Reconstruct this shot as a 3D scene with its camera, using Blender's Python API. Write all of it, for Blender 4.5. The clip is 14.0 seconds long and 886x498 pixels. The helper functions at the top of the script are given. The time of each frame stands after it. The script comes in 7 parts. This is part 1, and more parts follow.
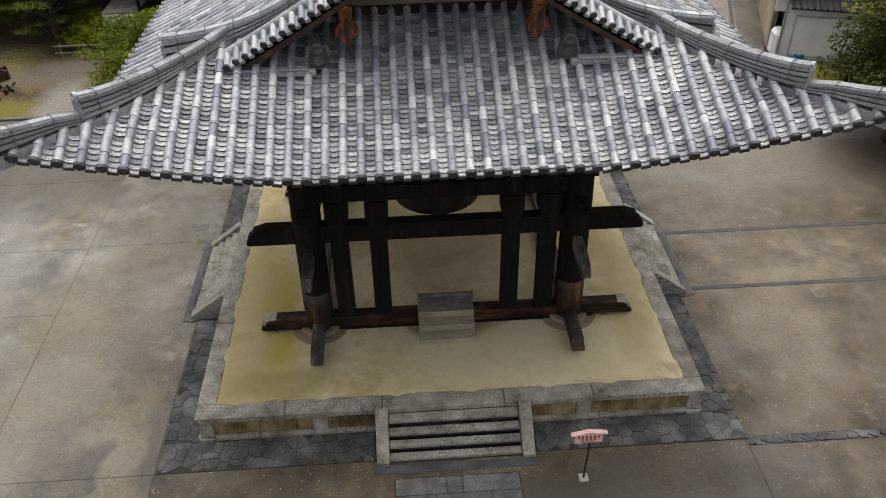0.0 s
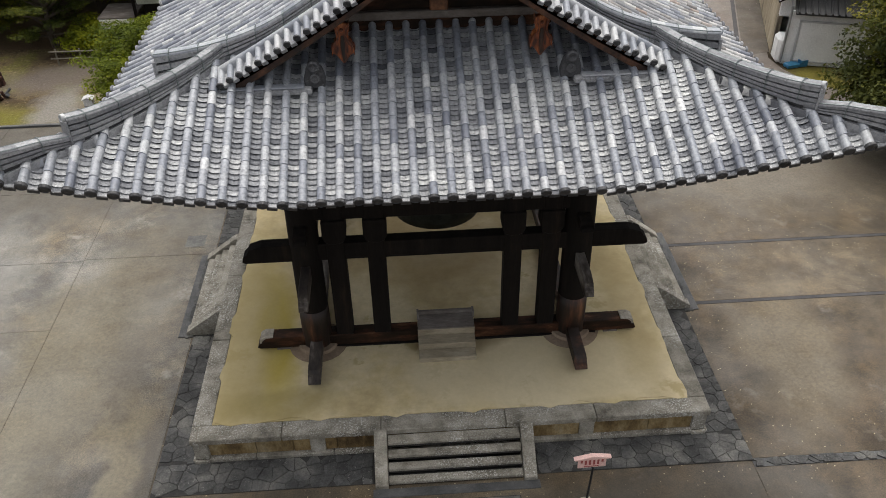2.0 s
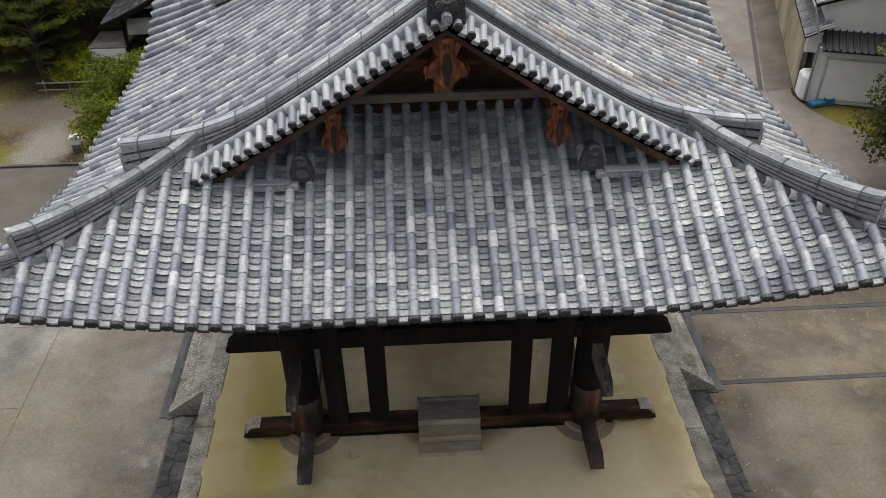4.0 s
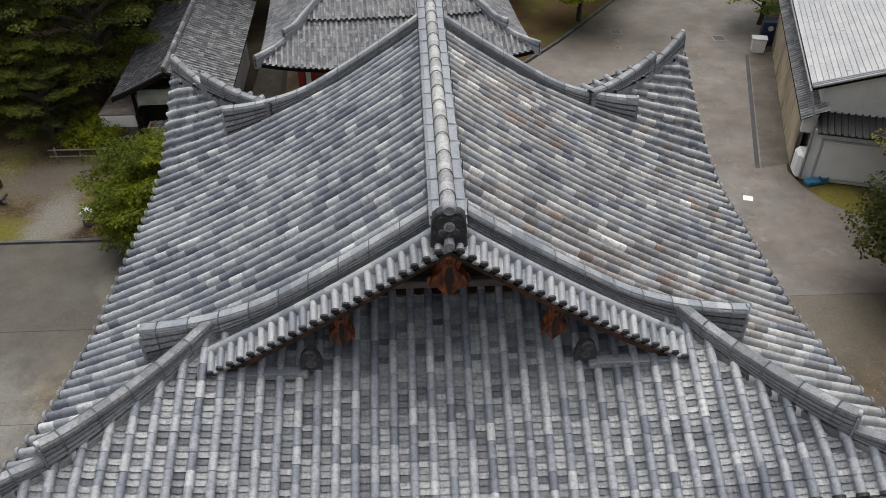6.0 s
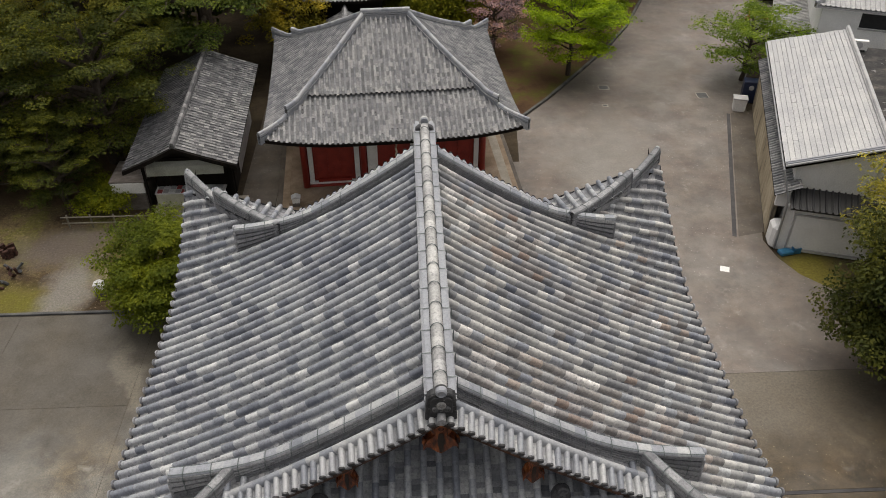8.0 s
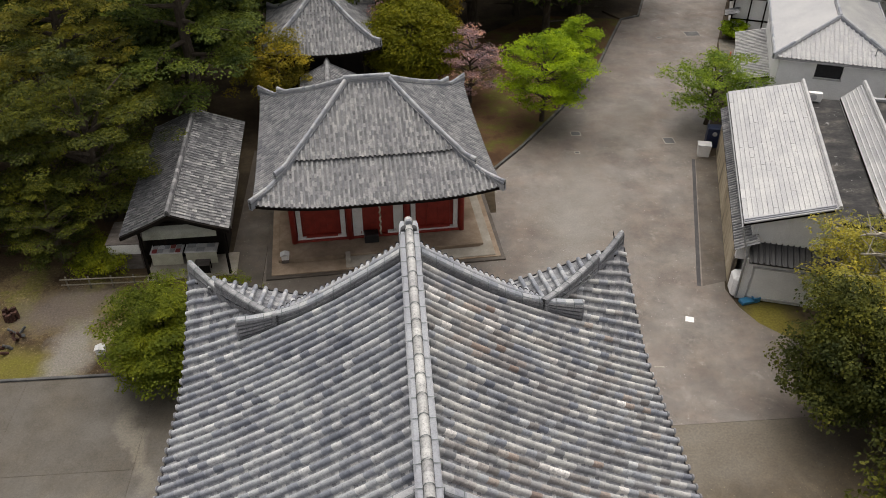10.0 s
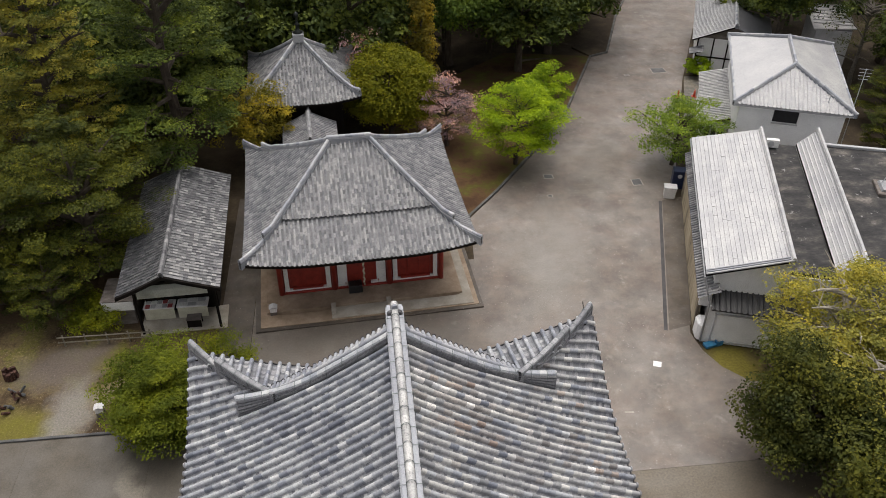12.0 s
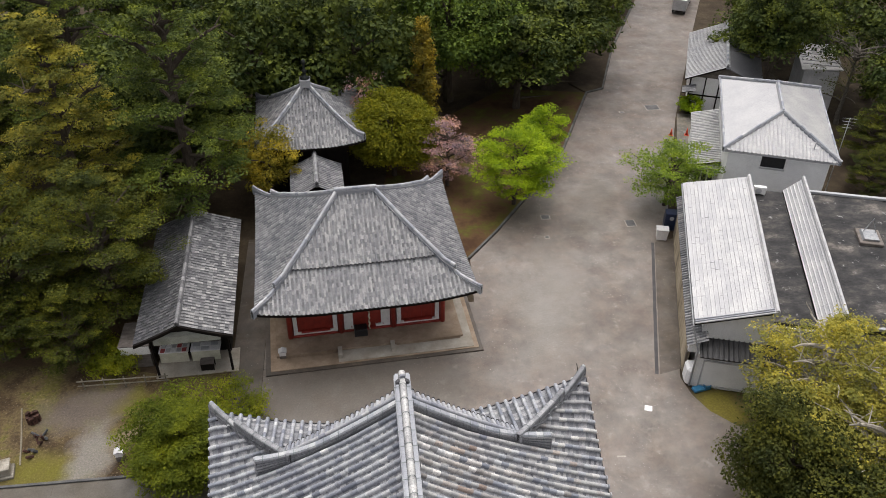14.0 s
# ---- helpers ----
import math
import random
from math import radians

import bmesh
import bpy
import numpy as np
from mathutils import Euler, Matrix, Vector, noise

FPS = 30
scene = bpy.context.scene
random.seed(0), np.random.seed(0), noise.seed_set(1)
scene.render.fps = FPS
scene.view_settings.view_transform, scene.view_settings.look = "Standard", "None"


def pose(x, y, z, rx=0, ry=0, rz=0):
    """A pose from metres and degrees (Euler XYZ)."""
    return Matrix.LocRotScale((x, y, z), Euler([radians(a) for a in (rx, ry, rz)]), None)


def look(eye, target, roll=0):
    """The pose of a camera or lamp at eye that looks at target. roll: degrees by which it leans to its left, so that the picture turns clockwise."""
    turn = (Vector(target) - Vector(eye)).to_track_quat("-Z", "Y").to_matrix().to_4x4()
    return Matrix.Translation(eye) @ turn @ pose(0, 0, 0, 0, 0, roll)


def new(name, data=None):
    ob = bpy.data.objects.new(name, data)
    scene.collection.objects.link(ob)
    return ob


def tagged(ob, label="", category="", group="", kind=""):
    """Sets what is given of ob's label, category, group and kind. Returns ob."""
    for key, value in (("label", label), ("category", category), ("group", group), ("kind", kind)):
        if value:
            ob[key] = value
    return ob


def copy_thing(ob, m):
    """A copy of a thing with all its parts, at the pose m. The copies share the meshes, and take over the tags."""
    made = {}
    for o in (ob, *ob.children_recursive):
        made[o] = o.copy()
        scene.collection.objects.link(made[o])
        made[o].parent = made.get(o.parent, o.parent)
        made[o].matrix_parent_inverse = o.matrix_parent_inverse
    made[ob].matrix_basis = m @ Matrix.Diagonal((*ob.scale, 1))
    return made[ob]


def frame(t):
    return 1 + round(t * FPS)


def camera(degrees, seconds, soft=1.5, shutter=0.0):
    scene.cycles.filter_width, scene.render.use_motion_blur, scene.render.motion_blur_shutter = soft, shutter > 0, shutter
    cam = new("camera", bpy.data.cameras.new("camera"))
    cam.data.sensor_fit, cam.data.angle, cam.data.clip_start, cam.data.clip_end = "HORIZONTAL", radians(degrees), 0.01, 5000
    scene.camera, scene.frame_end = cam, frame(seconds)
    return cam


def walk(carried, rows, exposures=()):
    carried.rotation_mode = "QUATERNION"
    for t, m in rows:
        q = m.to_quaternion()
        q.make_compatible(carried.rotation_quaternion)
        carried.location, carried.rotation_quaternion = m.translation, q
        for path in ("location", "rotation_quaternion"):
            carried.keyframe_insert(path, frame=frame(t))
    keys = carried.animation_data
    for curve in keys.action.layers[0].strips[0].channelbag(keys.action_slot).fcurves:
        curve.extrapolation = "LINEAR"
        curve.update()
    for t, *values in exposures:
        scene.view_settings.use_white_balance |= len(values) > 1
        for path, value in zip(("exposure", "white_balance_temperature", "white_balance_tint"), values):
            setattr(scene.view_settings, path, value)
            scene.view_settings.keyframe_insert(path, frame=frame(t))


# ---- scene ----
cam = camera(57.4, 14.0, soft=0.9)
# seconds, eye, turn to the left, tilt up, lean
PATH = [
    (0, -0.902, -0.244, 16.888, -2.96, -36.29, -1.13),
    (0.5, -0.907, -0.220, 16.953, -2.98, -36.34, -1.14),
    (1, -0.908, -0.171, 16.992, -2.99, -36.40, -1.16),
    (1.5, -0.883, 0.016, 17.012, -2.98, -36.45, -1.17),
    (2, -0.842, 0.428, 17.051, -2.92, -36.47, -1.18),
    (2.2, -0.822, 0.639, 17.084, -2.89, -36.47, -1.18),
    (4.3, -0.589, 3.684, 17.921, -2.37, -36.50, -0.97),
    (4.5, -0.577, 3.884, 18.216, -2.37, -36.54, -0.92),
    (5, -0.562, 4.300, 19.113, -2.34, -36.65, -0.76),
    (5.5, -0.536, 4.617, 20.093, -2.31, -36.81, -0.57),
    (6, -0.514, 4.865, 21.139, -2.32, -36.94, -0.39),
    (6.5, -0.482, 5.058, 22.206, -2.38, -37.04, -0.23),
    (7, -0.458, 5.194, 23.253, -2.50, -37.11, -0.09),
    (7.5, -0.444, 5.256, 24.264, -2.67, -37.15, 0.00),
    (8, -0.459, 5.257, 25.255, -2.84, -37.17, 0.07),
    (8.2, -0.470, 5.250, 25.648, -2.93, -37.17, 0.09),
    (10.3, -0.604, 5.022, 29.682, -5.12, -37.06, 0.16),
    (10.5, -0.613, 5.001, 30.065, -5.50, -37.04, 0.17),
    (11, -0.640, 4.950, 31.024, -6.43, -37.01, 0.19),
    (11.5, -0.704, 4.910, 31.969, -6.55, -36.97, 0.24),
    (12, -0.769, 4.868, 32.902, -6.61, -36.94, 0.31),
    (12.5, -0.846, 4.819, 33.828, -6.66, -36.90, 0.37),
    (13, -0.923, 4.768, 34.751, -6.72, -36.85, 0.44),
    (13.5, -1.002, 4.715, 35.666, -6.76, -36.80, 0.51),
    (14, -1.077, 4.661, 36.572, -6.82, -36.74, 0.58),
]


def aimed(x, y, z, yaw, pitch, roll):
    a, b = radians(yaw), radians(pitch)
    way = Vector((-math.sin(a) * math.cos(b), math.cos(a) * math.cos(b), math.sin(b)))
    return look((x, y, z), Vector((x, y, z)) + way, roll)


# the clip's camera closes a little as the pale roof fills its view
walk(cam, [(t, aimed(*row)) for t, *row in PATH], [(0, 0.50, 6600, 10), (2.2, 0.48, 6600, 10), (5, 0.17, 6400, 10), (6.5, 0.02, 6550, 10), (8, 0.03, 6950, 11), (11, 0.24, 6800, 12), (14, 0.42, 6600, 13)])

# ---- light: an overcast spring day ----
world = bpy.data.worlds.new("world")
scene.world = world
world.use_nodes = True
wn = world.node_tree
sky = wn.nodes.new("ShaderNodeTexSky")
sky.sky_type, sky.sun_disc = "NISHITA", False
SUN_UP, SUN_TURN = radians(75), radians(6)
sky.sun_elevation, sky.sun_rotation = SUN_UP, SUN_TURN
sky.air_density, sky.dust_density, sky.ozone_density = 1.0, 4.0, 1.0
grey = wn.nodes.new("ShaderNodeHueSaturation")  # cloud takes the blue out of the sky
grey.inputs["Saturation"].default_value = 0.22
wn.links.new(sky.outputs[0], grey.inputs["Color"])
wn.links.new(grey.outputs[0], wn.nodes["Background"].inputs[0])
wn.nodes["Background"].inputs[1].default_value = 0.15
sun = new("sun", bpy.data.lights.new("sun", "SUN"))
sun.data.energy, sun.data.angle, sun.data.color = 1.95, radians(70), (1.0, 0.975, 0.93)
sun.matrix_world = look((0, 0, 0), (-math.sin(SUN_TURN) * math.cos(SUN_UP), -math.cos(SUN_TURN) * math.cos(SUN_UP), -math.sin(SUN_UP)))
scene.view_settings.exposure = 0.45

# ---- materials ----
def material(name, rough=0.8, metal=0.0):
    m = bpy.data.materials.new(name)
    m.use_nodes = True
    b = m.node_tree.nodes["Principled BSDF"]
    b.inputs["Roughness"].default_value, b.inputs["Metallic"].default_value = rough, metal
    return m, m.node_tree, b


def noise_node(nt, scale, detail=4.0, rough=0.6, stretch=(1, 1, 1), world=True):
    """Noise in world metres (or the object's own), scaled."""
    if world:
        src = nt.nodes.new("ShaderNodeNewGeometry").outputs["Position"]
    else:
        src = nt.nodes.new("ShaderNodeTexCoord").outputs["Object"]
    mp = nt.nodes.new("ShaderNodeMapping")
    mp.inputs["Scale"].default_value = stretch
    nt.links.new(src, mp.inputs["Vector"])
    n = nt.nodes.new("ShaderNodeTexNoise")
    n.inputs["Scale"].default_value, n.inputs["Detail"].default_value, n.inputs["Roughness"].default_value = scale, detail, rough
    nt.links.new(mp.outputs[0], n.inputs["Vector"])
    return n.outputs["Fac"]


def ramp(nt, fac, stops):
    r = nt.nodes.new("ShaderNodeValToRGB")
    el = r.color_ramp.elements
    while len(el) < len(stops):
        el.new(0.5)
    for e, (p, c) in zip(el, stops):
        e.position, e.color = p, (*c, 1) if len(c) == 3 else c
    nt.links.new(fac, r.inputs[0])
    return r.outputs[0]


def mix(nt, fac, a, b, how="MIX"):
    m = nt.nodes.new("ShaderNodeMix")
    m.data_type, m.blend_type = "RGBA", how
    for sock, v in ((m.inputs[0], fac), (m.inputs[6], a), (m.inputs[7], b)):
        if isinstance(v, (int, float)):
            sock.default_value = v
        elif isinstance(v, tuple):
            sock.default_value = (*v, 1)
        else:
            nt.links.new(v, sock)
    return m.outputs[2]


def bump(nt, b, height, strength=0.4, dist=0.02):
    n = nt.nodes.new("ShaderNodeBump")
    n.inputs["Strength"].default_value, n.inputs["Distance"].default_value = strength, dist
    nt.links.new(height, n.inputs["Height"])
    nt.links.new(n.outputs[0], b.inputs["Normal"])


def rnd_both(nt):
    """A random value for each object and each loose piece."""
    a = nt.nodes.new("ShaderNodeObjectInfo").outputs["Random"]
    g = nt.nodes.new("ShaderNodeNewGeometry").outputs["Random Per Island"]
    s = nt.nodes.new("ShaderNodeMath")
    s.operation = "ADD"
    nt.links.new(a, s.inputs[0]), nt.links.new(g, s.inputs[1])
    f = nt.nodes.new("ShaderNodeMath")
    f.operation = "FRACT"
    nt.links.new(s.outputs[0], f.inputs[0])
    return f.outputs[0]


def blob(nt, x, y, rx, ry, turn=0.0, inner=0.45, ragged=0.8, scale=0.6):
    """1 inside a ragged oval patch on the ground, 0 outside it."""
    pos = nt.nodes.new("ShaderNodeNewGeometry").outputs["Position"]
    n = nt.nodes.new("ShaderNodeTexNoise")
    n.inputs["Scale"].default_value, n.inputs["Detail"].default_value = scale, 6
    nt.links.new(pos, n.inputs["Vector"])
    off = nt.nodes.new("ShaderNodeVectorMath")
    off.operation = "MULTIPLY_ADD"
    off.inputs[1].default_value, off.inputs[2].default_value = (2 * ragged,) * 3, (-ragged,) * 3
    nt.links.new(n.outputs["Color"], off.inputs[0])
    add = nt.nodes.new("ShaderNodeVectorMath")
    nt.links.new(pos, add.inputs[0]), nt.links.new(off.outputs[0], add.inputs[1])
    mp = nt.nodes.new("ShaderNodeMapping")
    mp.vector_type = "TEXTURE"
    mp.inputs["Location"].default_value, mp.inputs["Rotation"].default_value, mp.inputs["Scale"].default_value = (x, y, 0), (0, 0, radians(turn)), (rx, ry, 1000)
    nt.links.new(add.outputs[0], mp.inputs["Vector"])
    d = nt.nodes.new("ShaderNodeVectorMath")
    d.operation = "LENGTH"
    nt.links.new(mp.outputs[0], d.inputs[0])
    return ramp(nt, d.outputs["Value"], [(inner, (1, 1, 1)), (1.0, (0, 0, 0))])


def patch(m, colour, amount, *where, rough=0.35, **how):
    """Lays a ragged patch of another colour over a finished material."""
    nt = m.node_tree
    sock = nt.nodes["Principled BSDF"].inputs["Base Color"]
    f = mix(nt, 1.0, blob(nt, *where, **how), (amount,) * 3, "MULTIPLY")
    grain = ramp(nt, noise_node(nt, 9, 5, 0.75), [(0.3, (1 - rough,) * 3), (0.7, (1 + rough,) * 3)])
    nt.links.new(mix(nt, f, sock.links[0].from_socket, mix(nt, 1.0, grain, colour, "MULTIPLY")), sock)


def tile_mat(name, stops, rough=0.5, dirt=(0.09, 0.09, 0.095), lichen=(0.42, 0.43, 0.42), cloud=1.0, speck=1.0):
    m, nt, b = material(name, rough)
    c = ramp(nt, rnd_both(nt), stops)
    big = ramp(nt, noise_node(nt, 0.55, 5), [(0.38, (0.84, 0.84, 0.86)), (0.62, (1.08, 1.08, 1.06))])
    c = mix(nt, cloud, c, big, "MULTIPLY")
    fine = ramp(nt, noise_node(nt, 11, 6, 0.7), [(0.28, (0.85 * speck,) * 3), (0.48, (0, 0, 0))])
    c = mix(nt, fine, c, dirt)
    spots = ramp(nt, noise_node(nt, 9, 3, 0.6), [(0.60, (0, 0, 0)), (0.80, (0.45 * speck,) * 3)])
    c = mix(nt, spots, c, lichen)
    mott = ramp(nt, noise_node(nt, 14, 5, 0.75), [(0.34, (0.66, 0.66, 0.68)), (0.5, (0.99, 0.99, 0.99)), (0.66, (1.15, 1.15, 1.14))])
    c = mix(nt, 0.35 + 0.65 * speck if speck < 1 else 1.0, c, mott, "MULTIPLY")
    nt.links.new(c, b.inputs["Base Color"])
    bump(nt, b, noise_node(nt, 30, 4), 0.25, 0.015)
    return m


TILE = tile_mat("roof tile", [(0.0, (0.13, 0.143, 0.175)), (0.12, (0.195, 0.21, 0.245)), (0.4, (0.268, 0.283, 0.312)), (0.7, (0.330, 0.343, 0.366)), (0.9, (0.40, 0.41, 0.425)), (1.0, (0.53, 0.535, 0.54))], speck=0.75)
ASH = tile_mat("ash-grey roof tile", [(0.0, (0.17, 0.175, 0.185)), (0.15, (0.255, 0.258, 0.265)), (0.4, (0.33, 0.33, 0.328)), (0.75, (0.40, 0.395, 0.385)), (1.0, (0.52, 0.51, 0.49))], speck=0.6)
# slope pans are darkened to stand in for shade between the cover rows
SHADEPAN = tile_mat("pan tile", [(0.0, (0.085, 0.088, 0.10)), (0.3, (0.155, 0.162, 0.178)), (0.7, (0.235, 0.242, 0.256)), (1.0, (0.38, 0.38, 0.38))], 0.6)
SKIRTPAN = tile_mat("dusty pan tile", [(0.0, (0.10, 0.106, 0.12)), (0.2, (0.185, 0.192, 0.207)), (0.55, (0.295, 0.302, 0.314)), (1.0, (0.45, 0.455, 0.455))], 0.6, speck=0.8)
WARM = tile_mat("replaced tile", [(0.0, (0.17, 0.16, 0.155)), (0.25, (0.29, 0.275, 0.262)), (0.5, (0.38, 0.36, 0.345)), (0.66, (0.37, 0.32, 0.285)), (0.78, (0.25, 0.185, 0.15)), (0.86, (0.48, 0.455, 0.435)), (1.0, (0.70, 0.68, 0.66))], 0.6, speck=0.9)
RIDGE = tile_mat("ridge tile", [(0.0, (0.20, 0.215, 0.245)), (0.2, (0.265, 0.28, 0.31)), (0.6, (0.325, 0.335, 0.355)), (1.0, (0.43, 0.435, 0.44))], 0.5, speck=0.4)
COURSE = tile_mat("sooty ridge course", [(0.0, (0.15, 0.153, 0.165)), (0.5, (0.225, 0.228, 0.24)), (1.0, (0.32, 0.322, 0.33))], 0.6)
PALE = tile_mat("pale ridge tile", [(0.0, (0.33, 0.33, 0.325)), (0.5, (0.41, 0.41, 0.40)), (1.0, (0.48, 0.48, 0.47))], 0.45)
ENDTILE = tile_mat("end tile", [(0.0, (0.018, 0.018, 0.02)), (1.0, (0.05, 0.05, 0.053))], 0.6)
OLDTILE = tile_mat("weathered tile", [(0.0, (0.15, 0.153, 0.164)), (0.3, (0.215, 0.218, 0.226)), (0.7, (0.265, 0.266, 0.27)), (1.0, (0.36, 0.355, 0.35))], 0.7, cloud=0.6)
MOTTLED = tile_mat("mottled tile", [(0.0, (0.065, 0.066, 0.07)), (0.35, (0.115, 0.116, 0.12)), (0.7, (0.185, 0.185, 0.187)), (1.0, (0.31, 0.306, 0.30))], 0.75, cloud=1.0)
OLDPAN = tile_mat("weathered pan tile", [(0.0, (0.115, 0.117, 0.122)), (0.3, (0.17, 0.172, 0.177)), (0.7, (0.235, 0.236, 0.238)), (1.0, (0.36, 0.355, 0.35))], 0.75, cloud=0.6)
DARKTILE = tile_mat("dark tile", [(0.0, (0.025, 0.026, 0.029)), (0.6, (0.055, 0.055, 0.06)), (1.0, (0.12, 0.12, 0.125))], 0.7)
WHITETILE = tile_mat("silvery tile", [(0.0, (0.37, 0.372, 0.378)), (0.4, (0.405, 0.405, 0.41)), (1.0, (0.445, 0.445, 0.44))], 0.5, dirt=(0.20, 0.20, 0.21), lichen=(0.58, 0.58, 0.58), cloud=0.6, speck=0.8)


def plain(name, stops, scale=3.0, rough=0.8, fine=30.0, bumps=0.3, depth=0.01, metal=0.0, stretch=(1, 1, 1), speck=None, vary=0.0, world=True, grain=0.2):
    """Two scales of noise over a colour, fine relief, and some spread from piece to piece."""
    m, nt, b = material(name, rough, metal)
    c = ramp(nt, noise_node(nt, scale, 6, 0.65, stretch, world), stops)
    g = ramp(nt, noise_node(nt, fine, 4, 0.7, stretch, world), [(0.3, (1 - grain,) * 3), (0.7, (1 + 0.75 * grain,) * 3)])
    c = mix(nt, 1.0, c, g, "MULTIPLY")
    if vary:
        v = ramp(nt, rnd_both(nt), [(0.0, (1 - vary,) * 3), (1.0, (1 + vary,) * 3)])
        c = mix(nt, 1.0, c, v, "MULTIPLY")
    if speck:
        s = ramp(nt, noise_node(nt, speck[0], 5, 0.7), [(speck[1], (0, 0, 0)), (speck[1] + 0.06, (1, 1, 1))])
        if len(speck) > 3:
            s = mix(nt, 1.0, s, ramp(nt, noise_node(nt, speck[3], 4, 0.6), [(0.44, (0.06, 0.06, 0.06)), (0.60, (1, 1, 1))]), "MULTIPLY")
        c = mix(nt, s, c, speck[2])
    nt.links.new(c, b.inputs["Base Color"])
    b.inputs["Specular IOR Level"].default_value = 0.25 if rough > 0.7 else 0.5
    if bumps:
        bump(nt, b, noise_node(nt, fine, 5, 0.7, stretch, world), bumps, depth)
    return m


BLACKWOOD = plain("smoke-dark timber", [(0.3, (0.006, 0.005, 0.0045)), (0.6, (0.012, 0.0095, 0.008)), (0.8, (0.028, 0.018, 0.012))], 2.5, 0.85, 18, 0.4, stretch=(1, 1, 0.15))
REDWOOD = plain("old red timber", [(0.38, (0.010, 0.007, 0.005)), (0.5, (0.025, 0.014, 0.009)), (0.58, (0.06, 0.026, 0.014)), (0.68, (0.15, 0.075, 0.04))], 2.2, 0.65, 16, 0.5, stretch=(0.3, 1, 1))
FOOTWOOD = plain("worn reddish timber", [(0.38, (0.010, 0.006, 0.004)), (0.5, (0.024, 0.012, 0.007)), (0.58, (0.062, 0.024, 0.012)), (0.68, (0.15, 0.066, 0.032))], 2.4, 0.6, 18, 0.4, stretch=(1, 1, 0.2))
WORNWOOD = plain("dark timber gone grey", [(0.36, (0.014, 0.010, 0.008)), (0.5, (0.045, 0.034, 0.027)), (0.6, (0.12, 0.104, 0.09)), (0.72, (0.22, 0.20, 0.18))], 2.6, 0.7, 20, 0.4, stretch=(1, 0.3, 1))
RUSTWOOD = plain("rust-brown gable timber", [(0.36, (0.03, 0.012, 0.006)), (0.5, (0.11, 0.042, 0.016)), (0.64, (0.24, 0.10, 0.04))], 3, 0.6, 16, 0.4)
GREYWOOD = plain("grey weathered timber", [(0.3, (0.09, 0.075, 0.065)), (0.6, (0.17, 0.15, 0.135)), (0.8, (0.27, 0.25, 0.23))], 4, 0.8, 25, 0.4, stretch=(0.4, 1, 1))
ORANGEWOOD = plain("orange carved timber", [(0.36, (0.016, 0.006, 0.004)), (0.46, (0.085, 0.020, 0.007)), (0.56, (0.26, 0.07, 0.018)), (0.68, (0.56, 0.23, 0.07))], 5, 0.55, 30, 0.3, world=False, stretch=(1, 1, 0.35))
BARGE = plain("dark red bargeboard timber", [(0.36, (0.010, 0.005, 0.004)), (0.5, (0.035, 0.014, 0.007)), (0.66, (0.10, 0.038, 0.016))], 2, 0.6, 16, 0.4)
STONE = plain("grey granite", [(0.32, (0.10, 0.09, 0.073)), (0.45, (0.19, 0.174, 0.142)), (0.56, (0.26, 0.24, 0.20)), (0.68, (0.34, 0.318, 0.275))], 1.8, 0.8, 26, 0.6, speck=(20, 0.53, (0.50, 0.49, 0.46), 0.55), vary=0.15, grain=0.3)
DARKSTONE = plain("dark paving stone", [(0.3, (0.03, 0.031, 0.032)), (0.5, (0.062, 0.063, 0.064)), (0.62, (0.085, 0.086, 0.085)), (0.8, (0.14, 0.135, 0.12))], 1.3, 0.65, 16, 0.9, 0.03, vary=0.2, speck=(14, 0.66, (0.19, 0.185, 0.17)))
FLAG = plain("worn grey flagstone", [(0.34, (0.065, 0.065, 0.063)), (0.5, (0.105, 0.105, 0.10)), (0.66, (0.165, 0.162, 0.15))], 1.2, 0.8, 16, 0.6, vary=0.15, grain=0.3)
CRAZY = plain("dark grey crazy paving", [(0.34, (0.036, 0.036, 0.036)), (0.46, (0.062, 0.062, 0.061)), (0.55, (0.088, 0.087, 0.083)), (0.68, (0.145, 0.14, 0.128))], 0.9, 0.75, 18, 0.9, 0.03, vary=0.25, speck=(16, 0.60, (0.21, 0.205, 0.19), 0.6), grain=0.35)
FACESTONE = plain("ochre tuff", [(0.34, (0.07, 0.045, 0.02)), (0.46, (0.17, 0.115, 0.05)), (0.56, (0.26, 0.19, 0.095)), (0.7, (0.33, 0.27, 0.17))], 1.6, 0.85, 18, 0.5, vary=0.15, stretch=(1, 1, 0.5), grain=0.3)
SAND = plain("beige rammed earth", [(0.30, (0.38, 0.295, 0.15)), (0.44, (0.50, 0.405, 0.225)), (0.55, (0.56, 0.47, 0.295)), (0.70, (0.60, 0.51, 0.335))], 0.35, 0.85, 2.2, 0.10, speck=(0.7, 0.60, (0.43, 0.35, 0.19)), grain=0.16)
JOINT = plain("earth-filled joint", [(0.3, (0.05, 0.042, 0.032)), (0.7, (0.095, 0.08, 0.058))], 5, 0.95)
BED = plain("dark bedding", [(0.3, (0.028, 0.028, 0.028)), (0.7, (0.05, 0.048, 0.044))], 5, 0.95)
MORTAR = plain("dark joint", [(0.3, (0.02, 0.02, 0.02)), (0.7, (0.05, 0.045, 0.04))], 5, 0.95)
PLASTER = plain("white plaster", [(0.3, (0.70, 0.70, 0.69)), (0.6, (0.80, 0.80, 0.79)), (0.8, (0.84, 0.84, 0.83))], 0.8, 0.85, 22, 0.1)
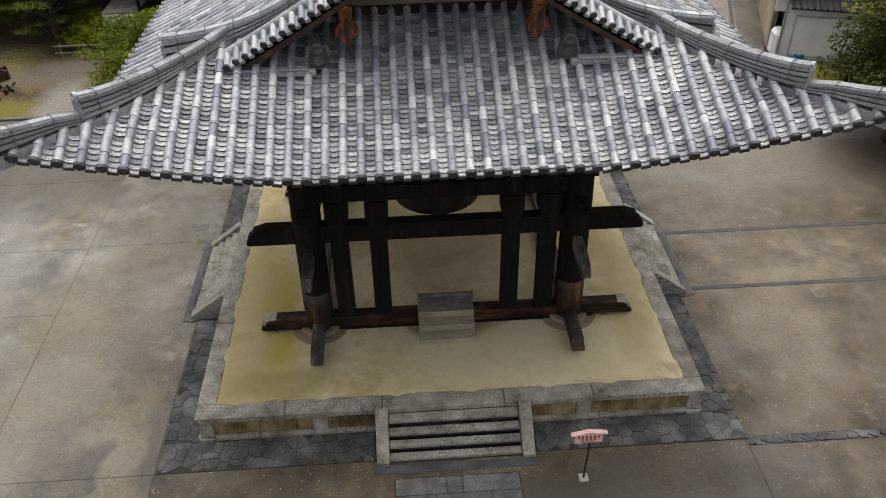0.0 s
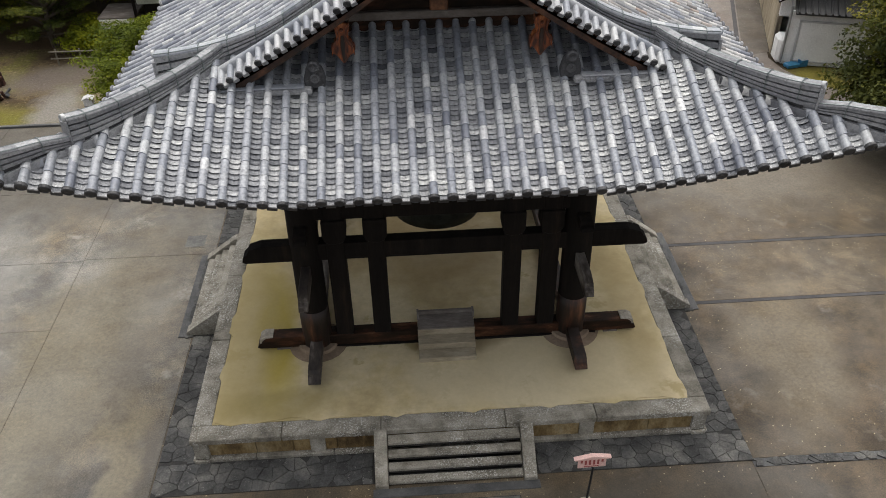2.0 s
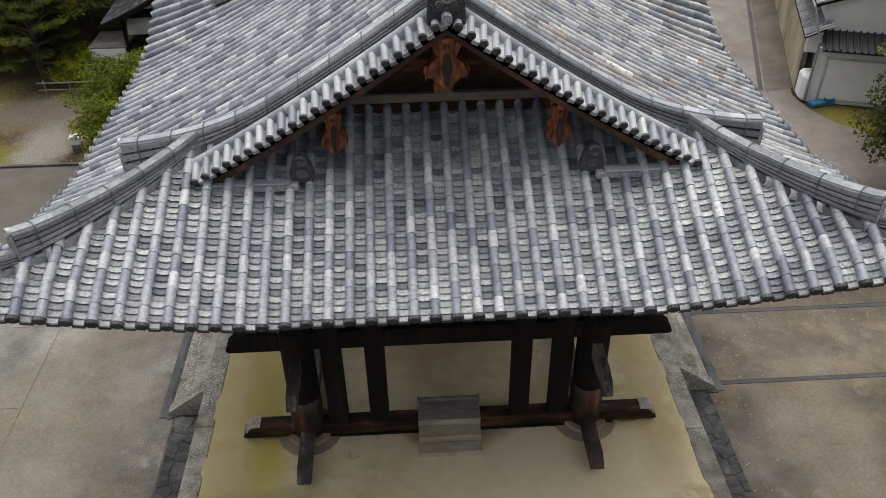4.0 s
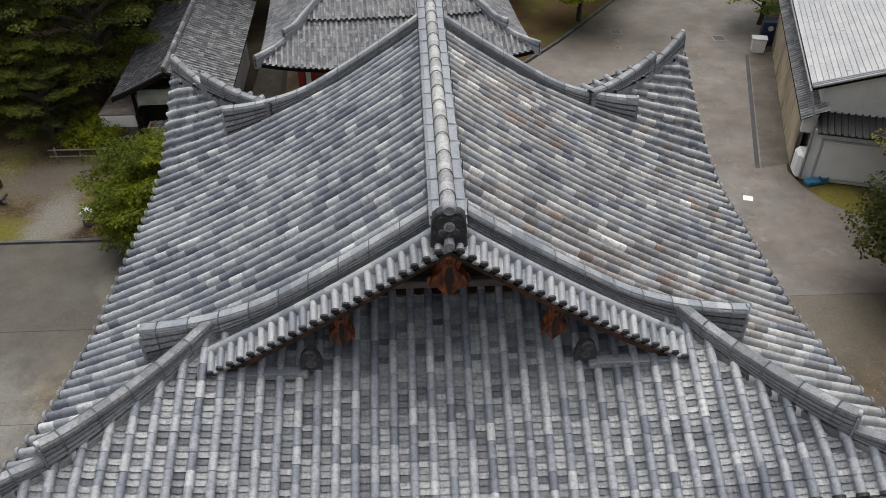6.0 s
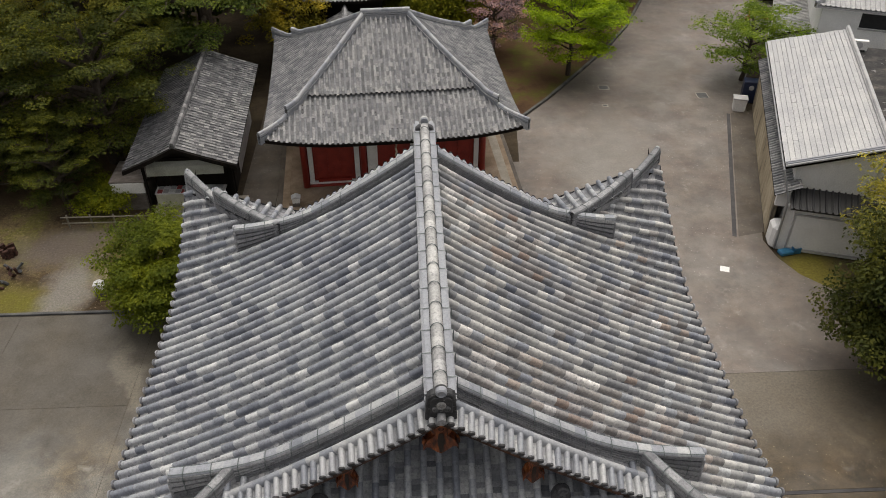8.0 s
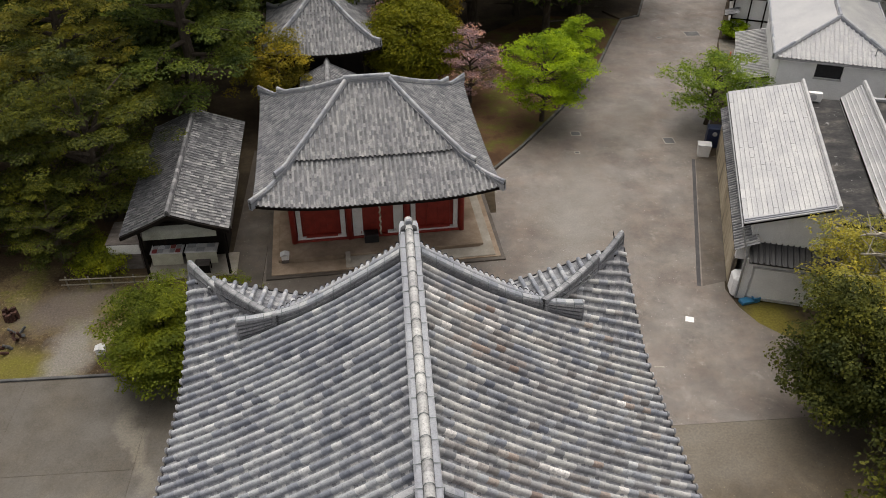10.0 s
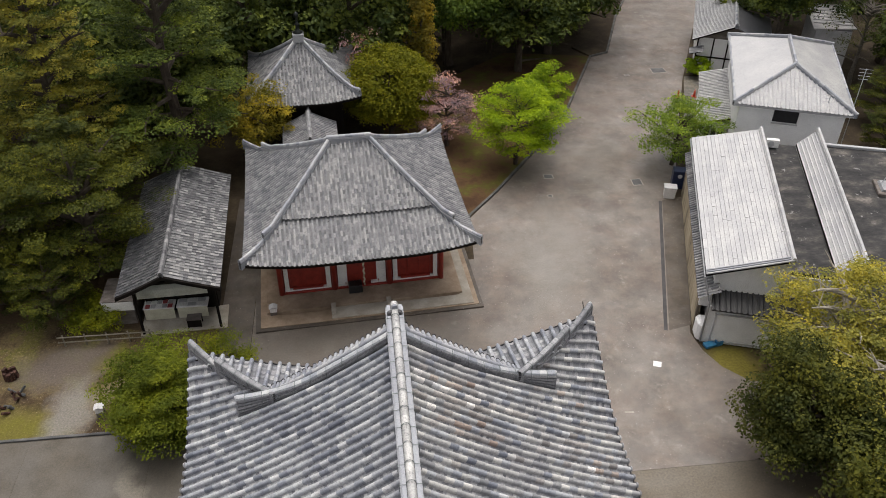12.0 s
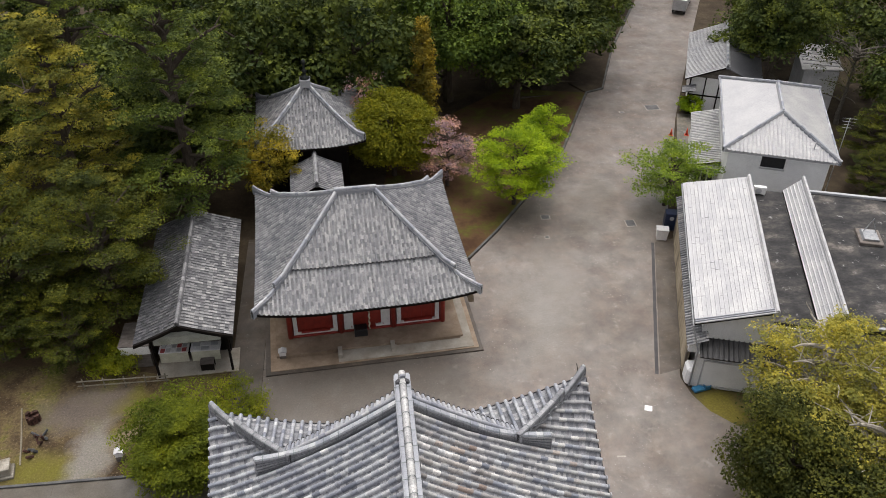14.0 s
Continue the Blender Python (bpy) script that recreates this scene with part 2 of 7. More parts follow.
GREYPLASTER = plain("grey weathered plaster", [(0.3, (0.36, 0.36, 0.36)), (0.6, (0.50, 0.50, 0.50)), (0.8, (0.58, 0.58, 0.58))], 0.9, 0.85, 22, 0.1)
RED = plain("vermilion paint", [(0.3, (0.20, 0.018, 0.010)), (0.6, (0.29, 0.028, 0.016)), (0.8, (0.35, 0.05, 0.03))], 2.0, 0.6, 20, 0.1)
WHITE = plain("white paint", [(0.3, (0.68, 0.67, 0.65)), (0.7, (0.80, 0.79, 0.77))], 2.0, 0.6, 20, 0.1)
AWNING = plain("grey-green cloth", [(0.3, (0.28, 0.285, 0.24)), (0.5, (0.40, 0.405, 0.35)), (0.7, (0.48, 0.48, 0.43))], 0.9, 0.9, 20, 0.1)
CREAM = plain("cream cloth", [(0.3, (0.50, 0.48, 0.36)), (0.7, (0.66, 0.64, 0.52))], 2.0, 0.9, 20, 0.1)
BLACK = plain("black paint", [(0.3, (0.008, 0.008, 0.009)), (0.7, (0.02, 0.02, 0.022))], 4, 0.5, 20, 0.1)
STEEL = plain("dull steel", [(0.3, (0.25, 0.26, 0.27)), (0.7, (0.42, 0.43, 0.44))], 4, 0.4, 30, 0.1, metal=0.7)
WIRE = plain("tarnished copper wire", [(0.3, (0.10, 0.12, 0.12)), (0.7, (0.22, 0.25, 0.25))], 6, 0.5, 40, 0.0, metal=0.5)
PINK = plain("pale pink board", [(0.3, (0.66, 0.42, 0.38)), (0.7, (0.76, 0.52, 0.47))], 3, 0.6, 30, 0.05)
REDINK = plain("dark red ink", [(0.3, (0.30, 0.05, 0.05)), (0.7, (0.36, 0.08, 0.07))], 3, 0.6, 30, 0.0)
BLUE = plain("blue plastic", [(0.3, (0.02, 0.10, 0.22)), (0.7, (0.04, 0.22, 0.36))], 6, 0.4, 30, 0.05)
NAVY = plain("navy plastic", [(0.3, (0.008, 0.014, 0.04)), (0.7, (0.015, 0.025, 0.07))], 6, 0.4, 30, 0.05)
CONE = plain("red-orange plastic", [(0.3, (0.50, 0.05, 0.02)), (0.7, (0.60, 0.08, 0.03))], 6, 0.5, 30, 0.0)
FELT = plain("dark roofing felt", [(0.36, (0.016, 0.016, 0.017)), (0.5, (0.036, 0.035, 0.035)), (0.58, (0.065, 0.060, 0.055)), (0.68, (0.15, 0.135, 0.12))], 0.6, 0.75, 6, 0.3, stretch=(0.8, 1.3, 1), speck=(1.5, 0.62, (0.22, 0.215, 0.21)), grain=0.35)
DRAIN = plain("grey drain stone", [(0.3, (0.050, 0.048, 0.050)), (0.7, (0.085, 0.081, 0.082))], 1.2, 0.8, 14, 0.3)
GREYBARK = plain("grey bark", [(0.3, (0.07, 0.06, 0.05)), (0.6, (0.14, 0.125, 0.105)), (0.8, (0.20, 0.18, 0.155))], 4, 0.9, 22, 0.5, 0.02, world=False)
BRONZE = plain("dark bronze", [(0.3, (0.012, 0.014, 0.013)), (0.7, (0.035, 0.04, 0.036))], 3, 0.5, 30, 0.2, metal=0.6)
BARK = plain("bark", [(0.3, (0.035, 0.026, 0.02)), (0.6, (0.075, 0.06, 0.045)), (0.8, (0.13, 0.11, 0.09))], 4, 0.95, 22, 0.7, 0.03, stretch=(1, 1, 0.3), world=False)
PALEBARK = plain("pale bark", [(0.3, (0.20, 0.175, 0.14)), (0.6, (0.36, 0.33, 0.28)), (0.8, (0.50, 0.46, 0.40))], 4, 0.9, 22, 0.5, 0.02, world=False)
CONCRETE = plain("concrete wall", [(0.3, (0.24, 0.21, 0.17)), (0.6, (0.36, 0.33, 0.28)), (0.8, (0.44, 0.41, 0.36))], 1.0, 0.85, 25, 0.3)
TANWALL = plain("tan weathered plaster", [(0.34, (0.10, 0.085, 0.065)), (0.46, (0.34, 0.285, 0.20)), (0.6, (0.47, 0.40, 0.29)), (0.75, (0.54, 0.48, 0.37))], 0.9, 0.85, 20, 0.3, stretch=(1, 1, 0.25))
BAMBOO = plain("grey bamboo", [(0.3, (0.10, 0.088, 0.062)), (0.7, (0.20, 0.18, 0.138))], 5, 0.7, 30, 0.1)
PLANK = plain("bleached plank", [(0.3, (0.20, 0.165, 0.115)), (0.5, (0.31, 0.265, 0.19)), (0.7, (0.42, 0.37, 0.28))], 3, 0.8, 25, 0.3, stretch=(0.3, 1, 1))


def paving(name, tones, warm, petals=0.0, rough=0.62, worn=1.0, bloom=0.45, petal=(4.8, (0.55, 0.50, 0.46))):
    """Asphalt or concrete: stains at three scales, grit, and fallen petals."""
    m, nt, b = material(name, rough)
    c = ramp(nt, noise_node(nt, 0.11, 6, 0.62), tones)
    w = ramp(nt, noise_node(nt, 0.32, 5, 0.7), [(0.42, (0, 0, 0)), (0.66, (0.75, 0.75, 0.75))])
    c = mix(nt, w, c, warm)
    mid = ramp(nt, noise_node(nt, 1.4, 7, 0.8), [(0.34, (0.66, 0.66, 0.66)), (0.5, (1.0, 1.0, 1.0)), (0.66, (1.36, 1.34, 1.3))])
    c = mix(nt, worn, c, mid, "MULTIPLY")
    cloud = ramp(nt, noise_node(nt, 0.62, 5, 0.65), [(0.40, (0.76, 0.76, 0.77)), (0.5, (1.0, 0.99, 0.97)), (0.60, (1.24, 1.21, 1.15))])
    c = mix(nt, worn, c, cloud, "MULTIPLY")
    grit = ramp(nt, noise_node(nt, 22, 6, 0.85), [(0.36, (0.52, 0.52, 0.52)), (0.5, (1, 1, 1)), (0.64, (1.62, 1.60, 1.54))])
    c = mix(nt, worn, c, grit, "MULTIPLY")
    pale = ramp(nt, noise_node(nt, 0.8, 4, 0.7), [(0.60, (0, 0, 0)), (0.72, (bloom,) * 3)])
    c = mix(nt, pale, c, (0.36, 0.34, 0.30))
    if petals:
        v = nt.nodes.new("ShaderNodeTexVoronoi")
        v.inputs["Scale"].default_value = petal[0]
        nt.links.new(nt.nodes.new("ShaderNodeNewGeometry").outputs["Position"], v.inputs["Vector"])
        p = ramp(nt, v.outputs["Distance"], [(0.08, (1, 1, 1)), (0.11, (0, 0, 0))])
        z = ramp(nt, noise_node(nt, 0.2, 3), [(0.38, (0, 0, 0)), (0.52, (petals,) * 3)])
        c = mix(nt, mix(nt, 1.0, p, z, "MULTIPLY"), c, petal[1])
    nt.links.new(c, b.inputs["Base Color"])
    r = ramp(nt, noise_node(nt, 0.5, 4), [(0.35, (0.42,) * 3), (0.65, (0.8,) * 3)])
    nt.links.new(r, b.inputs["Roughness"])
    bump(nt, b, noise_node(nt, 70, 4, 0.8), 0.3, 0.01)
    return m


ASPHALT = paving("worn asphalt", [(0.36, (0.093, 0.079, 0.067)), (0.5, (0.131, 0.115, 0.101)), (0.64, (0.178, 0.162, 0.147))], (0.138, 0.107, 0.088), 0.6, worn=0.45, bloom=0.3)
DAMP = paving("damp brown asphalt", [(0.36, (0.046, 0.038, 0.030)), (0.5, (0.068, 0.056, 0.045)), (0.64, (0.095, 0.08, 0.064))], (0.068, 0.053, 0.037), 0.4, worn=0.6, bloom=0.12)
COURT = paving("brown sanded asphalt", [(0.38, (0.041, 0.031, 0.019)), (0.5, (0.072, 0.056, 0.036)), (0.60, (0.108, 0.086, 0.058))], (0.072, 0.049, 0.025), 0.9, bloom=0.2, petal=(5.8, (0.50, 0.43, 0.25)))
SLAB = paving("stained concrete paving", [(0.36, (0.060, 0.056, 0.048)), (0.5, (0.098, 0.093, 0.083)), (0.64, (0.150, 0.146, 0.135))], (0.118, 0.092, 0.057))
TERRACE = plain("tan terrace stone", [(0.3, (0.165, 0.118, 0.08)), (0.5, (0.26, 0.195, 0.138)), (0.62, (0.32, 0.25, 0.185)), (0.8, (0.40, 0.335, 0.26))], 0.6, 0.8, 20, 0.3)
SOIL = plain("leaf-strewn soil", [(0.3, (0.020, 0.014, 0.009)), (0.5, (0.045, 0.033, 0.020)), (0.7, (0.085, 0.065, 0.04))], 0.35, 0.95, 8, 0.6, 0.03, speck=(5, 0.62, (0.10, 0.066, 0.036)))
YARD = plain("mossy yard earth", [(0.36, (0.05, 0.033, 0.017)), (0.45, (0.085, 0.06, 0.03)), (0.52, (0.105, 0.08, 0.036)), (0.58, (0.10, 0.092, 0.022)), (0.68, (0.145, 0.115, 0.05))], 0.5, 0.95, 6, 0.8, 0.04, speck=(9, 0.60, (0.23, 0.19, 0.13)), grain=0.5)
LOAM = plain("dark red-brown stump wood", [(0.34, (0.018, 0.010, 0.008)), (0.5, (0.05, 0.024, 0.018)), (0.66, (0.11, 0.055, 0.04))], 6, 0.8, 25, 0.6)
GRAVEL = plain("pale gravel", [(0.3, (0.22, 0.20, 0.17)), (0.7, (0.40, 0.375, 0.33))], 1.5, 0.95, 28, 0.7, 0.03)
LAWN = plain("spring turf", [(0.36, (0.055, 0.028, 0.014)), (0.48, (0.085, 0.048, 0.022)), (0.56, (0.075, 0.064, 0.014)), (0.68, (0.10, 0.105, 0.016))], 0.4, 0.95, 14, 0.6, 0.03)


patch(YARD, (0.105, 0.088, 0.075), 0.8, -18.2, 39.6, 3.4, 2.4, 20, ragged=1.4)
patch(YARD, (0.185, 0.172, 0.155), 0.85, -17.2, 36.0, 1.5, 3.2, -10, ragged=1.2)
patch(YARD, (0.17, 0.14, 0.09), 0.7, -14.6, 38.0, 2.8, 0.8, 42, ragged=0.5)
patch(YARD, (0.10, 0.10, 0.010), 0.8, -9.3, 36.6, 2.6, 2.2, 0, ragged=0.8)
patch(YARD, (0.115, 0.105, 0.016), 0.75, -19.8, 35.2, 2.4, 1.8, 0, ragged=1.0)
patch(YARD, (0.115, 0.105, 0.016), 0.7, -14.4, 39.4, 2.8, 1.6, 0, ragged=1.0)
patch(SOIL, (0.095, 0.062, 0.034), 0.85, -24, 45, 14, 5, 0, ragged=1.5)
patch(SOIL, (0.15, 0.13, 0.02), 0.8, 19.6, 35.6, 2.0, 2.4, 0, ragged=0.9)
patch(SLAB, (0.135, 0.115, 0.075), 0.7, -11.2, 19.0, 2.6, 6.5, -6, ragged=2.2, scale=0.25)
patch(SLAB, (0.16, 0.145, 0.105), 0.6, -13.5, 13.0, 3.0, 4.5, 20, ragged=2.4, scale=0.3)
# pale grey oval: the sky's sheen on wet paving, put into the colour
patch(SLAB, (0.18, 0.175, 0.158), 0.55, -15.5, 22.0, 2.2, 6.0, 8, ragged=2.4, scale=0.3)
patch(SLAB, (0.062, 0.053, 0.04), 0.85, -19.0, 31.5, 15.0, 6.0, 0, ragged=2.0, scale=0.3, inner=0.7)
patch(SLAB, (0.17, 0.15, 0.115), 0.6, -12.5, 30.0, 0.7, 3.6, 25, ragged=1.2, scale=0.6)
patch(SLAB, (0.075, 0.060, 0.04), 0.65, -9.0, 16.6, 1.0, 4.6, 14, ragged=1.3, scale=0.5)
patch(SLAB, (0.10, 0.083, 0.055), 0.6, -9.6, 24.0, 1.6, 3.0, -10, ragged=1.2, scale=0.5)
patch(SLAB, (0.20, 0.168, 0.105), 0.55, -8.6, 13.8, 0.8, 4.0, 10, ragged=1.6, scale=0.7)
patch(COURT, (0.16, 0.13, 0.085), 0.6, 10.4, 17.5, 1.8, 4.5, -10, ragged=1.6, scale=0.4)
patch(COURT, (0.04, 0.034, 0.025), 0.8, 4.5, 12.0, 6.5, 1.5, 0, ragged=0.9)
patch(COURT, (0.123, 0.105, 0.080), 0.85, 13.0, 29.6, 11.0, 6.0, 0, ragged=2.0, scale=0.3)
patch(COURT, (0.055, 0.043, 0.028), 0.6, 14.6, 14.0, 2.4, 8.0, 0, ragged=1.8, scale=0.4)
patch(ASPHALT, (0.078, 0.068, 0.055), 0.75, -2.5, 38.8, 9.5, 4.2, 3, ragged=2.0, scale=0.35)
patch(ASPHALT, (0.20, 0.187, 0.165), 0.5, 11.5, 46.5, 3.5, 9.0, -16, ragged=2.6, scale=0.3)
patch(ASPHALT, (0.09, 0.078, 0.062), 0.6, 17.5, 58.0, 2.2, 6.0, -20, ragged=1.8, scale=0.4)
# paler oval along the front of the platform
patch(SAND, (0.63, 0.54, 0.36), 0.6, 2.6, 16.4, 4.0, 1.6, 0, ragged=0.5, inner=0.8, rough=0.06)
patch(SAND, (0.40, 0.31, 0.03), 0.9, -4.9, 18.6, 0.75, 3.6, 6, ragged=0.6, rough=0.06)
patch(SAND, (0.33, 0.265, 0.12), 0.75, -5.7, 18.8, 1.5, 6.0, 0, ragged=0.8, rough=0.06)
patch(SAND, (0.36, 0.28, 0.14), 0.6, 5.6, 19.0, 1.0, 5.0, 0, ragged=0.9, rough=0.06)
patch(SAND, (0.24, 0.19, 0.06), 0.6, -4.6, 15.6, 2.0, 0.9, 0, ragged=0.7, rough=0.06)
# browner ovals behind the wooden steps and under the bell
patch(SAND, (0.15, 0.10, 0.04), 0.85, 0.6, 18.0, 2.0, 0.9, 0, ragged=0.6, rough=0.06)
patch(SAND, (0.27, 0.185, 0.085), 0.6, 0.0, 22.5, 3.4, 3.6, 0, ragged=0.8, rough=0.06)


def leaf_mat(name, stops, glow=0.25, spread=1.0):
    m, nt, b = material(name, 0.6)
    b.inputs["Specular IOR Level"].default_value = 0.12
    calm = nt.nodes.new("ShaderNodeMapRange")  # neighbouring leaves differ little; whole sprays differ more
    calm.inputs["To Min"].default_value, calm.inputs["To Max"].default_value = 0.26, 0.74
    nt.links.new(nt.nodes.new("ShaderNodeNewGeometry").outputs["Random Per Island"], calm.inputs["Value"])
    c = ramp(nt, calm.outputs[0], stops)
    big = ramp(nt, noise_node(nt, 0.5, 4, 0.6), [(0.36, (1 - 0.66 * spread, 1 - 0.56 * spread, 1 - 0.52 * spread)), (0.5, (1.0, 1.0, 0.92)), (0.63, (1 + 0.75 * spread, 1 + 0.60 * spread, 0.95))])
    c = mix(nt, 1.0, c, big, "MULTIPLY")
    mid = ramp(nt, noise_node(nt, 2.2, 3, 0.6), [(0.38, (0.72, 0.78, 0.8)), (0.62, (1.22, 1.18, 1.0))])
    c = mix(nt, 1.0, c, mid, "MULTIPLY")
    nt.links.new(c, b.inputs["Base Color"])
    tr = nt.nodes.new("ShaderNodeBsdfTranslucent")
    nt.links.new(c, tr.inputs["Color"])
    mx = nt.nodes.new("ShaderNodeMixShader")
    mx.inputs[0].default_value = glow
    nt.links.new(b.outputs[0], mx.inputs[1]), nt.links.new(tr.outputs[0], mx.inputs[2])
    nt.links.new(mx.outputs[0], nt.nodes["Material Output"].inputs[0])
    return m


L_DARK = leaf_mat("dark evergreen leaf", [(0, (0.04, 0.055, 0.016)), (0.6, (0.072, 0.095, 0.024)), (1, (0.12, 0.14, 0.032))])
L_MID = leaf_mat("olive-green leaf", [(0, (0.020, 0.029, 0.006)), (0.45, (0.052, 0.063, 0.010)), (0.8, (0.108, 0.112, 0.017)), (1, (0.18, 0.17, 0.024))], 0.25, 0.85)
L_FIR = leaf_mat("layered fir needle", [(0, (0.031, 0.048, 0.011)), (0.5, (0.074, 0.102, 0.02)), (0.85, (0.14, 0.165, 0.03)), (1, (0.20, 0.205, 0.034))], 0.25, 0.8)
L_OLIVEFIR = leaf_mat("olive-gold fir needle", [(0, (0.09, 0.092, 0.018)), (0.5, (0.19, 0.18, 0.032)), (0.85, (0.26, 0.235, 0.045)), (1, (0.32, 0.275, 0.055))], 0.25, 0.7)
L_RUSTY = leaf_mat("dark olive evergreen leaf", [(0, (0.030, 0.038, 0.010)), (0.5, (0.060, 0.068, 0.016)), (0.85, (0.10, 0.10, 0.021)), (1, (0.14, 0.125, 0.026))], 0.25, 0.8)
L_OLIVE = leaf_mat("yellow-olive leaf", [(0, (0.18, 0.165, 0.032)), (0.5, (0.28, 0.255, 0.055)), (1, (0.37, 0.325, 0.08))], 0.3, 0.6)
L_CLIP = leaf_mat("clipped yellow-olive leaf", [(0, (0.125, 0.13, 0.008)), (0.5, (0.165, 0.165, 0.010)), (1, (0.20, 0.19, 0.012))], 0.3, 0.3)
L_GOLD = leaf_mat("golden leaf", [(0, (0.13, 0.11, 0.014)), (0.5, (0.23, 0.19, 0.024)), (1, (0.33, 0.265, 0.038))], 0.3, 0.7)
L_FRESH = leaf_mat("fresh olive leaf", [(0, (0.070, 0.086, 0.006)), (0.5, (0.125, 0.145, 0.010)), (1, (0.185, 0.19, 0.018))], 0.35, 0.6)
L_YOUNG = leaf_mat("fresh green leaf", [(0, (0.068, 0.088, 0.008)), (0.5, (0.112, 0.136, 0.012)), (1, (0.165, 0.185, 0.02))], 0.35, 0.55)
L_SPRING = leaf_mat("bright spring leaf", [(0, (0.15, 0.23, 0.008)), (0.5, (0.23, 0.33, 0.012)), (1, (0.32, 0.42, 0.025))], 0.4, 0.6)
L_MAPLE = leaf_mat("thin spring leaf", [(0, (0.10, 0.16, 0.02)), (0.5, (0.16, 0.235, 0.03)), (1, (0.23, 0.30, 0.045))], 0.4, 0.5)
L_RUST = leaf_mat("rust-tinged leaf", [(0, (0.09, 0.065, 0.015)), (0.5, (0.20, 0.155, 0.025)), (1, (0.31, 0.25, 0.045))])
L_PINK = leaf_mat("pink blossom", [(0, (0.10, 0.05, 0.045)), (0.35, (0.36, 0.20, 0.24)), (1, (0.58, 0.42, 0.47))])
L_BROAD = leaf_mat("glossy green leaf", [(0, (0.040, 0.064, 0.012)), (0.5, (0.075, 0.115, 0.02)), (1, (0.125, 0.175, 0.03))], 0.25, 0.8)
for wood in (BLACKWOOD, REDWOOD):
    wood.node_tree.nodes["Principled BSDF"].inputs["Specular IOR Level"].default_value = 0.12


# ---- building tools ----
def fast_mesh(name, verts, faces, mats, index=None, smooth=False):
    """A mesh from arrays: verts (n, 3), faces (m, 3 or 4)."""
    verts, faces = np.asarray(verts, float), np.asarray(faces, int)
    me = bpy.data.meshes.new(name)
    k = faces.shape[1]
    me.vertices.add(len(verts)), me.loops.add(faces.size), me.polygons.add(len(faces))
    me.vertices.foreach_set("co", verts.ravel())
    me.loops.foreach_set("vertex_index", faces.ravel().astype(np.int32))
    me.polygons.foreach_set("loop_start", np.arange(0, faces.size, k, dtype=np.int32))
    for m in mats:
        me.materials.append(m)
    if index is not None:
        me.polygons.foreach_set("material_index", np.asarray(index, np.int32))
    me.polygons.foreach_set("use_smooth", np.full(len(faces), smooth) if isinstance(smooth, bool) else smooth)
    me.update(calc_edges=True)
    return me


def thing(name, m, label, category, group="", kind=""):
    """An Empty at the base of a thing; its parts are its children."""
    ob = new(name)
    ob.matrix_world = m
    ob.empty_display_size = 0.2
    return tagged(ob, label, category, group, kind)


def part(name, shape, mat, parent, label="", at=None, smooth=False):
    """Links a bmesh or mesh as one object under a thing or a part."""
    if isinstance(shape, bmesh.types.BMesh):
        me = bpy.data.meshes.new(name)
        bmesh.ops.recalc_face_normals(shape, faces=shape.faces)
        shape.to_mesh(me)
        shape.free()
    else:
        me = shape
    if mat is not None and not me.materials:
        me.materials.append(mat)
    if smooth:
        me.polygons.foreach_set("use_smooth", np.ones(len(me.polygons), bool))
    ob = new(name, me)
    ob.parent = parent
    if at is not None:
        ob.matrix_basis = at
    return tagged(ob, label)


def solo(name, shape, mat, label, category="", group="", kind="", at=None):
    ob = part(name, shape, mat, None, label, at)
    return tagged(ob, label, category, group, kind)


def cuboid(x0, x1, y0, y1, z0, z1, bevel=0.0, into=None):
    bm = into or bmesh.new()
    r = bmesh.ops.create_cube(bm, size=1, matrix=Matrix.LocRotScale(((x0 + x1) / 2, (y0 + y1) / 2, (z0 + z1) / 2), None, (abs(x1 - x0), abs(y1 - y0), abs(z1 - z0))))
    if bevel:
        es = {e for v in r["verts"] for e in v.link_edges}
        bmesh.ops.bevel(bm, geom=list(es), offset=bevel, segments=1, affect="EDGES")
    return bm


def prism(outline, y0, y1, bevel=0.0, axis="y"):
    """Extrudes an outline in the x-z plane along y (or one in y-z along x, or x-y along z)."""
    bm = bmesh.new()

    def at(a, b, c):
        return {"y": (a, c, b), "x": (c, a, b), "z": (a, b, c)}[axis]
    vs = [[bm.verts.new(at(a, b, c)) for a, b in outline] for c in (y0, y1)]
    n = len(outline)
    bm.faces.new(vs[0]), bm.faces.new(vs[1][::-1])
    for i in range(n):
        bm.faces.new((vs[0][i], vs[1][i], vs[1][(i + 1) % n], vs[0][(i + 1) % n]))
    if bevel:
        bmesh.ops.bevel(bm, geom=bm.edges[:], offset=bevel, segments=1, affect="EDGES")
    return bm


def lathe(profile, n=20, into=None, at=(0, 0, 0)):
    """Turns (radius, height) pairs about z."""
    bm = into or bmesh.new()
    rings = []
    for r, z in profile:
        rings.append([bm.verts.new((at[0] + r * math.cos(2 * math.pi * i / n), at[1] + r * math.sin(2 * math.pi * i / n), at[2] + z)) for i in range(n)])
    for a, b in zip(rings, rings[1:]):
        for i in range(n):
            bm.faces.new((a[i], a[(i + 1) % n], b[(i + 1) % n], b[i]))
    bm.faces.new(rings[0][::-1]), bm.faces.new(rings[-1])
    return bm


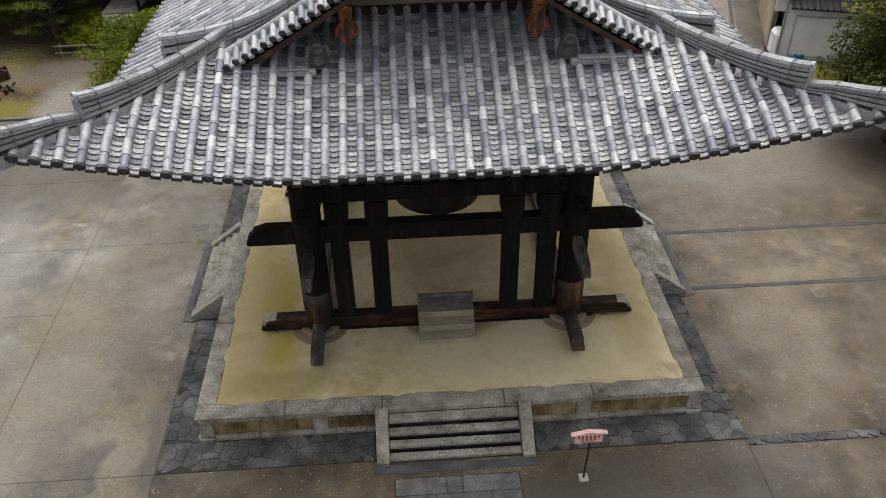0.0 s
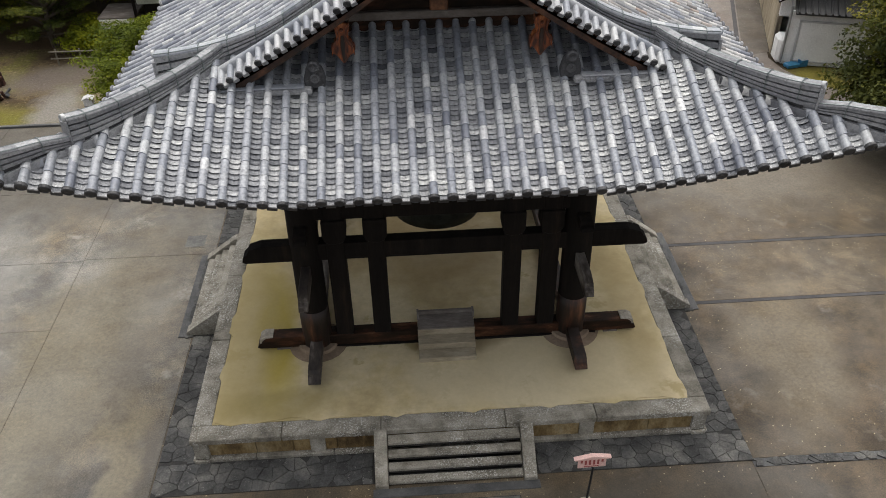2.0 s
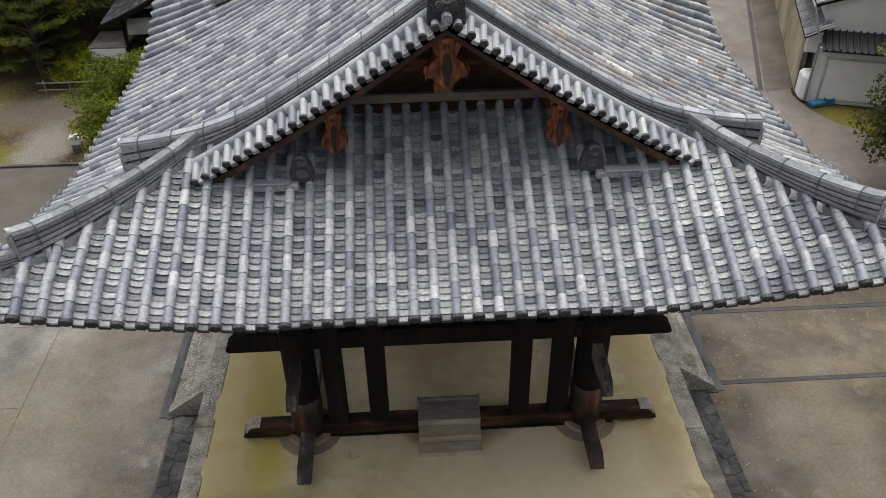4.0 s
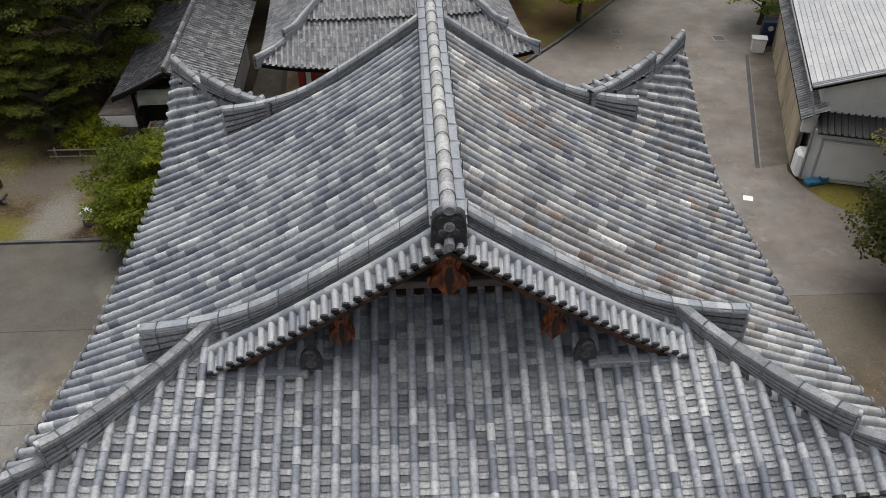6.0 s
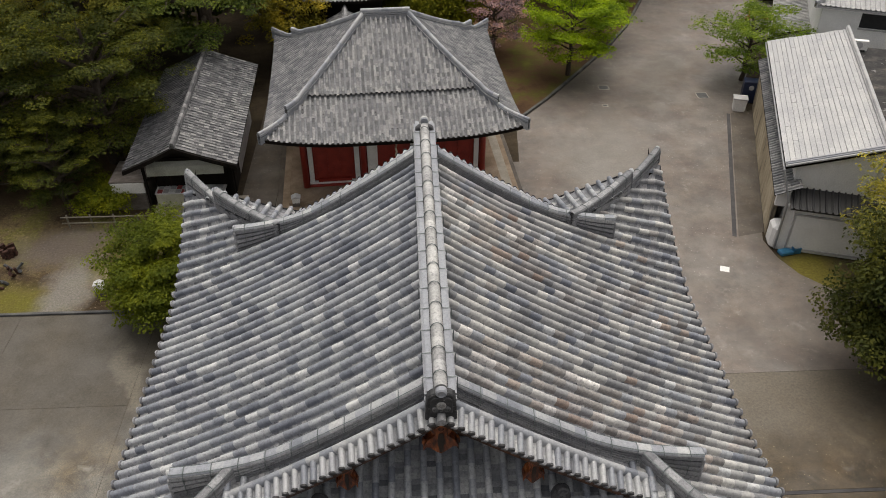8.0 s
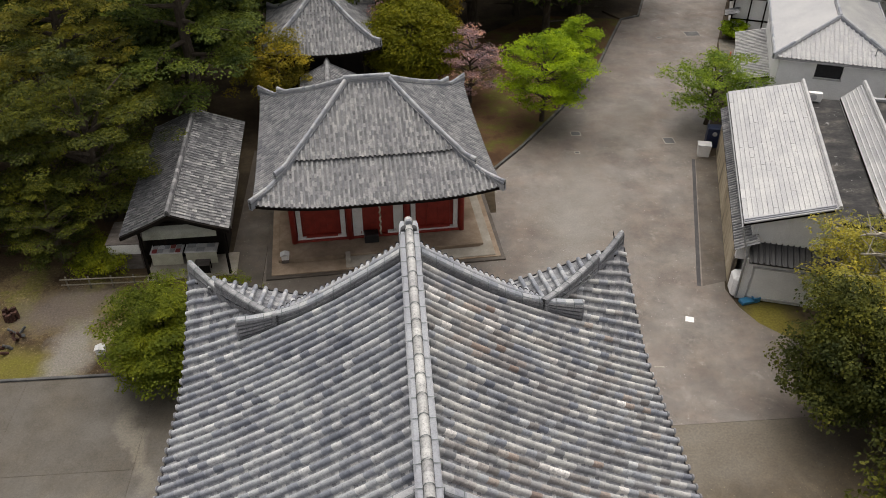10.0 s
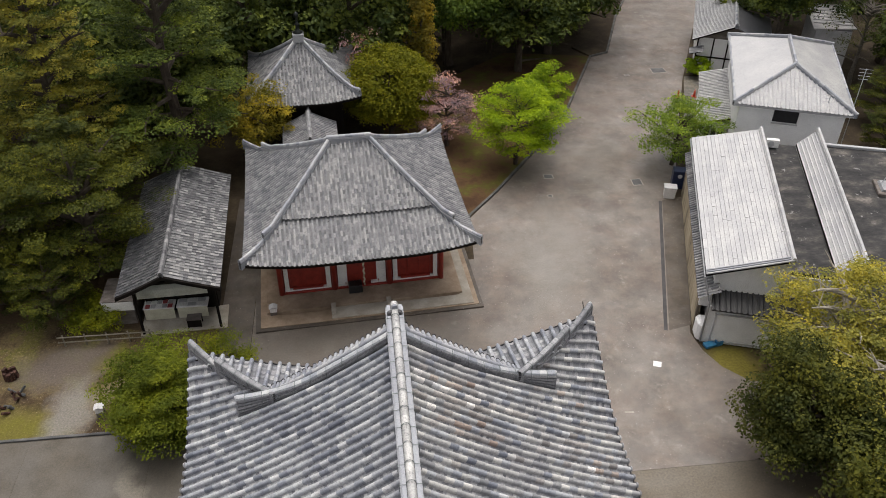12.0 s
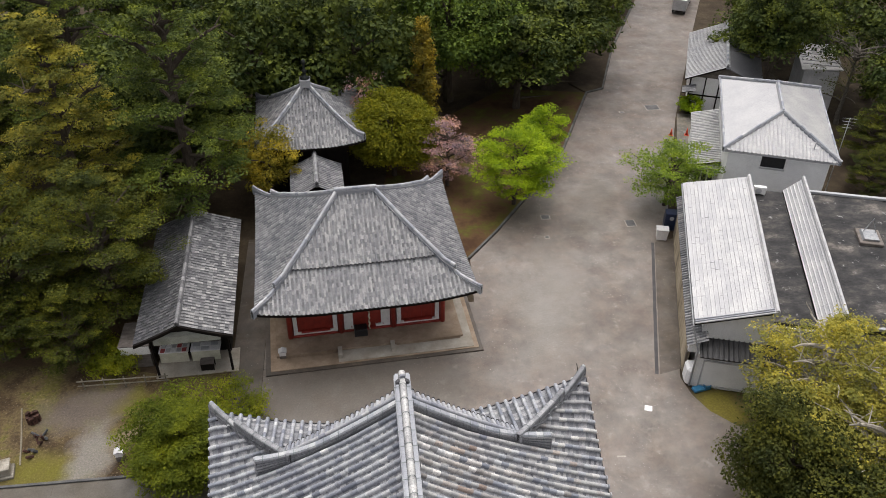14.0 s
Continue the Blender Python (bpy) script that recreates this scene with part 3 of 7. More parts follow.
def rod(p, q, r0, r1=None, n=8, into=None):
    """A tapered round bar from p to q."""
    bm = into or bmesh.new()
    p, q = Vector(p), Vector(q)
    m = (q - p).to_track_quat("Z", "Y").to_matrix()
    r1 = r0 if r1 is None else r1
    rings = [[bm.verts.new(c + m @ Vector((r * math.cos(2 * math.pi * i / n), r * math.sin(2 * math.pi * i / n), 0))) for i in range(n)] for c, r in ((p, r0), (q, r1))]
    for i in range(n):
        bm.faces.new((rings[0][i], rings[0][(i + 1) % n], rings[1][(i + 1) % n], rings[1][i]))
    bm.faces.new(rings[0][::-1]), bm.faces.new(rings[1])
    return bm


def sweep(path, section, ups=None, close=True, into=None):
    """Sweeps a closed (side, up) outline along a path; section may be a function of the place 0..1 on it."""
    bm = into or bmesh.new()
    path = [Vector(p) for p in path]
    rings = []
    for i, p in enumerate(path):
        t = (path[min(i + 1, len(path) - 1)] - path[max(i - 1, 0)]).normalized()
        side = Vector((t.y, -t.x, 0)).normalized()
        up = Vector((0, 0, 1)) if ups is None else Vector(ups)
        o = section(i / (len(path) - 1)) if callable(section) else section
        rings.append([bm.verts.new(p + side * a + up * b) for a, b in o])
    n = len(rings[0])
    for a, b in zip(rings, rings[1:]):
        for i in range(n):
            bm.faces.new((a[i], a[(i + 1) % n], b[(i + 1) % n], b[i]))
    bm.faces.new(rings[0]), bm.faces.new(rings[-1][::-1])
    return bm


def rect(w, z0, z1):
    return [(-w / 2, z0), (w / 2, z0), (w / 2, z1), (-w / 2, z1)]


def dome(r, z0, n=7):
    return [(r, z0 - 0.03)] + [(r * math.cos(math.pi * i / (n - 1)), z0 + r * math.sin(math.pi * i / (n - 1))) for i in range(n)] + [(-r, z0 - 0.03)]


# ---- tiled roofs ----
# A roof face is a function (s, e) -> point: s along the eave, e up the slope in plan.
def frame_at(face, s, e, d=0.04):
    p = np.array(face(s, e))
    a = np.array(face(s + d, e)) - np.array(face(s - d, e))
    b = np.array(face(s, e + d)) - np.array(face(s, e - d))
    b /= np.linalg.norm(b)
    a -= b * (a @ b)
    a /= np.linalg.norm(a)
    return p, a, np.cross(a, b), b


def cover_template(r, length, arc=7, taper=0.4, base=0.34, tall=1.0, foot=-0.6):
    """A round cover tile: local side, normal, up-slope; its lower end a little wider, closed by a cap."""
    vs, fs = [], []
    ring = [(1.0, foot)] + [(math.cos(math.pi * i / (arc - 1)), base + tall * math.sin(math.pi * i / (arc - 1))) for i in range(arc)] + [(-1.0, foot)]
    n = len(ring)
    for y, k in ((-0.012, 1 + 0.03 * taper), (length * 0.9, 1 - 0.01 * taper), (length * 1.03, 1 - 0.07 * taper)):
        vs += [(r * k * a, r * k * b, y) for a, b in ring]
    for j in range(2):
        for i in range(n - 1):
            a = j * n + i
            fs.append((a, a + n, a + n + 1, a + 1))
    m = len(vs)
    vs += vs[:n]  # the end cap has corners of its own, so that the barrel shades evenly
    for i in range(1, n - 2, 2):
        fs.append((m, m + i, m + i + 1, m + i + 2))
    return np.array(vs), np.array(fs)


def pan_template(w, length, sag=0.026, arc=4, lip=1.0):
    """A dished pan tile: a plate whose lower lip stands clear of the tile below it."""
    vs, fs = [], []
    n = arc + 1
    for y, up in ((0, 0.022), (length, -0.010), (0.010, 0.006), (0.05, -0.016)):
        for i in range(n):
            x = -w / 2 + w * i / arc
            vs.append((x, up * lip - sag * (1 - (2 * x / w) ** 2), y))
    for i in range(arc):
        fs.append((i, i + 1, n + i + 1, n + i))
        fs.append((2 * n + i, 2 * n + i + 1, i + 1, i))
        fs.append((3 * n + i, 3 * n + i + 1, 2 * n + i + 1, 2 * n + i))
    return np.array(vs), np.array(fs)


def round_tile(name, r, length, mat, arc=7, taper=0.4, **shape):
    tv, tf = cover_template(r, length, arc, taper, **shape)
    return fast_mesh(name, tv, tf, [mat], smooth=True)


class Stack:
    """Gathers many small tiles for one mesh."""
    def __init__(self):
        self.v, self.f, self.m, self.s, self.n = [], [], [], [], 0

    def put(self, tv, tf, p, a, n, b, mat=0, k=1.0):
        self.v.append(p + k * (tv[:, :1] * a + tv[:, 1:2] * n + tv[:, 2:] * b))
        self.f.append(tf + self.n)
        self.m.append(np.full(len(tf), mat))
        self.s.append(np.ones(len(tf), bool))
        self.n += len(tv)

    def mesh(self, name, mats, smooth=False):
        return fast_mesh(name, np.concatenate(self.v), np.concatenate(self.f), mats, np.concatenate(self.m), np.concatenate(self.s) if smooth else False)


def tile_face(face, half, top, pitch, radius, step, pan_step, covers, pans, ends, pick=None, singles=None, start=0.0, rng=random, lip=1.0, pan_mat=0, base=0.34):
    """Lays rows of tiles on a face. top(s): the plan height at which the row at s ends. singles gets the
    tiles that stand as objects of their own; the rest go into the stacks."""
    ct, cf = cover_template(radius, step, taper=1.35, base=base)
    pt, pf = pan_template(pitch - radius * 1.25, pan_step * 1.12, 0.055 if lip == 1.0 else 0.026 * lip, 4 if lip == 1.0 else 2, lip)
    n = int(half / pitch)
    begin = start if callable(start) else (lambda s: start)
    for i in range(-n, n + 1):
        s = i * pitch
        hi = top(s)
        if hi < begin(s) + 0.12:
            continue
        e, k = begin(s), 0
        while e < hi - 0.05:
            p, a, nn, b = frame_at(face, s, e)
            run = step * math.hypot(b[0], b[1])
            a2 = a + nn * rng.uniform(-0.02, 0.02)
            mat = pick(s, e) if pick else 0
            if singles is not None and singles("cover", s, e):
                singles.made.append(("cover_tile", p, a2, nn, b, mat))
            else:
                covers.put(ct, cf, p + nn * rng.uniform(-0.004, 0.008), a2, nn, b + a * rng.uniform(-0.015, 0.015), mat)
            if k == 0 and ends is not None:
                ends.append((p, a, nn, b))
            e += run * (rng.uniform(0.72, 1.0) if k == 1 else 1.0)
            k += 1
    for i in range(-n - 1, n + 1):
        s = (i + 0.5) * pitch
        hi = top(s)
        e = begin(s) - 0.02
        while e < hi - 0.02:
            p, a, nn, b = frame_at(face, s, e)
            p = p - nn * 0.25 * radius
            run = pan_step * math.hypot(b[0], b[1])
            mat = pan_mat
            if singles is not None and singles("pan", s, e):
                singles.made.append(("pan_tile", p, a, nn, b, mat))
            else:
                pans.put(pt, pf, p + nn * rng.uniform(-0.004, 0.004), a, nn, b, mat)
            e += run


def board(face, half, top, n_s, n_e, over, thick, start=0.0):
    """The boarding under the tiles: a slab that follows the face; top(s) is where it ends."""
    vs, fs = [], []
    begin = start if callable(start) else (lambda s: start)
    for lay in (-over, -over - thick):
        for i in range(n_s + 1):
            s = -half + 2 * half * i / n_s
            lo = begin(s)
            hi = max(top(s), lo + 0.01)
            for j in range(n_e + 1):
                p = face(s, lo + (hi - lo) * j / n_e)
                vs.append((p[0], p[1], p[2] + lay))
    w, q = n_e + 1, (n_s + 1) * (n_e + 1)
    for i in range(n_s):
        for j in range(n_e):
            a = i * w + j
            fs.append((a, a + w, a + w + 1, a + 1))
            fs.append((q + a, q + a + 1, q + a + w + 1, q + a + w))
        a = i * w
        fs.append((a, q + a, q + a + w, a + w))
        a = i * w + n_e
        fs.append((a, a + w, q + a + w, q + a))
    for i in (0, n_s):
        for j in range(n_e):
            a = i * w + j
            fs.append((a, a + 1, q + a + 1, q + a))
    return fast_mesh("board", vs, fs, [])


def along(path, step):
    """Points every step metres on a polyline."""
    pts = [np.array(p, float) for p in path]
    d = [0.0]
    for p, q in zip(pts, pts[1:]):
        d.append(d[-1] + float(np.linalg.norm(q - p)))
    n = max(1, round(d[-1] / step))
    return [np.array([np.interp(d[-1] * i / n, d, [p[k] for p in pts]) for k in range(3)]) for i in range(n + 1)]


def tube(pts, radius, n=5, into=None):
    """A round bar bent along points; radius may be a list, one for each point."""
    bm = into or bmesh.new()
    pts = [Vector(p) for p in pts]
    rs = radius if isinstance(radius, (list, tuple)) else [radius] * len(pts)
    rings = []
    for i, p in enumerate(pts):
        t = (pts[min(i + 1, len(pts) - 1)] - pts[max(i - 1, 0)]).normalized()
        side = t.cross(Vector((0.31, 0.17, 0.94)))
        side = (side if side.length > 0.05 else t.cross(Vector((1, 0, 0)))).normalized()
        up = t.cross(side)
        rings.append([bm.verts.new(p + rs[i] * (side * math.cos(2 * math.pi * k / n) + up * math.sin(2 * math.pi * k / n))) for k in range(n)])
    for a, b in zip(rings, rings[1:]):
        for k in range(n):
            bm.faces.new((a[k], a[(k + 1) % n], b[(k + 1) % n], b[k]))
    bm.faces.new(rings[0][::-1]), bm.faces.new(rings[-1])
    return bm


def ridge(parent, path, width, height, layers, top_r, lift=None, mat=None, top=None, wires=True, name="ridge", cut_len=0.36, wide=False):
    """A tile ridge: thin courses laid on one another, a row of round tiles on top, tied with wire.
    lift(k): extra height at the place k (0..1) on the path."""
    mat, top = mat or RIDGE, top or RIDGE
    lift = lift or (lambda k: 0.0)
    fine = along(path, 0.2)
    h = height / layers
    body = part(name, sweep(fine, lambda k: rect(width * 0.5, -0.12, height + lift(k))), ENDTILE, parent)
    for j in range(layers):
        w = width * ((1.16 - 0.12 * j / layers) if wide else (1.0 + (0.12 if j % 2 else -0.02)) * (1 - 0.06 * j / layers))
        part("course", sweep(fine, lambda k, j=j, w=w: rect(w, -0.2 if j == 0 else (j + 0.26) * (h + lift(k) / layers), (j + (0.35 if wide and j == 0 else 0.95)) * (h + lift(k) / layers))), COURSE if wide else mat, body)
    if wide:
        for sx in (-1, 1):
            line = []
            for i, p in enumerate(fine):
                d = fine[min(i + 1, len(fine) - 1)] - fine[max(i - 1, 0)]
                a = np.array([d[1], -d[0], 0]) / np.linalg.norm(d[:2])
                line.append(p + a * sx * top_r * 0.80 + np.array([0, 0, height + lift(i / (len(fine) - 1)) + top_r * 0.44]))
            part("tie_rod", tube(line, 0.011, 4), WIRE, body)
    cut = along(path, cut_len)
    n = len(cut) - 1
    for i, (p, q) in enumerate(zip(cut, cut[1:])):
        p = p + np.array([0, 0, height + lift(i / n)])
        q = q + np.array([0, 0, height + lift((i + 1) / n)])
        L = float(np.linalg.norm(q - p))
        b = (q - p) / L
        a = np.array([b[1], -b[0], 0])
        a /= np.linalg.norm(a)
        nn = np.cross(a, b)
        m = Matrix((tuple(a), tuple(nn), tuple(b))).transposed().to_4x4()
        m.translation = Vector(p)
        if wide and i == 0:
            cap = lathe([(top_r * 0.62, -0.03), (top_r * 0.62, 0.03), (top_r * 0.5, 0.045), (top_r * 0.44, 0.02), (0.02, 0.02)], 14)
            part("end_roll", cap, RIDGE, body, at=m @ pose(0, top_r * 0.22, -0.02, 180))
        part("ridge_tile", round_tile("ridge_tile", top_r, L, top, 9, 0.12, **(dict(base=0.10, tall=0.50, foot=-0.02) if wide else {})), None, body, at=m)
    if wires:
        for i in range(1, n, 2):
            p, q = cut[i], cut[i + 1] - cut[i]
            z = height + lift(i / n)
            a = np.array([q[1], -q[0], 0]) / np.linalg.norm(q[:2])
            r = top_r + 0.014
            loop = [(-width * 0.60, z * 0.35), (-width * 0.60, z)] + [(-r * math.cos(math.pi * j / 6), z + (0.55 if wide else 1.35) * r * math.sin(math.pi * j / 6) + 0.02) for j in range(7)] + [(width * 0.60, z), (width * 0.60, z * 0.35)]
            pts = [Vector(p + a * u + np.array([0, 0, v])) for u, v in loop]
            part("wire_tie", tube(pts, 0.012, 4), WIRE, body)
    return body


# ---- the ground ----
def flat(name, outline, z, mat, label, category="", kind="structure", thick=0.0):
    bm = bmesh.new()
    f = bm.faces.new([bm.verts.new((x, y, z)) for x, y in outline])
    if f.normal.z < 0:
        bmesh.ops.reverse_faces(bm, faces=[f])
    if thick:
        r = bmesh.ops.extrude_face_region(bm, geom=[f])
        bmesh.ops.translate(bm, vec=(0, 0, -thick), verts=[v for v in r["geom"] if isinstance(v, bmesh.types.BMVert)])
    return solo(name, bm, mat, label, category, kind=kind)


CX, CY = 0.05, 21.65
flat("ground", [(-700, -500), (700, -500), (700, 900), (-700, 900)], -0.03, SOIL, "dark soil strewn with leaves under the trees", "ground")
ROAD = [(8.9, 34.3), (20.0, 34.3), (18.8, 35.6), (18.2, 37.0), (18.0, 38.5), (22.8, 55.0), (29.5, 72.0), (38.8, 92.6), (46, 108), (66, 150), (55, 150), (34.5, 102), (28.0, 88.6), (24.3, 79.0), (22.4, 78.2),
        (20.2, 73.4), (17.5, 67.4), (15.0, 63.2), (12.2, 59.2), (9.2, 55.0), (6.6, 51.8), (6.2, 47.0), (-7.9, 47.0), (-7.9, 34.3)]
flat("road", ROAD, 0.0, ASPHALT, "worn brown-grey asphalt road scattered with petals", "road")
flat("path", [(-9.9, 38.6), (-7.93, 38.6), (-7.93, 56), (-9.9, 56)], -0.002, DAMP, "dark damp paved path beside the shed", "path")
court = solo("pavement", cuboid(-70, 21.5, -60, 34.28, -0.2, -0.012), JOINT, "concrete court paved in large stained slabs round the tower", "pavement", kind="structure")
for x0, x1, mat, ys in ((-70, -18.6, SLAB, (-60, -8, 6.0, 20.2, 34.28)), (-18.6, -12.3, SLAB, (-60, -8, 6.0, 13.6, 20.2, 23.8, 28.5, 34.28)), (-12.3, -7.75, SLAB, (-60, 6.0, 13.55, 23.9, 34.28)),
                        (-7.75, 7.75, COURT, (-60, 6.0, 29.1)), (7.75, 21.5, COURT, (-60, 6.0, 13.34, 13.62, 19.77, 19.93, 22.92, 23.08, 29.1)), (-7.75, 21.5, ASPHALT, (29.1, 34.28))):
    for y0, y1 in zip(ys, ys[1:]):
        strip = y1 - y0 < 0.4
        part("edging_strip" if strip else "paving_slab", cuboid(x0 + 0.009, x1 - 0.009, y0 + 0.009, y1 - (0.009 if y1 < 34 else -0.02), -0.15, 0.004 if strip else 0.0), (DARKSTONE if y0 < 14 else DRAIN) if strip else mat, court)
flat("yard", [(-70, 34.5), (-8.1, 34.5), (-8.1, 38.4), (-9.95, 38.5), (-9.95, 42.0), (-14.5, 42.2), (-19, 43.5), (-70, 46)], 0.0, YARD, "brown and mossy yard earth with patches of grass", "yard")
solo("yard_kerb", cuboid(-70, -8.0, 34.28, 34.44, -0.1, 0.10, 0.015), DARKSTONE, "low dark stone kerb along the yard", "kerb", kind="structure")
flat("lawn", [(6.75, 52.0), (9.2, 55.3), (12.1, 59.5), (14.8, 63.4), (17.3, 67.6), (20.0, 73.6), (22.2, 78.4), (14, 80), (2, 70), (0, 58), (3.0, 52.0)], 0.05, LAWN, "mossy green turf under the maple", "lawn")
kerb_line = [(6.6, 51.8), (9.2, 55.0), (12.2, 59.2), (15.0, 63.2), (17.5, 67.4), (20.2, 73.4), (22.4, 78.2), (24.3, 79.0), (28.0, 88.6), (34.5, 102)]
solo("kerb", sweep([(x - 0.1, y + 0.1, 0) for x, y in kerb_line], rect(0.18, -0.1, 0.14)), FLAG, "weathered concrete kerb along the road", "kerb", kind="structure")
flat("roadside_step", [(22.2, 78.4), (24.2, 79.3), (27.8, 88.8), (25.6, 89.4), (21.0, 80.5)], 0.14, SOIL, "brown earth bank behind a kerb", "bank", thick=0.2)
# the dark drain slot beside the right-hand road edge, lids and marks
solo("drain_channel", cuboid(-0.11, 0.11, 0, 14.2, -0.05, 0.008), DRAIN, "long dark stone drain channel in the road", "drain", kind="structure", at=pose(16.62, 38.9, 0, 0, 0, -17.2))
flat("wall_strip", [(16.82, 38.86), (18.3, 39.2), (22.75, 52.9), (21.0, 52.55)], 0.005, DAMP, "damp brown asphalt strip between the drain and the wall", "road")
for x, y, w, d in ((13.35, 56.7, 0.75, 0.62), (19.9, 55.2, 0.8, 0.9), (-8.55, 24.7, 0.8, 0.8), (12.9, 54.0, 0.4, 0.35), (28.0, 74.5, 1.4, 1.1), (24.7, 73.8, 0.5, 0.4)):
    lid = thing("manhole_cover", pose(x, y, 0.0), "dull iron manhole cover set in the paving", "manhole cover", "manhole covers")
    part("rim", cuboid(-w / 2, w / 2, -d / 2, d / 2, -0.03, 0.006), SLAB if x < 0 else GRAVEL, lid)
    part("lid", cuboid(-w / 2 + 0.06, w / 2 - 0.06, -d / 2 + 0.06, d / 2 - 0.06, -0.03, 0.011), FLAG if x < 0 else DARKSTONE, lid)
for x, y, w, d, a in ((15.2, 36.2, 0.45, 0.42, -20), (12.55, 32.86, 0.5, 0.11, -5)):
    solo("road_patch", cuboid(-w / 2, w / 2, -d / 2, d / 2, -0.02, 0.006), WHITE if w < 0.48 else GRAVEL, "small white painted patch on the asphalt", "road marking", "road patches", at=pose(x, y, 0, 0, 0, a))
walkway = solo("approach_path", cuboid(CX - 1.62, CX + 1.58, 4, 12.95, -0.1, 0.004), MORTAR, "grey stone-flagged path up to the stairs", "path", kind="structure")
r = random.Random(3)
y = 12.94
while y > 5:
    h = r.uniform(0.5, 0.62)
    cuts = sorted([CX - 1.6, CX + 1.56] + [CX + r.uniform(-1.2, 1.2) for _ in range(2)])
    for a, b in zip(cuts, cuts[1:]):
        if b - a > 0.15:
            part("flagstone", cuboid(a + 0.012, b - 0.012, y - h + 0.012, y - 0.012, -0.1, 0.012 + r.uniform(0, 0.006), 0.006), FLAG, walkway)
    y -= h


# ---- the stone platform ----
HX, HY, PZ = 6.8, 7.12, 0.9
base = thing("stone_platform", pose(CX, CY, 0), "granite-edged platform topped with beige rammed earth", "platform")
part("core", cuboid(-HX + 0.3, HX - 0.3, -HY + 0.3, HY - 0.3, -0.1, PZ - 0.16), MORTAR, base)
EDGE = 0.52
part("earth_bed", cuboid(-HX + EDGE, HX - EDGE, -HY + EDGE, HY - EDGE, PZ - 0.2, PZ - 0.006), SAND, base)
r = random.Random(17)
spill = []
for (x0, y0), (x1, y1) in zip([(-1, -1), (1, -1), (1, 1), (-1, 1)], [(1, -1), (1, 1), (-1, 1), (-1, -1)]):
    for k in range(44):
        q, off = k / 44, 0.06 * math.sin(k * 0.9 + x0) + r.uniform(-0.05, 0.07) - 0.02
        x, y = x0 + (x1 - x0) * q, y0 + (y1 - y0) * q
        spill.append((x * (HX - EDGE + off), y * (HY - EDGE + off)))
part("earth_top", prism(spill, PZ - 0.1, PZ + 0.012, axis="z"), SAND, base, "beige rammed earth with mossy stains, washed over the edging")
r = random.Random(11)


def run_of(length, lo, hi):
    """Cuts a length into pieces of uneven size."""
    out, x = [0.0], 0.0
    while length - x > hi * 1.3:
        x += r.uniform(lo, hi)
        out.append(x)
    return out + [length]


for side in range(4):
    turn = pose(0, 0, 0, 0, 0, 90 * side)
    half, far = (HX, HY) if side % 2 == 0 else (HY, HX)
    reach = half if side % 2 == 0 else half - EDGE
    for a, b in (lambda c: zip(c, c[1:]))([v - reach for v in run_of(2 * reach, 1.5, 3.4)]):
        dz = r.uniform(-0.008, 0.008)
        part("edge_slab", cuboid(a + 0.006, b - 0.006, -far, -far + EDGE - 0.004, PZ - 0.19, PZ + dz, 0.02), STONE, base, at=turn)
    for a, b in (lambda c: zip(c, c[1:]))([v - half + 0.1 for v in run_of(2 * half - 0.2, 0.9, 1.7)]):
        if b - a > 0.1:
            part("face_stone", cuboid(a + 0.008, b - 0.008, -far + 0.13 + r.uniform(0, 0.03), -far + 0.4, 0.14, PZ - 0.195, 0.012), FACESTONE, base, at=turn)
    for x in (-3.55, 3.55):
        part("face_post", cuboid(x - 0.2, x + 0.2, -far + 0.09, -far + 0.4, 0.13, PZ - 0.195, 0.012), STONE, base, at=turn)
    part("corner_post", cuboid(-half + 0.05, -half + 0.42, -far + 0.05, -far + 0.42, 0.13, PZ - 0.195, 0.012), STONE, base, at=turn)
    for a, b in (lambda c: zip(c, c[1:]))([v - half - 0.03 for v in run_of(2 * half + 0.06, 1.2, 2.2)]):
        part("footing_stone", cuboid(a + 0.006, b - 0.006, -far + 0.02, -far + 0.4, -0.05, 0.135, 0.015), STONE, base, at=turn)


def stairs(turn, far):
    st = thing("stone_stairs", pose(CX, CY, 0) @ turn, "grey stone stairs of five steps between sloping slabs", "stairs", "stairs of the platform")
    for k in range(4):
        top = 0.18 * (4 - k) - 0.02
        y1 = -far - 0.27 * (k + 1)
        part("tread", cuboid(-1.72, 1.72, y1, -far + 0.02 if k == 0 else y1 + 0.225, top - 0.115, top, 0.02), STONE, st)
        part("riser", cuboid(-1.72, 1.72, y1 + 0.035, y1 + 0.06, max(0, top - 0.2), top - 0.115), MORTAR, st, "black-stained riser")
    for sx in (-1, 1):
        out = [(-far + 0.02, 0.0), (-far + 0.02, PZ + 0.02), (-far - 0.08, PZ + 0.02), (-far - 1.16, 0.13), (-far - 1.16, 0.0)]
        part("sloping_slab", prism(out, sx * 1.73, sx * 2.06, 0.012, axis="x"), STONE, st, "granite side slab")
    part("sill_stone", cuboid(-2.12, 2.12, -far - 1.42, -far - 1.165, -0.1, 0.03, 0.01), DARKSTONE, st)


stairs(pose(0, 0, 0), HY)
stairs(pose(0, 0, 0, 0, 0, 90), HX)
stairs(pose(0, 0, 0, 0, 0, -90), HX)


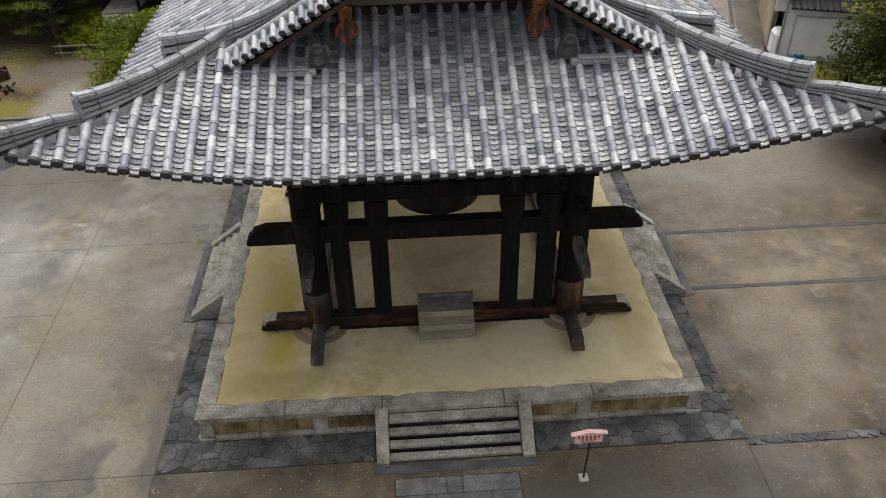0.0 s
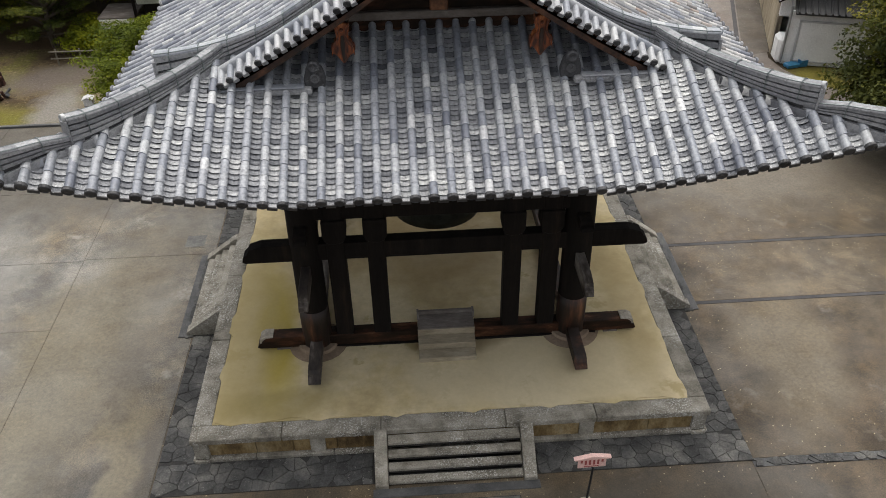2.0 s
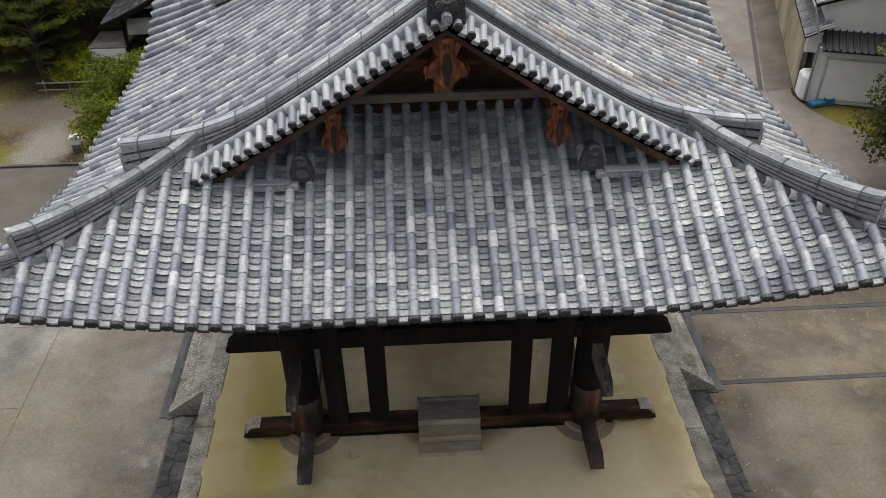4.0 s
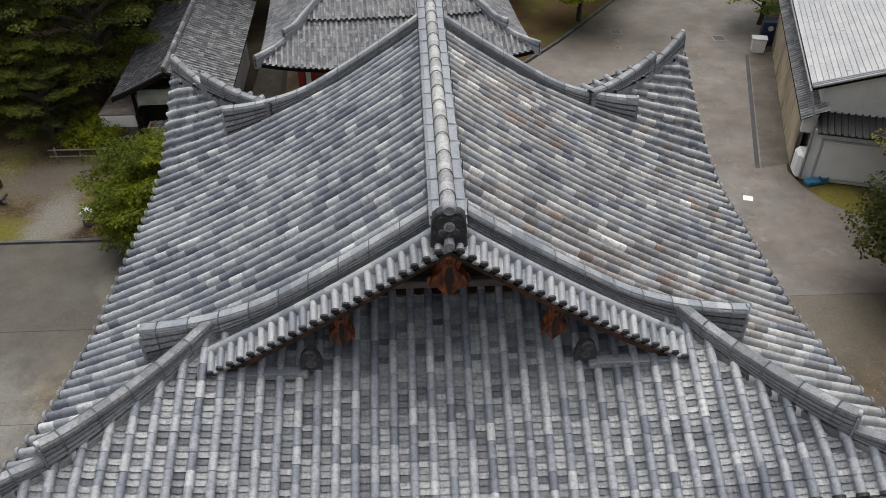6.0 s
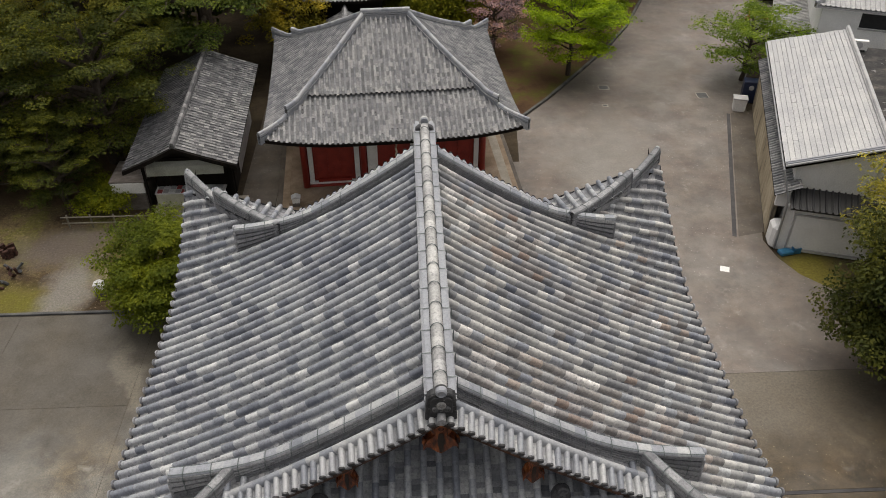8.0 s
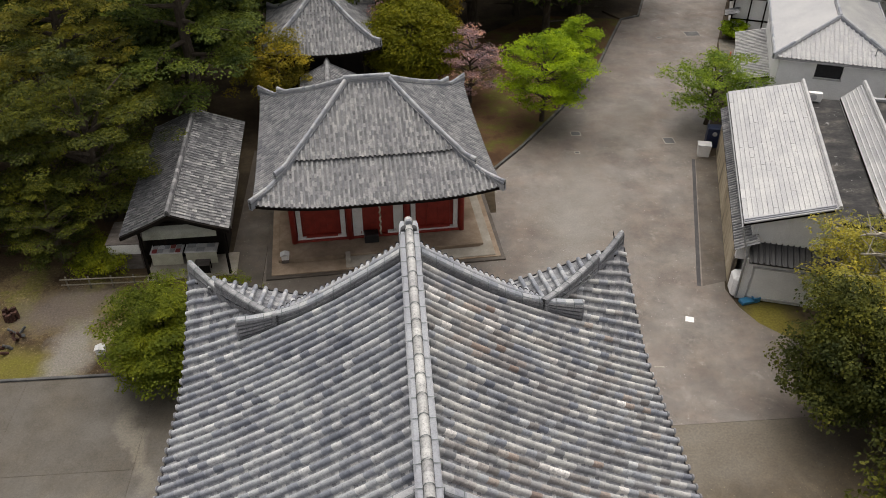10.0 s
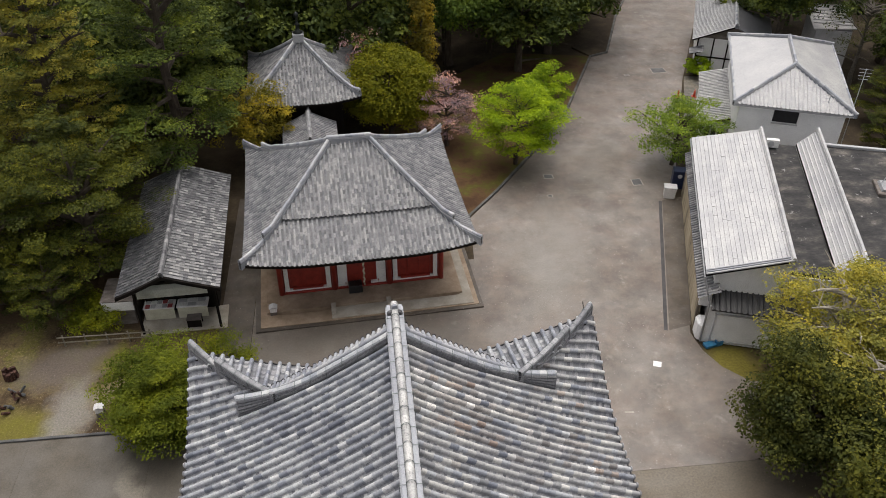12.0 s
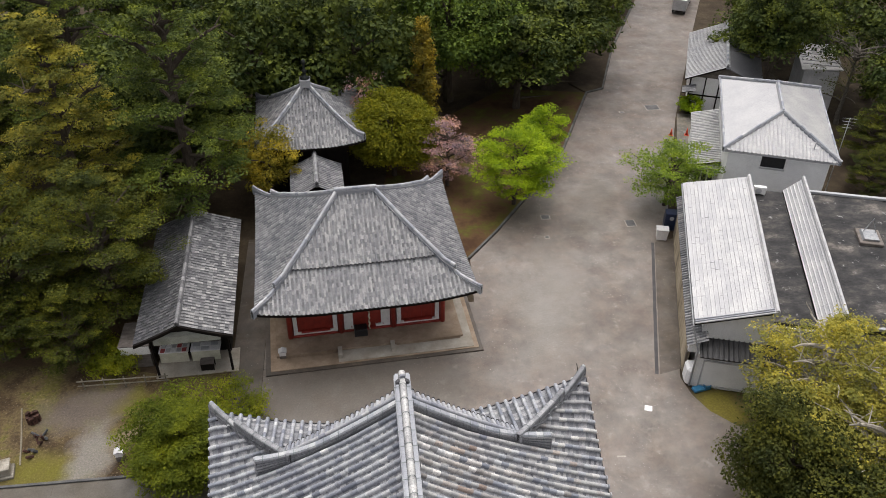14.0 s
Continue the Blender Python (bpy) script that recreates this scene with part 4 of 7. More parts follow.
# ---- the crazy paving round it ----
def clip(poly, p, n):
    """Keeps the side of a polygon where (x - p) . n < 0."""
    out = []
    for a, b in zip(poly, poly[1:] + poly[:1]):
        da, db = (a[0] - p[0]) * n[0] + (a[1] - p[1]) * n[1], (b[0] - p[0]) * n[0] + (b[1] - p[1]) * n[1]
        if da <= 0:
            out.append(a)
        if da * db < 0:
            k = da / (da - db)
            out.append((a[0] + k * (b[0] - a[0]), a[1] + k * (b[1] - a[1])))
    return out


def crazy(x0, x1, y0, y1, size, rng):
    """Uneven many-sided stones that fill a rectangle."""
    nx, ny = max(2, round((x1 - x0) / size)), max(2, round((y1 - y0) / size))
    cell = {}
    for i in range(-1, nx + 1):
        for j in range(-1, ny + 1):
            cell[i, j] = (x0 + (i + 0.5 + rng.uniform(-0.5, 0.5)) * (x1 - x0) / nx, y0 + (j + 0.5 + rng.uniform(-0.5, 0.5)) * (y1 - y0) / ny)
    out = []
    for i in range(nx):
        for j in range(ny):
            c = cell[i, j]
            poly = [(x0, y0), (x1, y0), (x1, y1), (x0, y1)]
            for di in (-2, -1, 0, 1, 2):
                for dj in (-2, -1, 0, 1, 2):
                    q = cell.get((i + di, j + dj))
                    if (di or dj) and q and poly:
                        d = (q[0] - c[0], q[1] - c[1])
                        poly = clip(poly, ((c[0] + q[0]) / 2, (c[1] + q[1]) / 2), d)
            if len(poly) > 2:
                out.append(poly)
    return out


AX, AY = 7.75, 8.1
apron = thing("stone_apron", pose(CX, CY, 0), "apron of dark irregular paving stones round the platform", "paving", kind="structure")
part("bed", cuboid(-AX, AX, -AY, AY, -0.1, 0.020), BED, apron)
made = 0
rest_v, rest_f = [], []
for x0, x1, y0, y1 in ((-AX, -2.14, -AY, -HY), (2.14, AX, -AY, -HY), (HX, AX, -HY, -2.1), (-AX, -HX, -HY, -2.1), (HX, AX, 2.1, HY), (-AX, -HX, 2.1, HY), (-AX, AX, HY, AY), (AX, AX + 0.28, -2.2, 2.2), (-AX - 0.28, -AX, -2.2, 2.2), (AX, 21.0, 13.345 - CY, 13.615 - CY)):
    for poly in crazy(x0, x1, y0, y1, 0.33, r):
        c = (sum(p[0] for p in poly) / len(poly), sum(p[1] for p in poly) / len(poly))
        z = 0.035 + r.uniform(-0.010, 0.014)
        outer = [(c[0] + (p[0] - c[0]) * 0.985, c[1] + (p[1] - c[1]) * 0.985, 0.0) for p in poly]
        inner = [(c[0] + (p[0] - c[0]) * 0.945, c[1] + (p[1] - c[1]) * 0.945, z) for p in poly]
        n = len(poly)
        bm = bmesh.new()
        vs = [bm.verts.new(p) for p in outer + inner]
        bm.faces.new(vs[n:])
        for k in range(n):
            bm.faces.new((vs[k], vs[(k + 1) % n], vs[n + (k + 1) % n], vs[n + k]))
        if y0 < 0 and made < 290:
            part("paving_stone", bm, CRAZY, apron)
            made += 1
        else:
            bm.verts.ensure_lookup_table(), bm.verts.index_update()
            for f in bm.faces:
                idx = [len(rest_v) + v.index for v in f.verts]
                for q in range(1, len(idx) - 1):
                    rest_f.append((idx[0], idx[q], idx[q + 1]))
            rest_v += [tuple(v.co) for v in bm.verts]
            bm.free()
tagged(part("paving_stones", fast_mesh("paving_stones", rest_v, rest_f, [CRAZY]), None, apron), kind="stuff")

# ---- the bell tower's timber frame ----
tower = thing("bell_tower", pose(CX, CY, 0), "great timber bell tower under a grey tiled hip-and-gable roof", "bell tower")
COL = 3.67
for sx in (-1, 1):
    for sy in (-1, 1):
        pad = lathe([(0.85, 0.84), (0.85, PZ + 0.02), (0.60, PZ + 0.05), (0.56, PZ + 0.13), (0.5, PZ + 0.13)], 24, at=(sx * COL, sy * COL, 0))
        part("footing", pad, TERRACE, tower, "round granite footing stone")
        part("column", lathe([(0.40, PZ + 0.13), (0.41, 2.2), (0.40, 5.0), (0.36, 7.6)], 20, at=(sx * COL, sy * COL, 0)), BLACKWOOD, tower, "huge round dark column", smooth=True)
        part("column_foot", lathe([(0.412, PZ + 0.131), (0.422, 2.0), (0.413, 2.35)], 20, at=(sx * COL, sy * COL, 0)), FOOTWOOD, tower, "reddish worn foot of a column", smooth=True)


def nosed(length, w, z0, z1, cut=0.55):
    """A beam along x with carved, sloping noses at both ends."""
    h = z1 - z0
    L = length / 2
    out = [(-L, z0 + 0.10 * h), (-L + 0.08, z0), (L - 0.08, z0), (L, z0 + 0.10 * h), (L - 0.05, z0 + 0.42 * h), (L - 0.16, z0 + 0.52 * h), (L - 0.20, z0 + 0.78 * h), (L - cut, z1), (-L + cut, z1), (-L + 0.20, z0 + 0.78 * h), (-L + 0.16, z0 + 0.52 * h), (-L + 0.05, z0 + 0.42 * h)]
    return prism(out, -w / 2, w / 2, 0.012)


for sy in (-1, 1):
    part("sill_beam", nosed(11.0, 0.40, PZ + 0.06, PZ + 0.44, 0.30), REDWOOD, tower, "weathered red sill beam with carved noses", at=pose(0.1, sy * COL, 0))
    part("sill_beam", nosed(11.0, 0.34, PZ + 0.10, PZ + 0.42, 0.30), WORNWOOD if sy < 0 else FOOTWOOD, tower, "weathered red sill beam with carved noses", at=pose(sy * COL, 0, 0, 0, 0, 90))
    for sx in (-1, 1):
        part("nose_cap", prism([(sx * 5.02, PZ + 0.445), (sx * 5.22, PZ + 0.44), (sx * 5.33, PZ + 0.36), (sx * 5.37, PZ + 0.25), (sx * 5.42, PZ + 0.25), (sx * 5.40, PZ + 0.39), (sx * 5.26, PZ + 0.475), (sx * 5.02, PZ + 0.48)], -0.19, 0.19, 0.008), PALEBARK, tower, "bleached, weathered nose of the sill beam", at=pose(0.1, sy * COL, 0))
        part("foot_block", cuboid(sx * 4.75 - 0.2, sx * 4.75 + 0.2, -0.22, 0.22, PZ + 0.0, PZ + 0.07, 0.01), GREYWOOD, tower, at=pose(0.1, sy * COL, 0))
    part("sill_bed", cuboid(-4.3, 4.3, -0.25, 0.25, PZ, PZ + 0.065, 0.01), BLACKWOOD, tower, "dark bearer under the sill beam", at=pose(0.1, sy * COL, 0))
    part("tie_beam", nosed(10.9, 0.36, 4.02, 4.55, 0.55), BLACKWOOD, tower, "dark tie beam with carved noses", at=pose(0.1, sy * COL, 0))
    part("tie_beam", nosed(10.9, 0.24, 3.55, 4.0, 0.55), WORNWOOD, tower, "dark tie beam with carved noses", at=pose(sy * COL, 0, 0, 0, 0, 90))
    part("upper_beam", nosed(7.9, 0.34, 5.3, 5.75, 0.2), BLACKWOOD, tower, at=pose(0, sy * COL, 0))
    part("upper_beam", nosed(9.2, 0.34, 5.0, 5.29, 0.4), BLACKWOOD, tower, at=pose(sy * COL, 0, 0, 0, 0, 90))
    part("head_beam", nosed(8.1, 0.42, 6.6, 7.1, 0.2), BLACKWOOD, tower, at=pose(0, sy * COL, 0))
    part("head_beam", nosed(9.6, 0.42, 6.3, 6.59, 0.4), BLACKWOOD, tower, at=pose(sy * COL, 0, 0, 0, 0, 90))
    part("wall_plate", cuboid(-4.1, 4.1, sy * COL - 0.25, sy * COL + 0.25, 7.5, 7.9, 0.02), BLACKWOOD, tower)
    part("wall_plate", cuboid(sy * COL - 0.25, sy * COL + 0.25, -3.4, 3.4, 7.5, 7.9, 0.02), BLACKWOOD, tower)
    for x in (-2.85, -1.78, 1.88, 2.9):
        hang = [(x - 0.31, 5.3), (x - 0.31, 4.78), (x - 0.24, 4.64), (x - 0.12, 4.58), (x + 0.12, 4.58), (x + 0.24, 4.64), (x + 0.31, 4.78), (x + 0.31, 5.3)]
        part("hanging_block", prism(hang, sy * COL - 0.27, sy * COL + 0.27, 0.02), BLACKWOOD, tower, "round-bottomed dark block between the beams")
        part("post", cuboid(x - 0.24, x + 0.24, sy * COL - 0.2, sy * COL + 0.2, PZ + 0.44, 6.6, 0.02), BLACKWOOD, tower, "square dark post")
        if abs(x) < 2:
            part("bracket", prism([(x - 0.5, 7.1), (x + 0.5, 7.1), (x + 0.75, 7.5), (x - 0.75, 7.5)], sy * COL - 0.2, sy * COL + 0.2, 0.02), BLACKWOOD, tower)
    for x in (-3.67, 3.67):
        part("bracket", prism([(x - 0.6, 7.1), (x + 0.6, 7.1), (x + 1.0, 7.5), (x - 1.0, 7.5)], sy * COL - 0.25, sy * COL + 0.25, 0.02), BLACKWOOD, tower)
        for k in range(3):
            part("bracket_arm", cuboid(x - 0.14, x + 0.14, sy * (COL + 0.5 * k + 0.3), sy * (COL - 0.3), 7.1 + 0.26 * k, 7.33 + 0.26 * k, 0.02), BLACKWOOD, tower)
part("bell_beam", cuboid(-4.2, 4.2, -0.35, 0.35, 7.0, 7.5, 0.03), BLACKWOOD, tower)
part("bell_beam", cuboid(-0.35, 0.35, -4.2, 4.2, 7.52, 7.95, 0.03), BLACKWOOD, tower)
bell = thing("temple_bell", pose(CX, CY, 3.1), "huge dark bronze temple bell hung in the tower", "bell")
part("body", lathe([(1.20, 0.02), (1.36, 0.0), (1.36, 0.25), (1.28, 0.9), (1.24, 1.7), (1.20, 2.6), (1.05, 3.05), (0.7, 3.28), (0.2, 3.34)], 36), BRONZE, bell, smooth=True)
part("crown_loop", sweep([(-0.35, 0, 3.3), (-0.3, 0, 3.7), (0, 0, 3.95), (0.3, 0, 3.7), (0.35, 0, 3.3)], rect(0.22, -0.1, 0.1), ups=(0, 1, 0)), BRONZE, bell)
steps = thing("wooden_steps", pose(CX + 0.02, CY, PZ), "small bleached wooden steps up to the bell", "steps")
for y0, y1, z, mat in ((-4.78, -4.42, 0.20, PLANK), (-4.44, -4.06, 0.42, PLANK), (-4.08, -3.44, 0.68, GREYWOOD)):
    part("tread", cuboid(-0.79, 0.81, y0, y1, z - 0.05, z, 0.012), mat, steps)
    part("riser", cuboid(-0.77, 0.79, y0 + 0.03, y0 + 0.06, 0, z - 0.052), PLANK, steps)
for sx in (-0.80, 0.79):
    part("side_board", prism([(-4.74, 0), (-4.74, 0.145), (-4.41, 0.145), (-4.41, 0.365), (-4.05, 0.365), (-4.05, 0.62), (-3.46, 0.62), (-3.46, 0)], sx, sx + 0.03, axis="x"), PLANK, steps)
    part("cheek", cuboid(sx - 0.01, sx + 0.05, -3.62, -3.38, 0.62, 0.84, 0.01), GREYWOOD, steps)
part("back_ledge", cuboid(-0.80, 0.82, -3.46, -3.36, 0.66, 0.78, 0.01), GREYWOOD, steps)

# ---- its roof ----
A, B, Z0 = 8.0, 7.92, 8.36
# how far each corner is drawn up (front, rear right, rear left), and how suddenly
LIFT_F, LIFT_R, LIFT_L = (1.62, 1.1), (2.20, 1.25), (1.78, 1.5)
SKIRT = (0.485, 0.0095)  # the skirts under the gables are straighter than the great slopes


def clamp(v):
    return min(1.0, max(0.0, v))


def toward(a):
    """0 along the middle of an eave, rising to about 1 at its corner."""
    return max(0.0, (abs(a) - 2.8) / 5.5)


def rise(e, a=0.0, lift=(0.0, 1.0), more=0.0, steep=0.40, bend=0.0195):
    """Height of the tiles: e up the slope in plan, a along the eave."""
    return Z0 + steep * e + bend * e * e + (more + lift[0] * toward(a) ** lift[1]) * max(0.0, 1 - max(e, 0) / 5.5)


def rear_lift(x):
    return LIFT_R if x > 0 else LIFT_L


def face_front(s, e):
    return (s, -(B - e), rise(e, s, LIFT_F, 0.10, *SKIRT))


def face_back(s, e):
    return (-s, B - e, rise(e, s, rear_lift(-s), 0.10, *SKIRT))


def side_lift(x, y):
    if y < 0:
        return (1.30, 1.1)
    return (2.65, 1.35) if x > 0 else (2.20, 1.55)


def face_right(s, e):
    return (A - e, s, rise(e, s, side_lift(1, s)))


def face_left(s, e):
    return (-(A - e), -s, rise(e, s, side_lift(-1, -s)))


# the eaves swing outward towards the front corners and stand back at the rear ones
def eave_front(s):
    return -0.02 - 0.74 * toward(s) ** 0.8


def eave_back(s):
    return 0.10 + 0.28 * toward(s)


def eave_right(s):
    v = toward(s)
    return -0.33 + (0.30 * v - 0.50 * v ** 4 if s < 0 else 0.06 * v)


def eave_left(s):
    v = toward(s)
    return 0.45 * v - 0.60 * v ** 4 if s > 0 else -0.25 * v


def hip_y(x, front):
    """The hip's line in plan: how far from the middle it lies at x."""
    if front:
        return x - 0.08 + 0.6 * clamp((x - 3.8) / 3) - 0.1 * clamp((x - 7.2) / 1.1)
    return x - 0.08 - 0.4 * clamp((x - 5) / 3)


def hip_x(y, front):
    xs = [2.5 + 0.1 * i for i in range(64)]
    return float(np.interp(y, [hip_y(x, front) for x in xs], xs))


def hip_point(sx, sy, x):
    y = hip_y(x, sy < 0)
    e = B - y
    z = max(rise(e, x, LIFT_F if sy < 0 else rear_lift(sx), 0.10, *SKIRT), rise(A - x, y, side_lift(sx, sy)))
    return (sx * x, sy * y, z)


GABLE, WALL, VERGE = 4.70, 3.95, 5.62
# under the gables the skirt runs in to the wall; beside them it stops at the descending ridge
skirt_in = lambda s: WALL - 0.2 + (GABLE + 0.45 - WALL) * clamp((abs(s) - 2.9) / 1.5)
skirt_f = lambda s: min(B - skirt_in(s), B - hip_y(abs(s), True))
skirt_b = lambda s: min(B - skirt_in(s), B - hip_y(abs(s), False))
side_r = lambda s: (A - 0.12) if abs(s) < GABLE + 0.3 else A - hip_x(abs(s), s < 0)
side_l = lambda s: (A - 0.12) if abs(s) < GABLE + 0.3 else A - hip_x(abs(s), s > 0)
inset = lambda f, d=0.28: (lambda s: f(s) + d)
WIDE = 8.3
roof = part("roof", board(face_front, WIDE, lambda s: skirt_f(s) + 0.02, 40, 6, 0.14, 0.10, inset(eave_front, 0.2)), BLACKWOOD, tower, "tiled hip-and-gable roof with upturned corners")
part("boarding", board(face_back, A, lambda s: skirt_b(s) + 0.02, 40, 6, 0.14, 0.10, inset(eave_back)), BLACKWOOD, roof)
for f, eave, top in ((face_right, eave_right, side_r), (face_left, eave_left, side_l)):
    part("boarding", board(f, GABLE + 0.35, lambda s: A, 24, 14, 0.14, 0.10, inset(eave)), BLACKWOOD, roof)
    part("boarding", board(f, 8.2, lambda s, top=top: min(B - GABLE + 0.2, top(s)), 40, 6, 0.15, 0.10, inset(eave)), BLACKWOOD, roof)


class Singles:
    def __init__(self, ok):
        self.ok, self.made = ok, []

    def __call__(self, kind, s, e):
        return self.ok(kind, s, e)


PITCH, RAD, STEP, PSTEP = 0.366, 0.081, 0.345, 0.128
nearest = Singles(lambda kind, s, e: abs(s) < 4.1 if kind == "cover" else (abs(s) < 2.0 and e < 3.2))
covers, pans, ends = Stack(), Stack(), []
rr = random.Random(5)


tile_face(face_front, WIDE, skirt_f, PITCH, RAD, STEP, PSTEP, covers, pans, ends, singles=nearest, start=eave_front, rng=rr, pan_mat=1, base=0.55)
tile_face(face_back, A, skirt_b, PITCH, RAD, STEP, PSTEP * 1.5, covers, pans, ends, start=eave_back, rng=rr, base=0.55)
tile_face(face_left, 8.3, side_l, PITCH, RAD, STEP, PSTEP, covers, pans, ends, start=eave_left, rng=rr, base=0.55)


def patched(s, e):
    """The right-hand slope is ashier and paler, and mended with odd brown and pale tiles behind the front gable and
    near the ridge.
    """
    band = 0.62 if -4.5 < s < -2.5 and e > 1.0 else (0.50 if 0.8 < s < 3.9 and e > 4.3 else (0.30 if 0.4 < s < 2.4 and e < 3.2 else 0.10))
    odd = rr.random() < band * (0.45 + 0.75 * (noise.noise((s * 0.9, e * 0.45, 7.0)) > -0.05))
    return 1 if odd else (2 if rr.random() < 0.72 else 0)


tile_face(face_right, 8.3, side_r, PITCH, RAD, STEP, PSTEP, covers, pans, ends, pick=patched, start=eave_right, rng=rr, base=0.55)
tagged(part("cover_tiles", covers.mesh("cover_tiles", [TILE, WARM, ASH], True), None, roof), kind="stuff")
tagged(part("pan_tiles", pans.mesh("pan_tiles", [SHADEPAN, SKIRTPAN]), None, roof), kind="stuff")
cover_me = round_tile("cover_tile", RAD, STEP, TILE, taper=1.35, base=0.55)
pt, pf = pan_template(PITCH - RAD * 1.25, PSTEP * 1.12, 0.055)
pan_me = fast_mesh("pan_tile", pt, pf, [SKIRTPAN])
for name, p, a, n, b, kind in nearest.made:
    m = Matrix((tuple(a), tuple(n), tuple(b))).transposed().to_4x4()
    m.translation = Vector(p)
    part(name, cover_me if name == "cover_tile" else pan_me, None, roof, at=m)
# round end tiles along the eaves
disc = lathe([(0.112, -0.03), (0.112, 0.03), (0.09, 0.045), (0.085, 0.03), (0.03, 0.035)], 14)
disc_me = bpy.data.meshes.new("end_tile")
disc.to_mesh(disc_me), disc.free()
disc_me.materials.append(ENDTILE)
# side eaves get a paler copy: shade by facing is put into the tile colour
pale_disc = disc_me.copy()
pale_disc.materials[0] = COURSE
for p, a, n, b in ends:
    if p[1] < 4:
        m = Matrix((tuple(a), tuple(n), tuple(-b))).transposed().to_4x4()
        m.translation = Vector(p + n * 0.06 - b * 0.015)
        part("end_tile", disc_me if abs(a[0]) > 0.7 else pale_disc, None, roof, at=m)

# dark drip tiles between the round ends
drops = Stack()
dv = np.array([(sx * 0.10, sz, sy) for sx in (-1, 1) for sz in (-0.085, 0.012) for sy in (-0.012, 0.012)])
df = np.array([(0, 1, 3, 2), (4, 6, 7, 5), (0, 4, 5, 1), (2, 3, 7, 6), (0, 2, 6, 4), (1, 5, 7, 3)])
for f, half, eave in ((face_front, WIDE, eave_front), (face_left, B, eave_left), (face_right, B, eave_right), (face_back, A, eave_back)):
    for i in range(-int(half / PITCH) - 1, int(half / PITCH) + 1):
        p, a, nn, b = frame_at(f, (i + 0.5) * PITCH, eave((i + 0.5) * PITCH) - 0.02)
        drops.put(dv, df, p - nn * 0.005 - b * 0.014, a, nn, b)
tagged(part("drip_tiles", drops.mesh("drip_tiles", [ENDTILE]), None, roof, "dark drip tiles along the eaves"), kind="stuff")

# ridges
ridge(tower, [(0, -5.3 + 11.2 * i / 20, rise(A) - 0.05 + 0.10 * (i / 10 - 1) ** 2) for i in range(21)], 0.60, 0.46, 5, 0.135, mat=RIDGE, top=PALE, name="main_ridge")
for sx in (-1, 1):
    for sy in (-1, 1):
        xs = [6.05 - (6.05 - 0.28) * i / 18 for i in range(19)]
        path = [(sx * x, sy * GABLE, rise(A - x)) for x in xs]
        ridge(tower, path, 0.28, 0.36, 6, 0.135, wide=True, lift=lambda k: 0.72 * max(0, 1 - k / 0.46) ** 1.6, name="descending_ridge")
        low, tip = (7.05, 8.30) if sy < 0 else (6.95, 8.0 + (0.12 if sx > 0 else 0.05))
        path = [hip_point(sx, sy, low - (low - 4.62) * i / 12) for i in range(13)]
        ridge(tower, path, 0.22, 0.25, 5, 0.125, wide=True, lift=lambda k: 0.30 * max(0, 1 - k / 0.9) ** 1.3, top=COURSE, name="corner_ridge")
        path = [hip_point(sx, sy, tip - (tip - low + 0.15) * i / 8) for i in range(9)]
        ridge(tower, path, 0.20, 0.17, 4, 0.115, wide=True, lift=lambda k: 0.34 * max(0, 1 - k) ** 1.3, top=COURSE, name="corner_tail")
        # tile slab that closes the end of each ridge
        for x, h in ((low + 0.02, 0.74), (tip + 0.02, 0.62)):
            cap = prism([(-0.15, -0.05), (0.15, -0.05), (0.12, h * 0.72), (-0.12, h * 0.72)], -0.02, 0.02, 0.01)
            part("ridge_end_tile", cap, COURSE, tower, at=pose(*hip_point(sx, sy, x), 0, 0, 45 * (1 if sx * sy < 0 else -1)))
        part("ridge_end_tile", cuboid(-0.16, 0.16, -0.04, 0.04, -0.05, 1.0, 0.02), COURSE, tower, at=pose(sx * 6.07, sy * GABLE, rise(A - 6.07), 0, 0, 90))
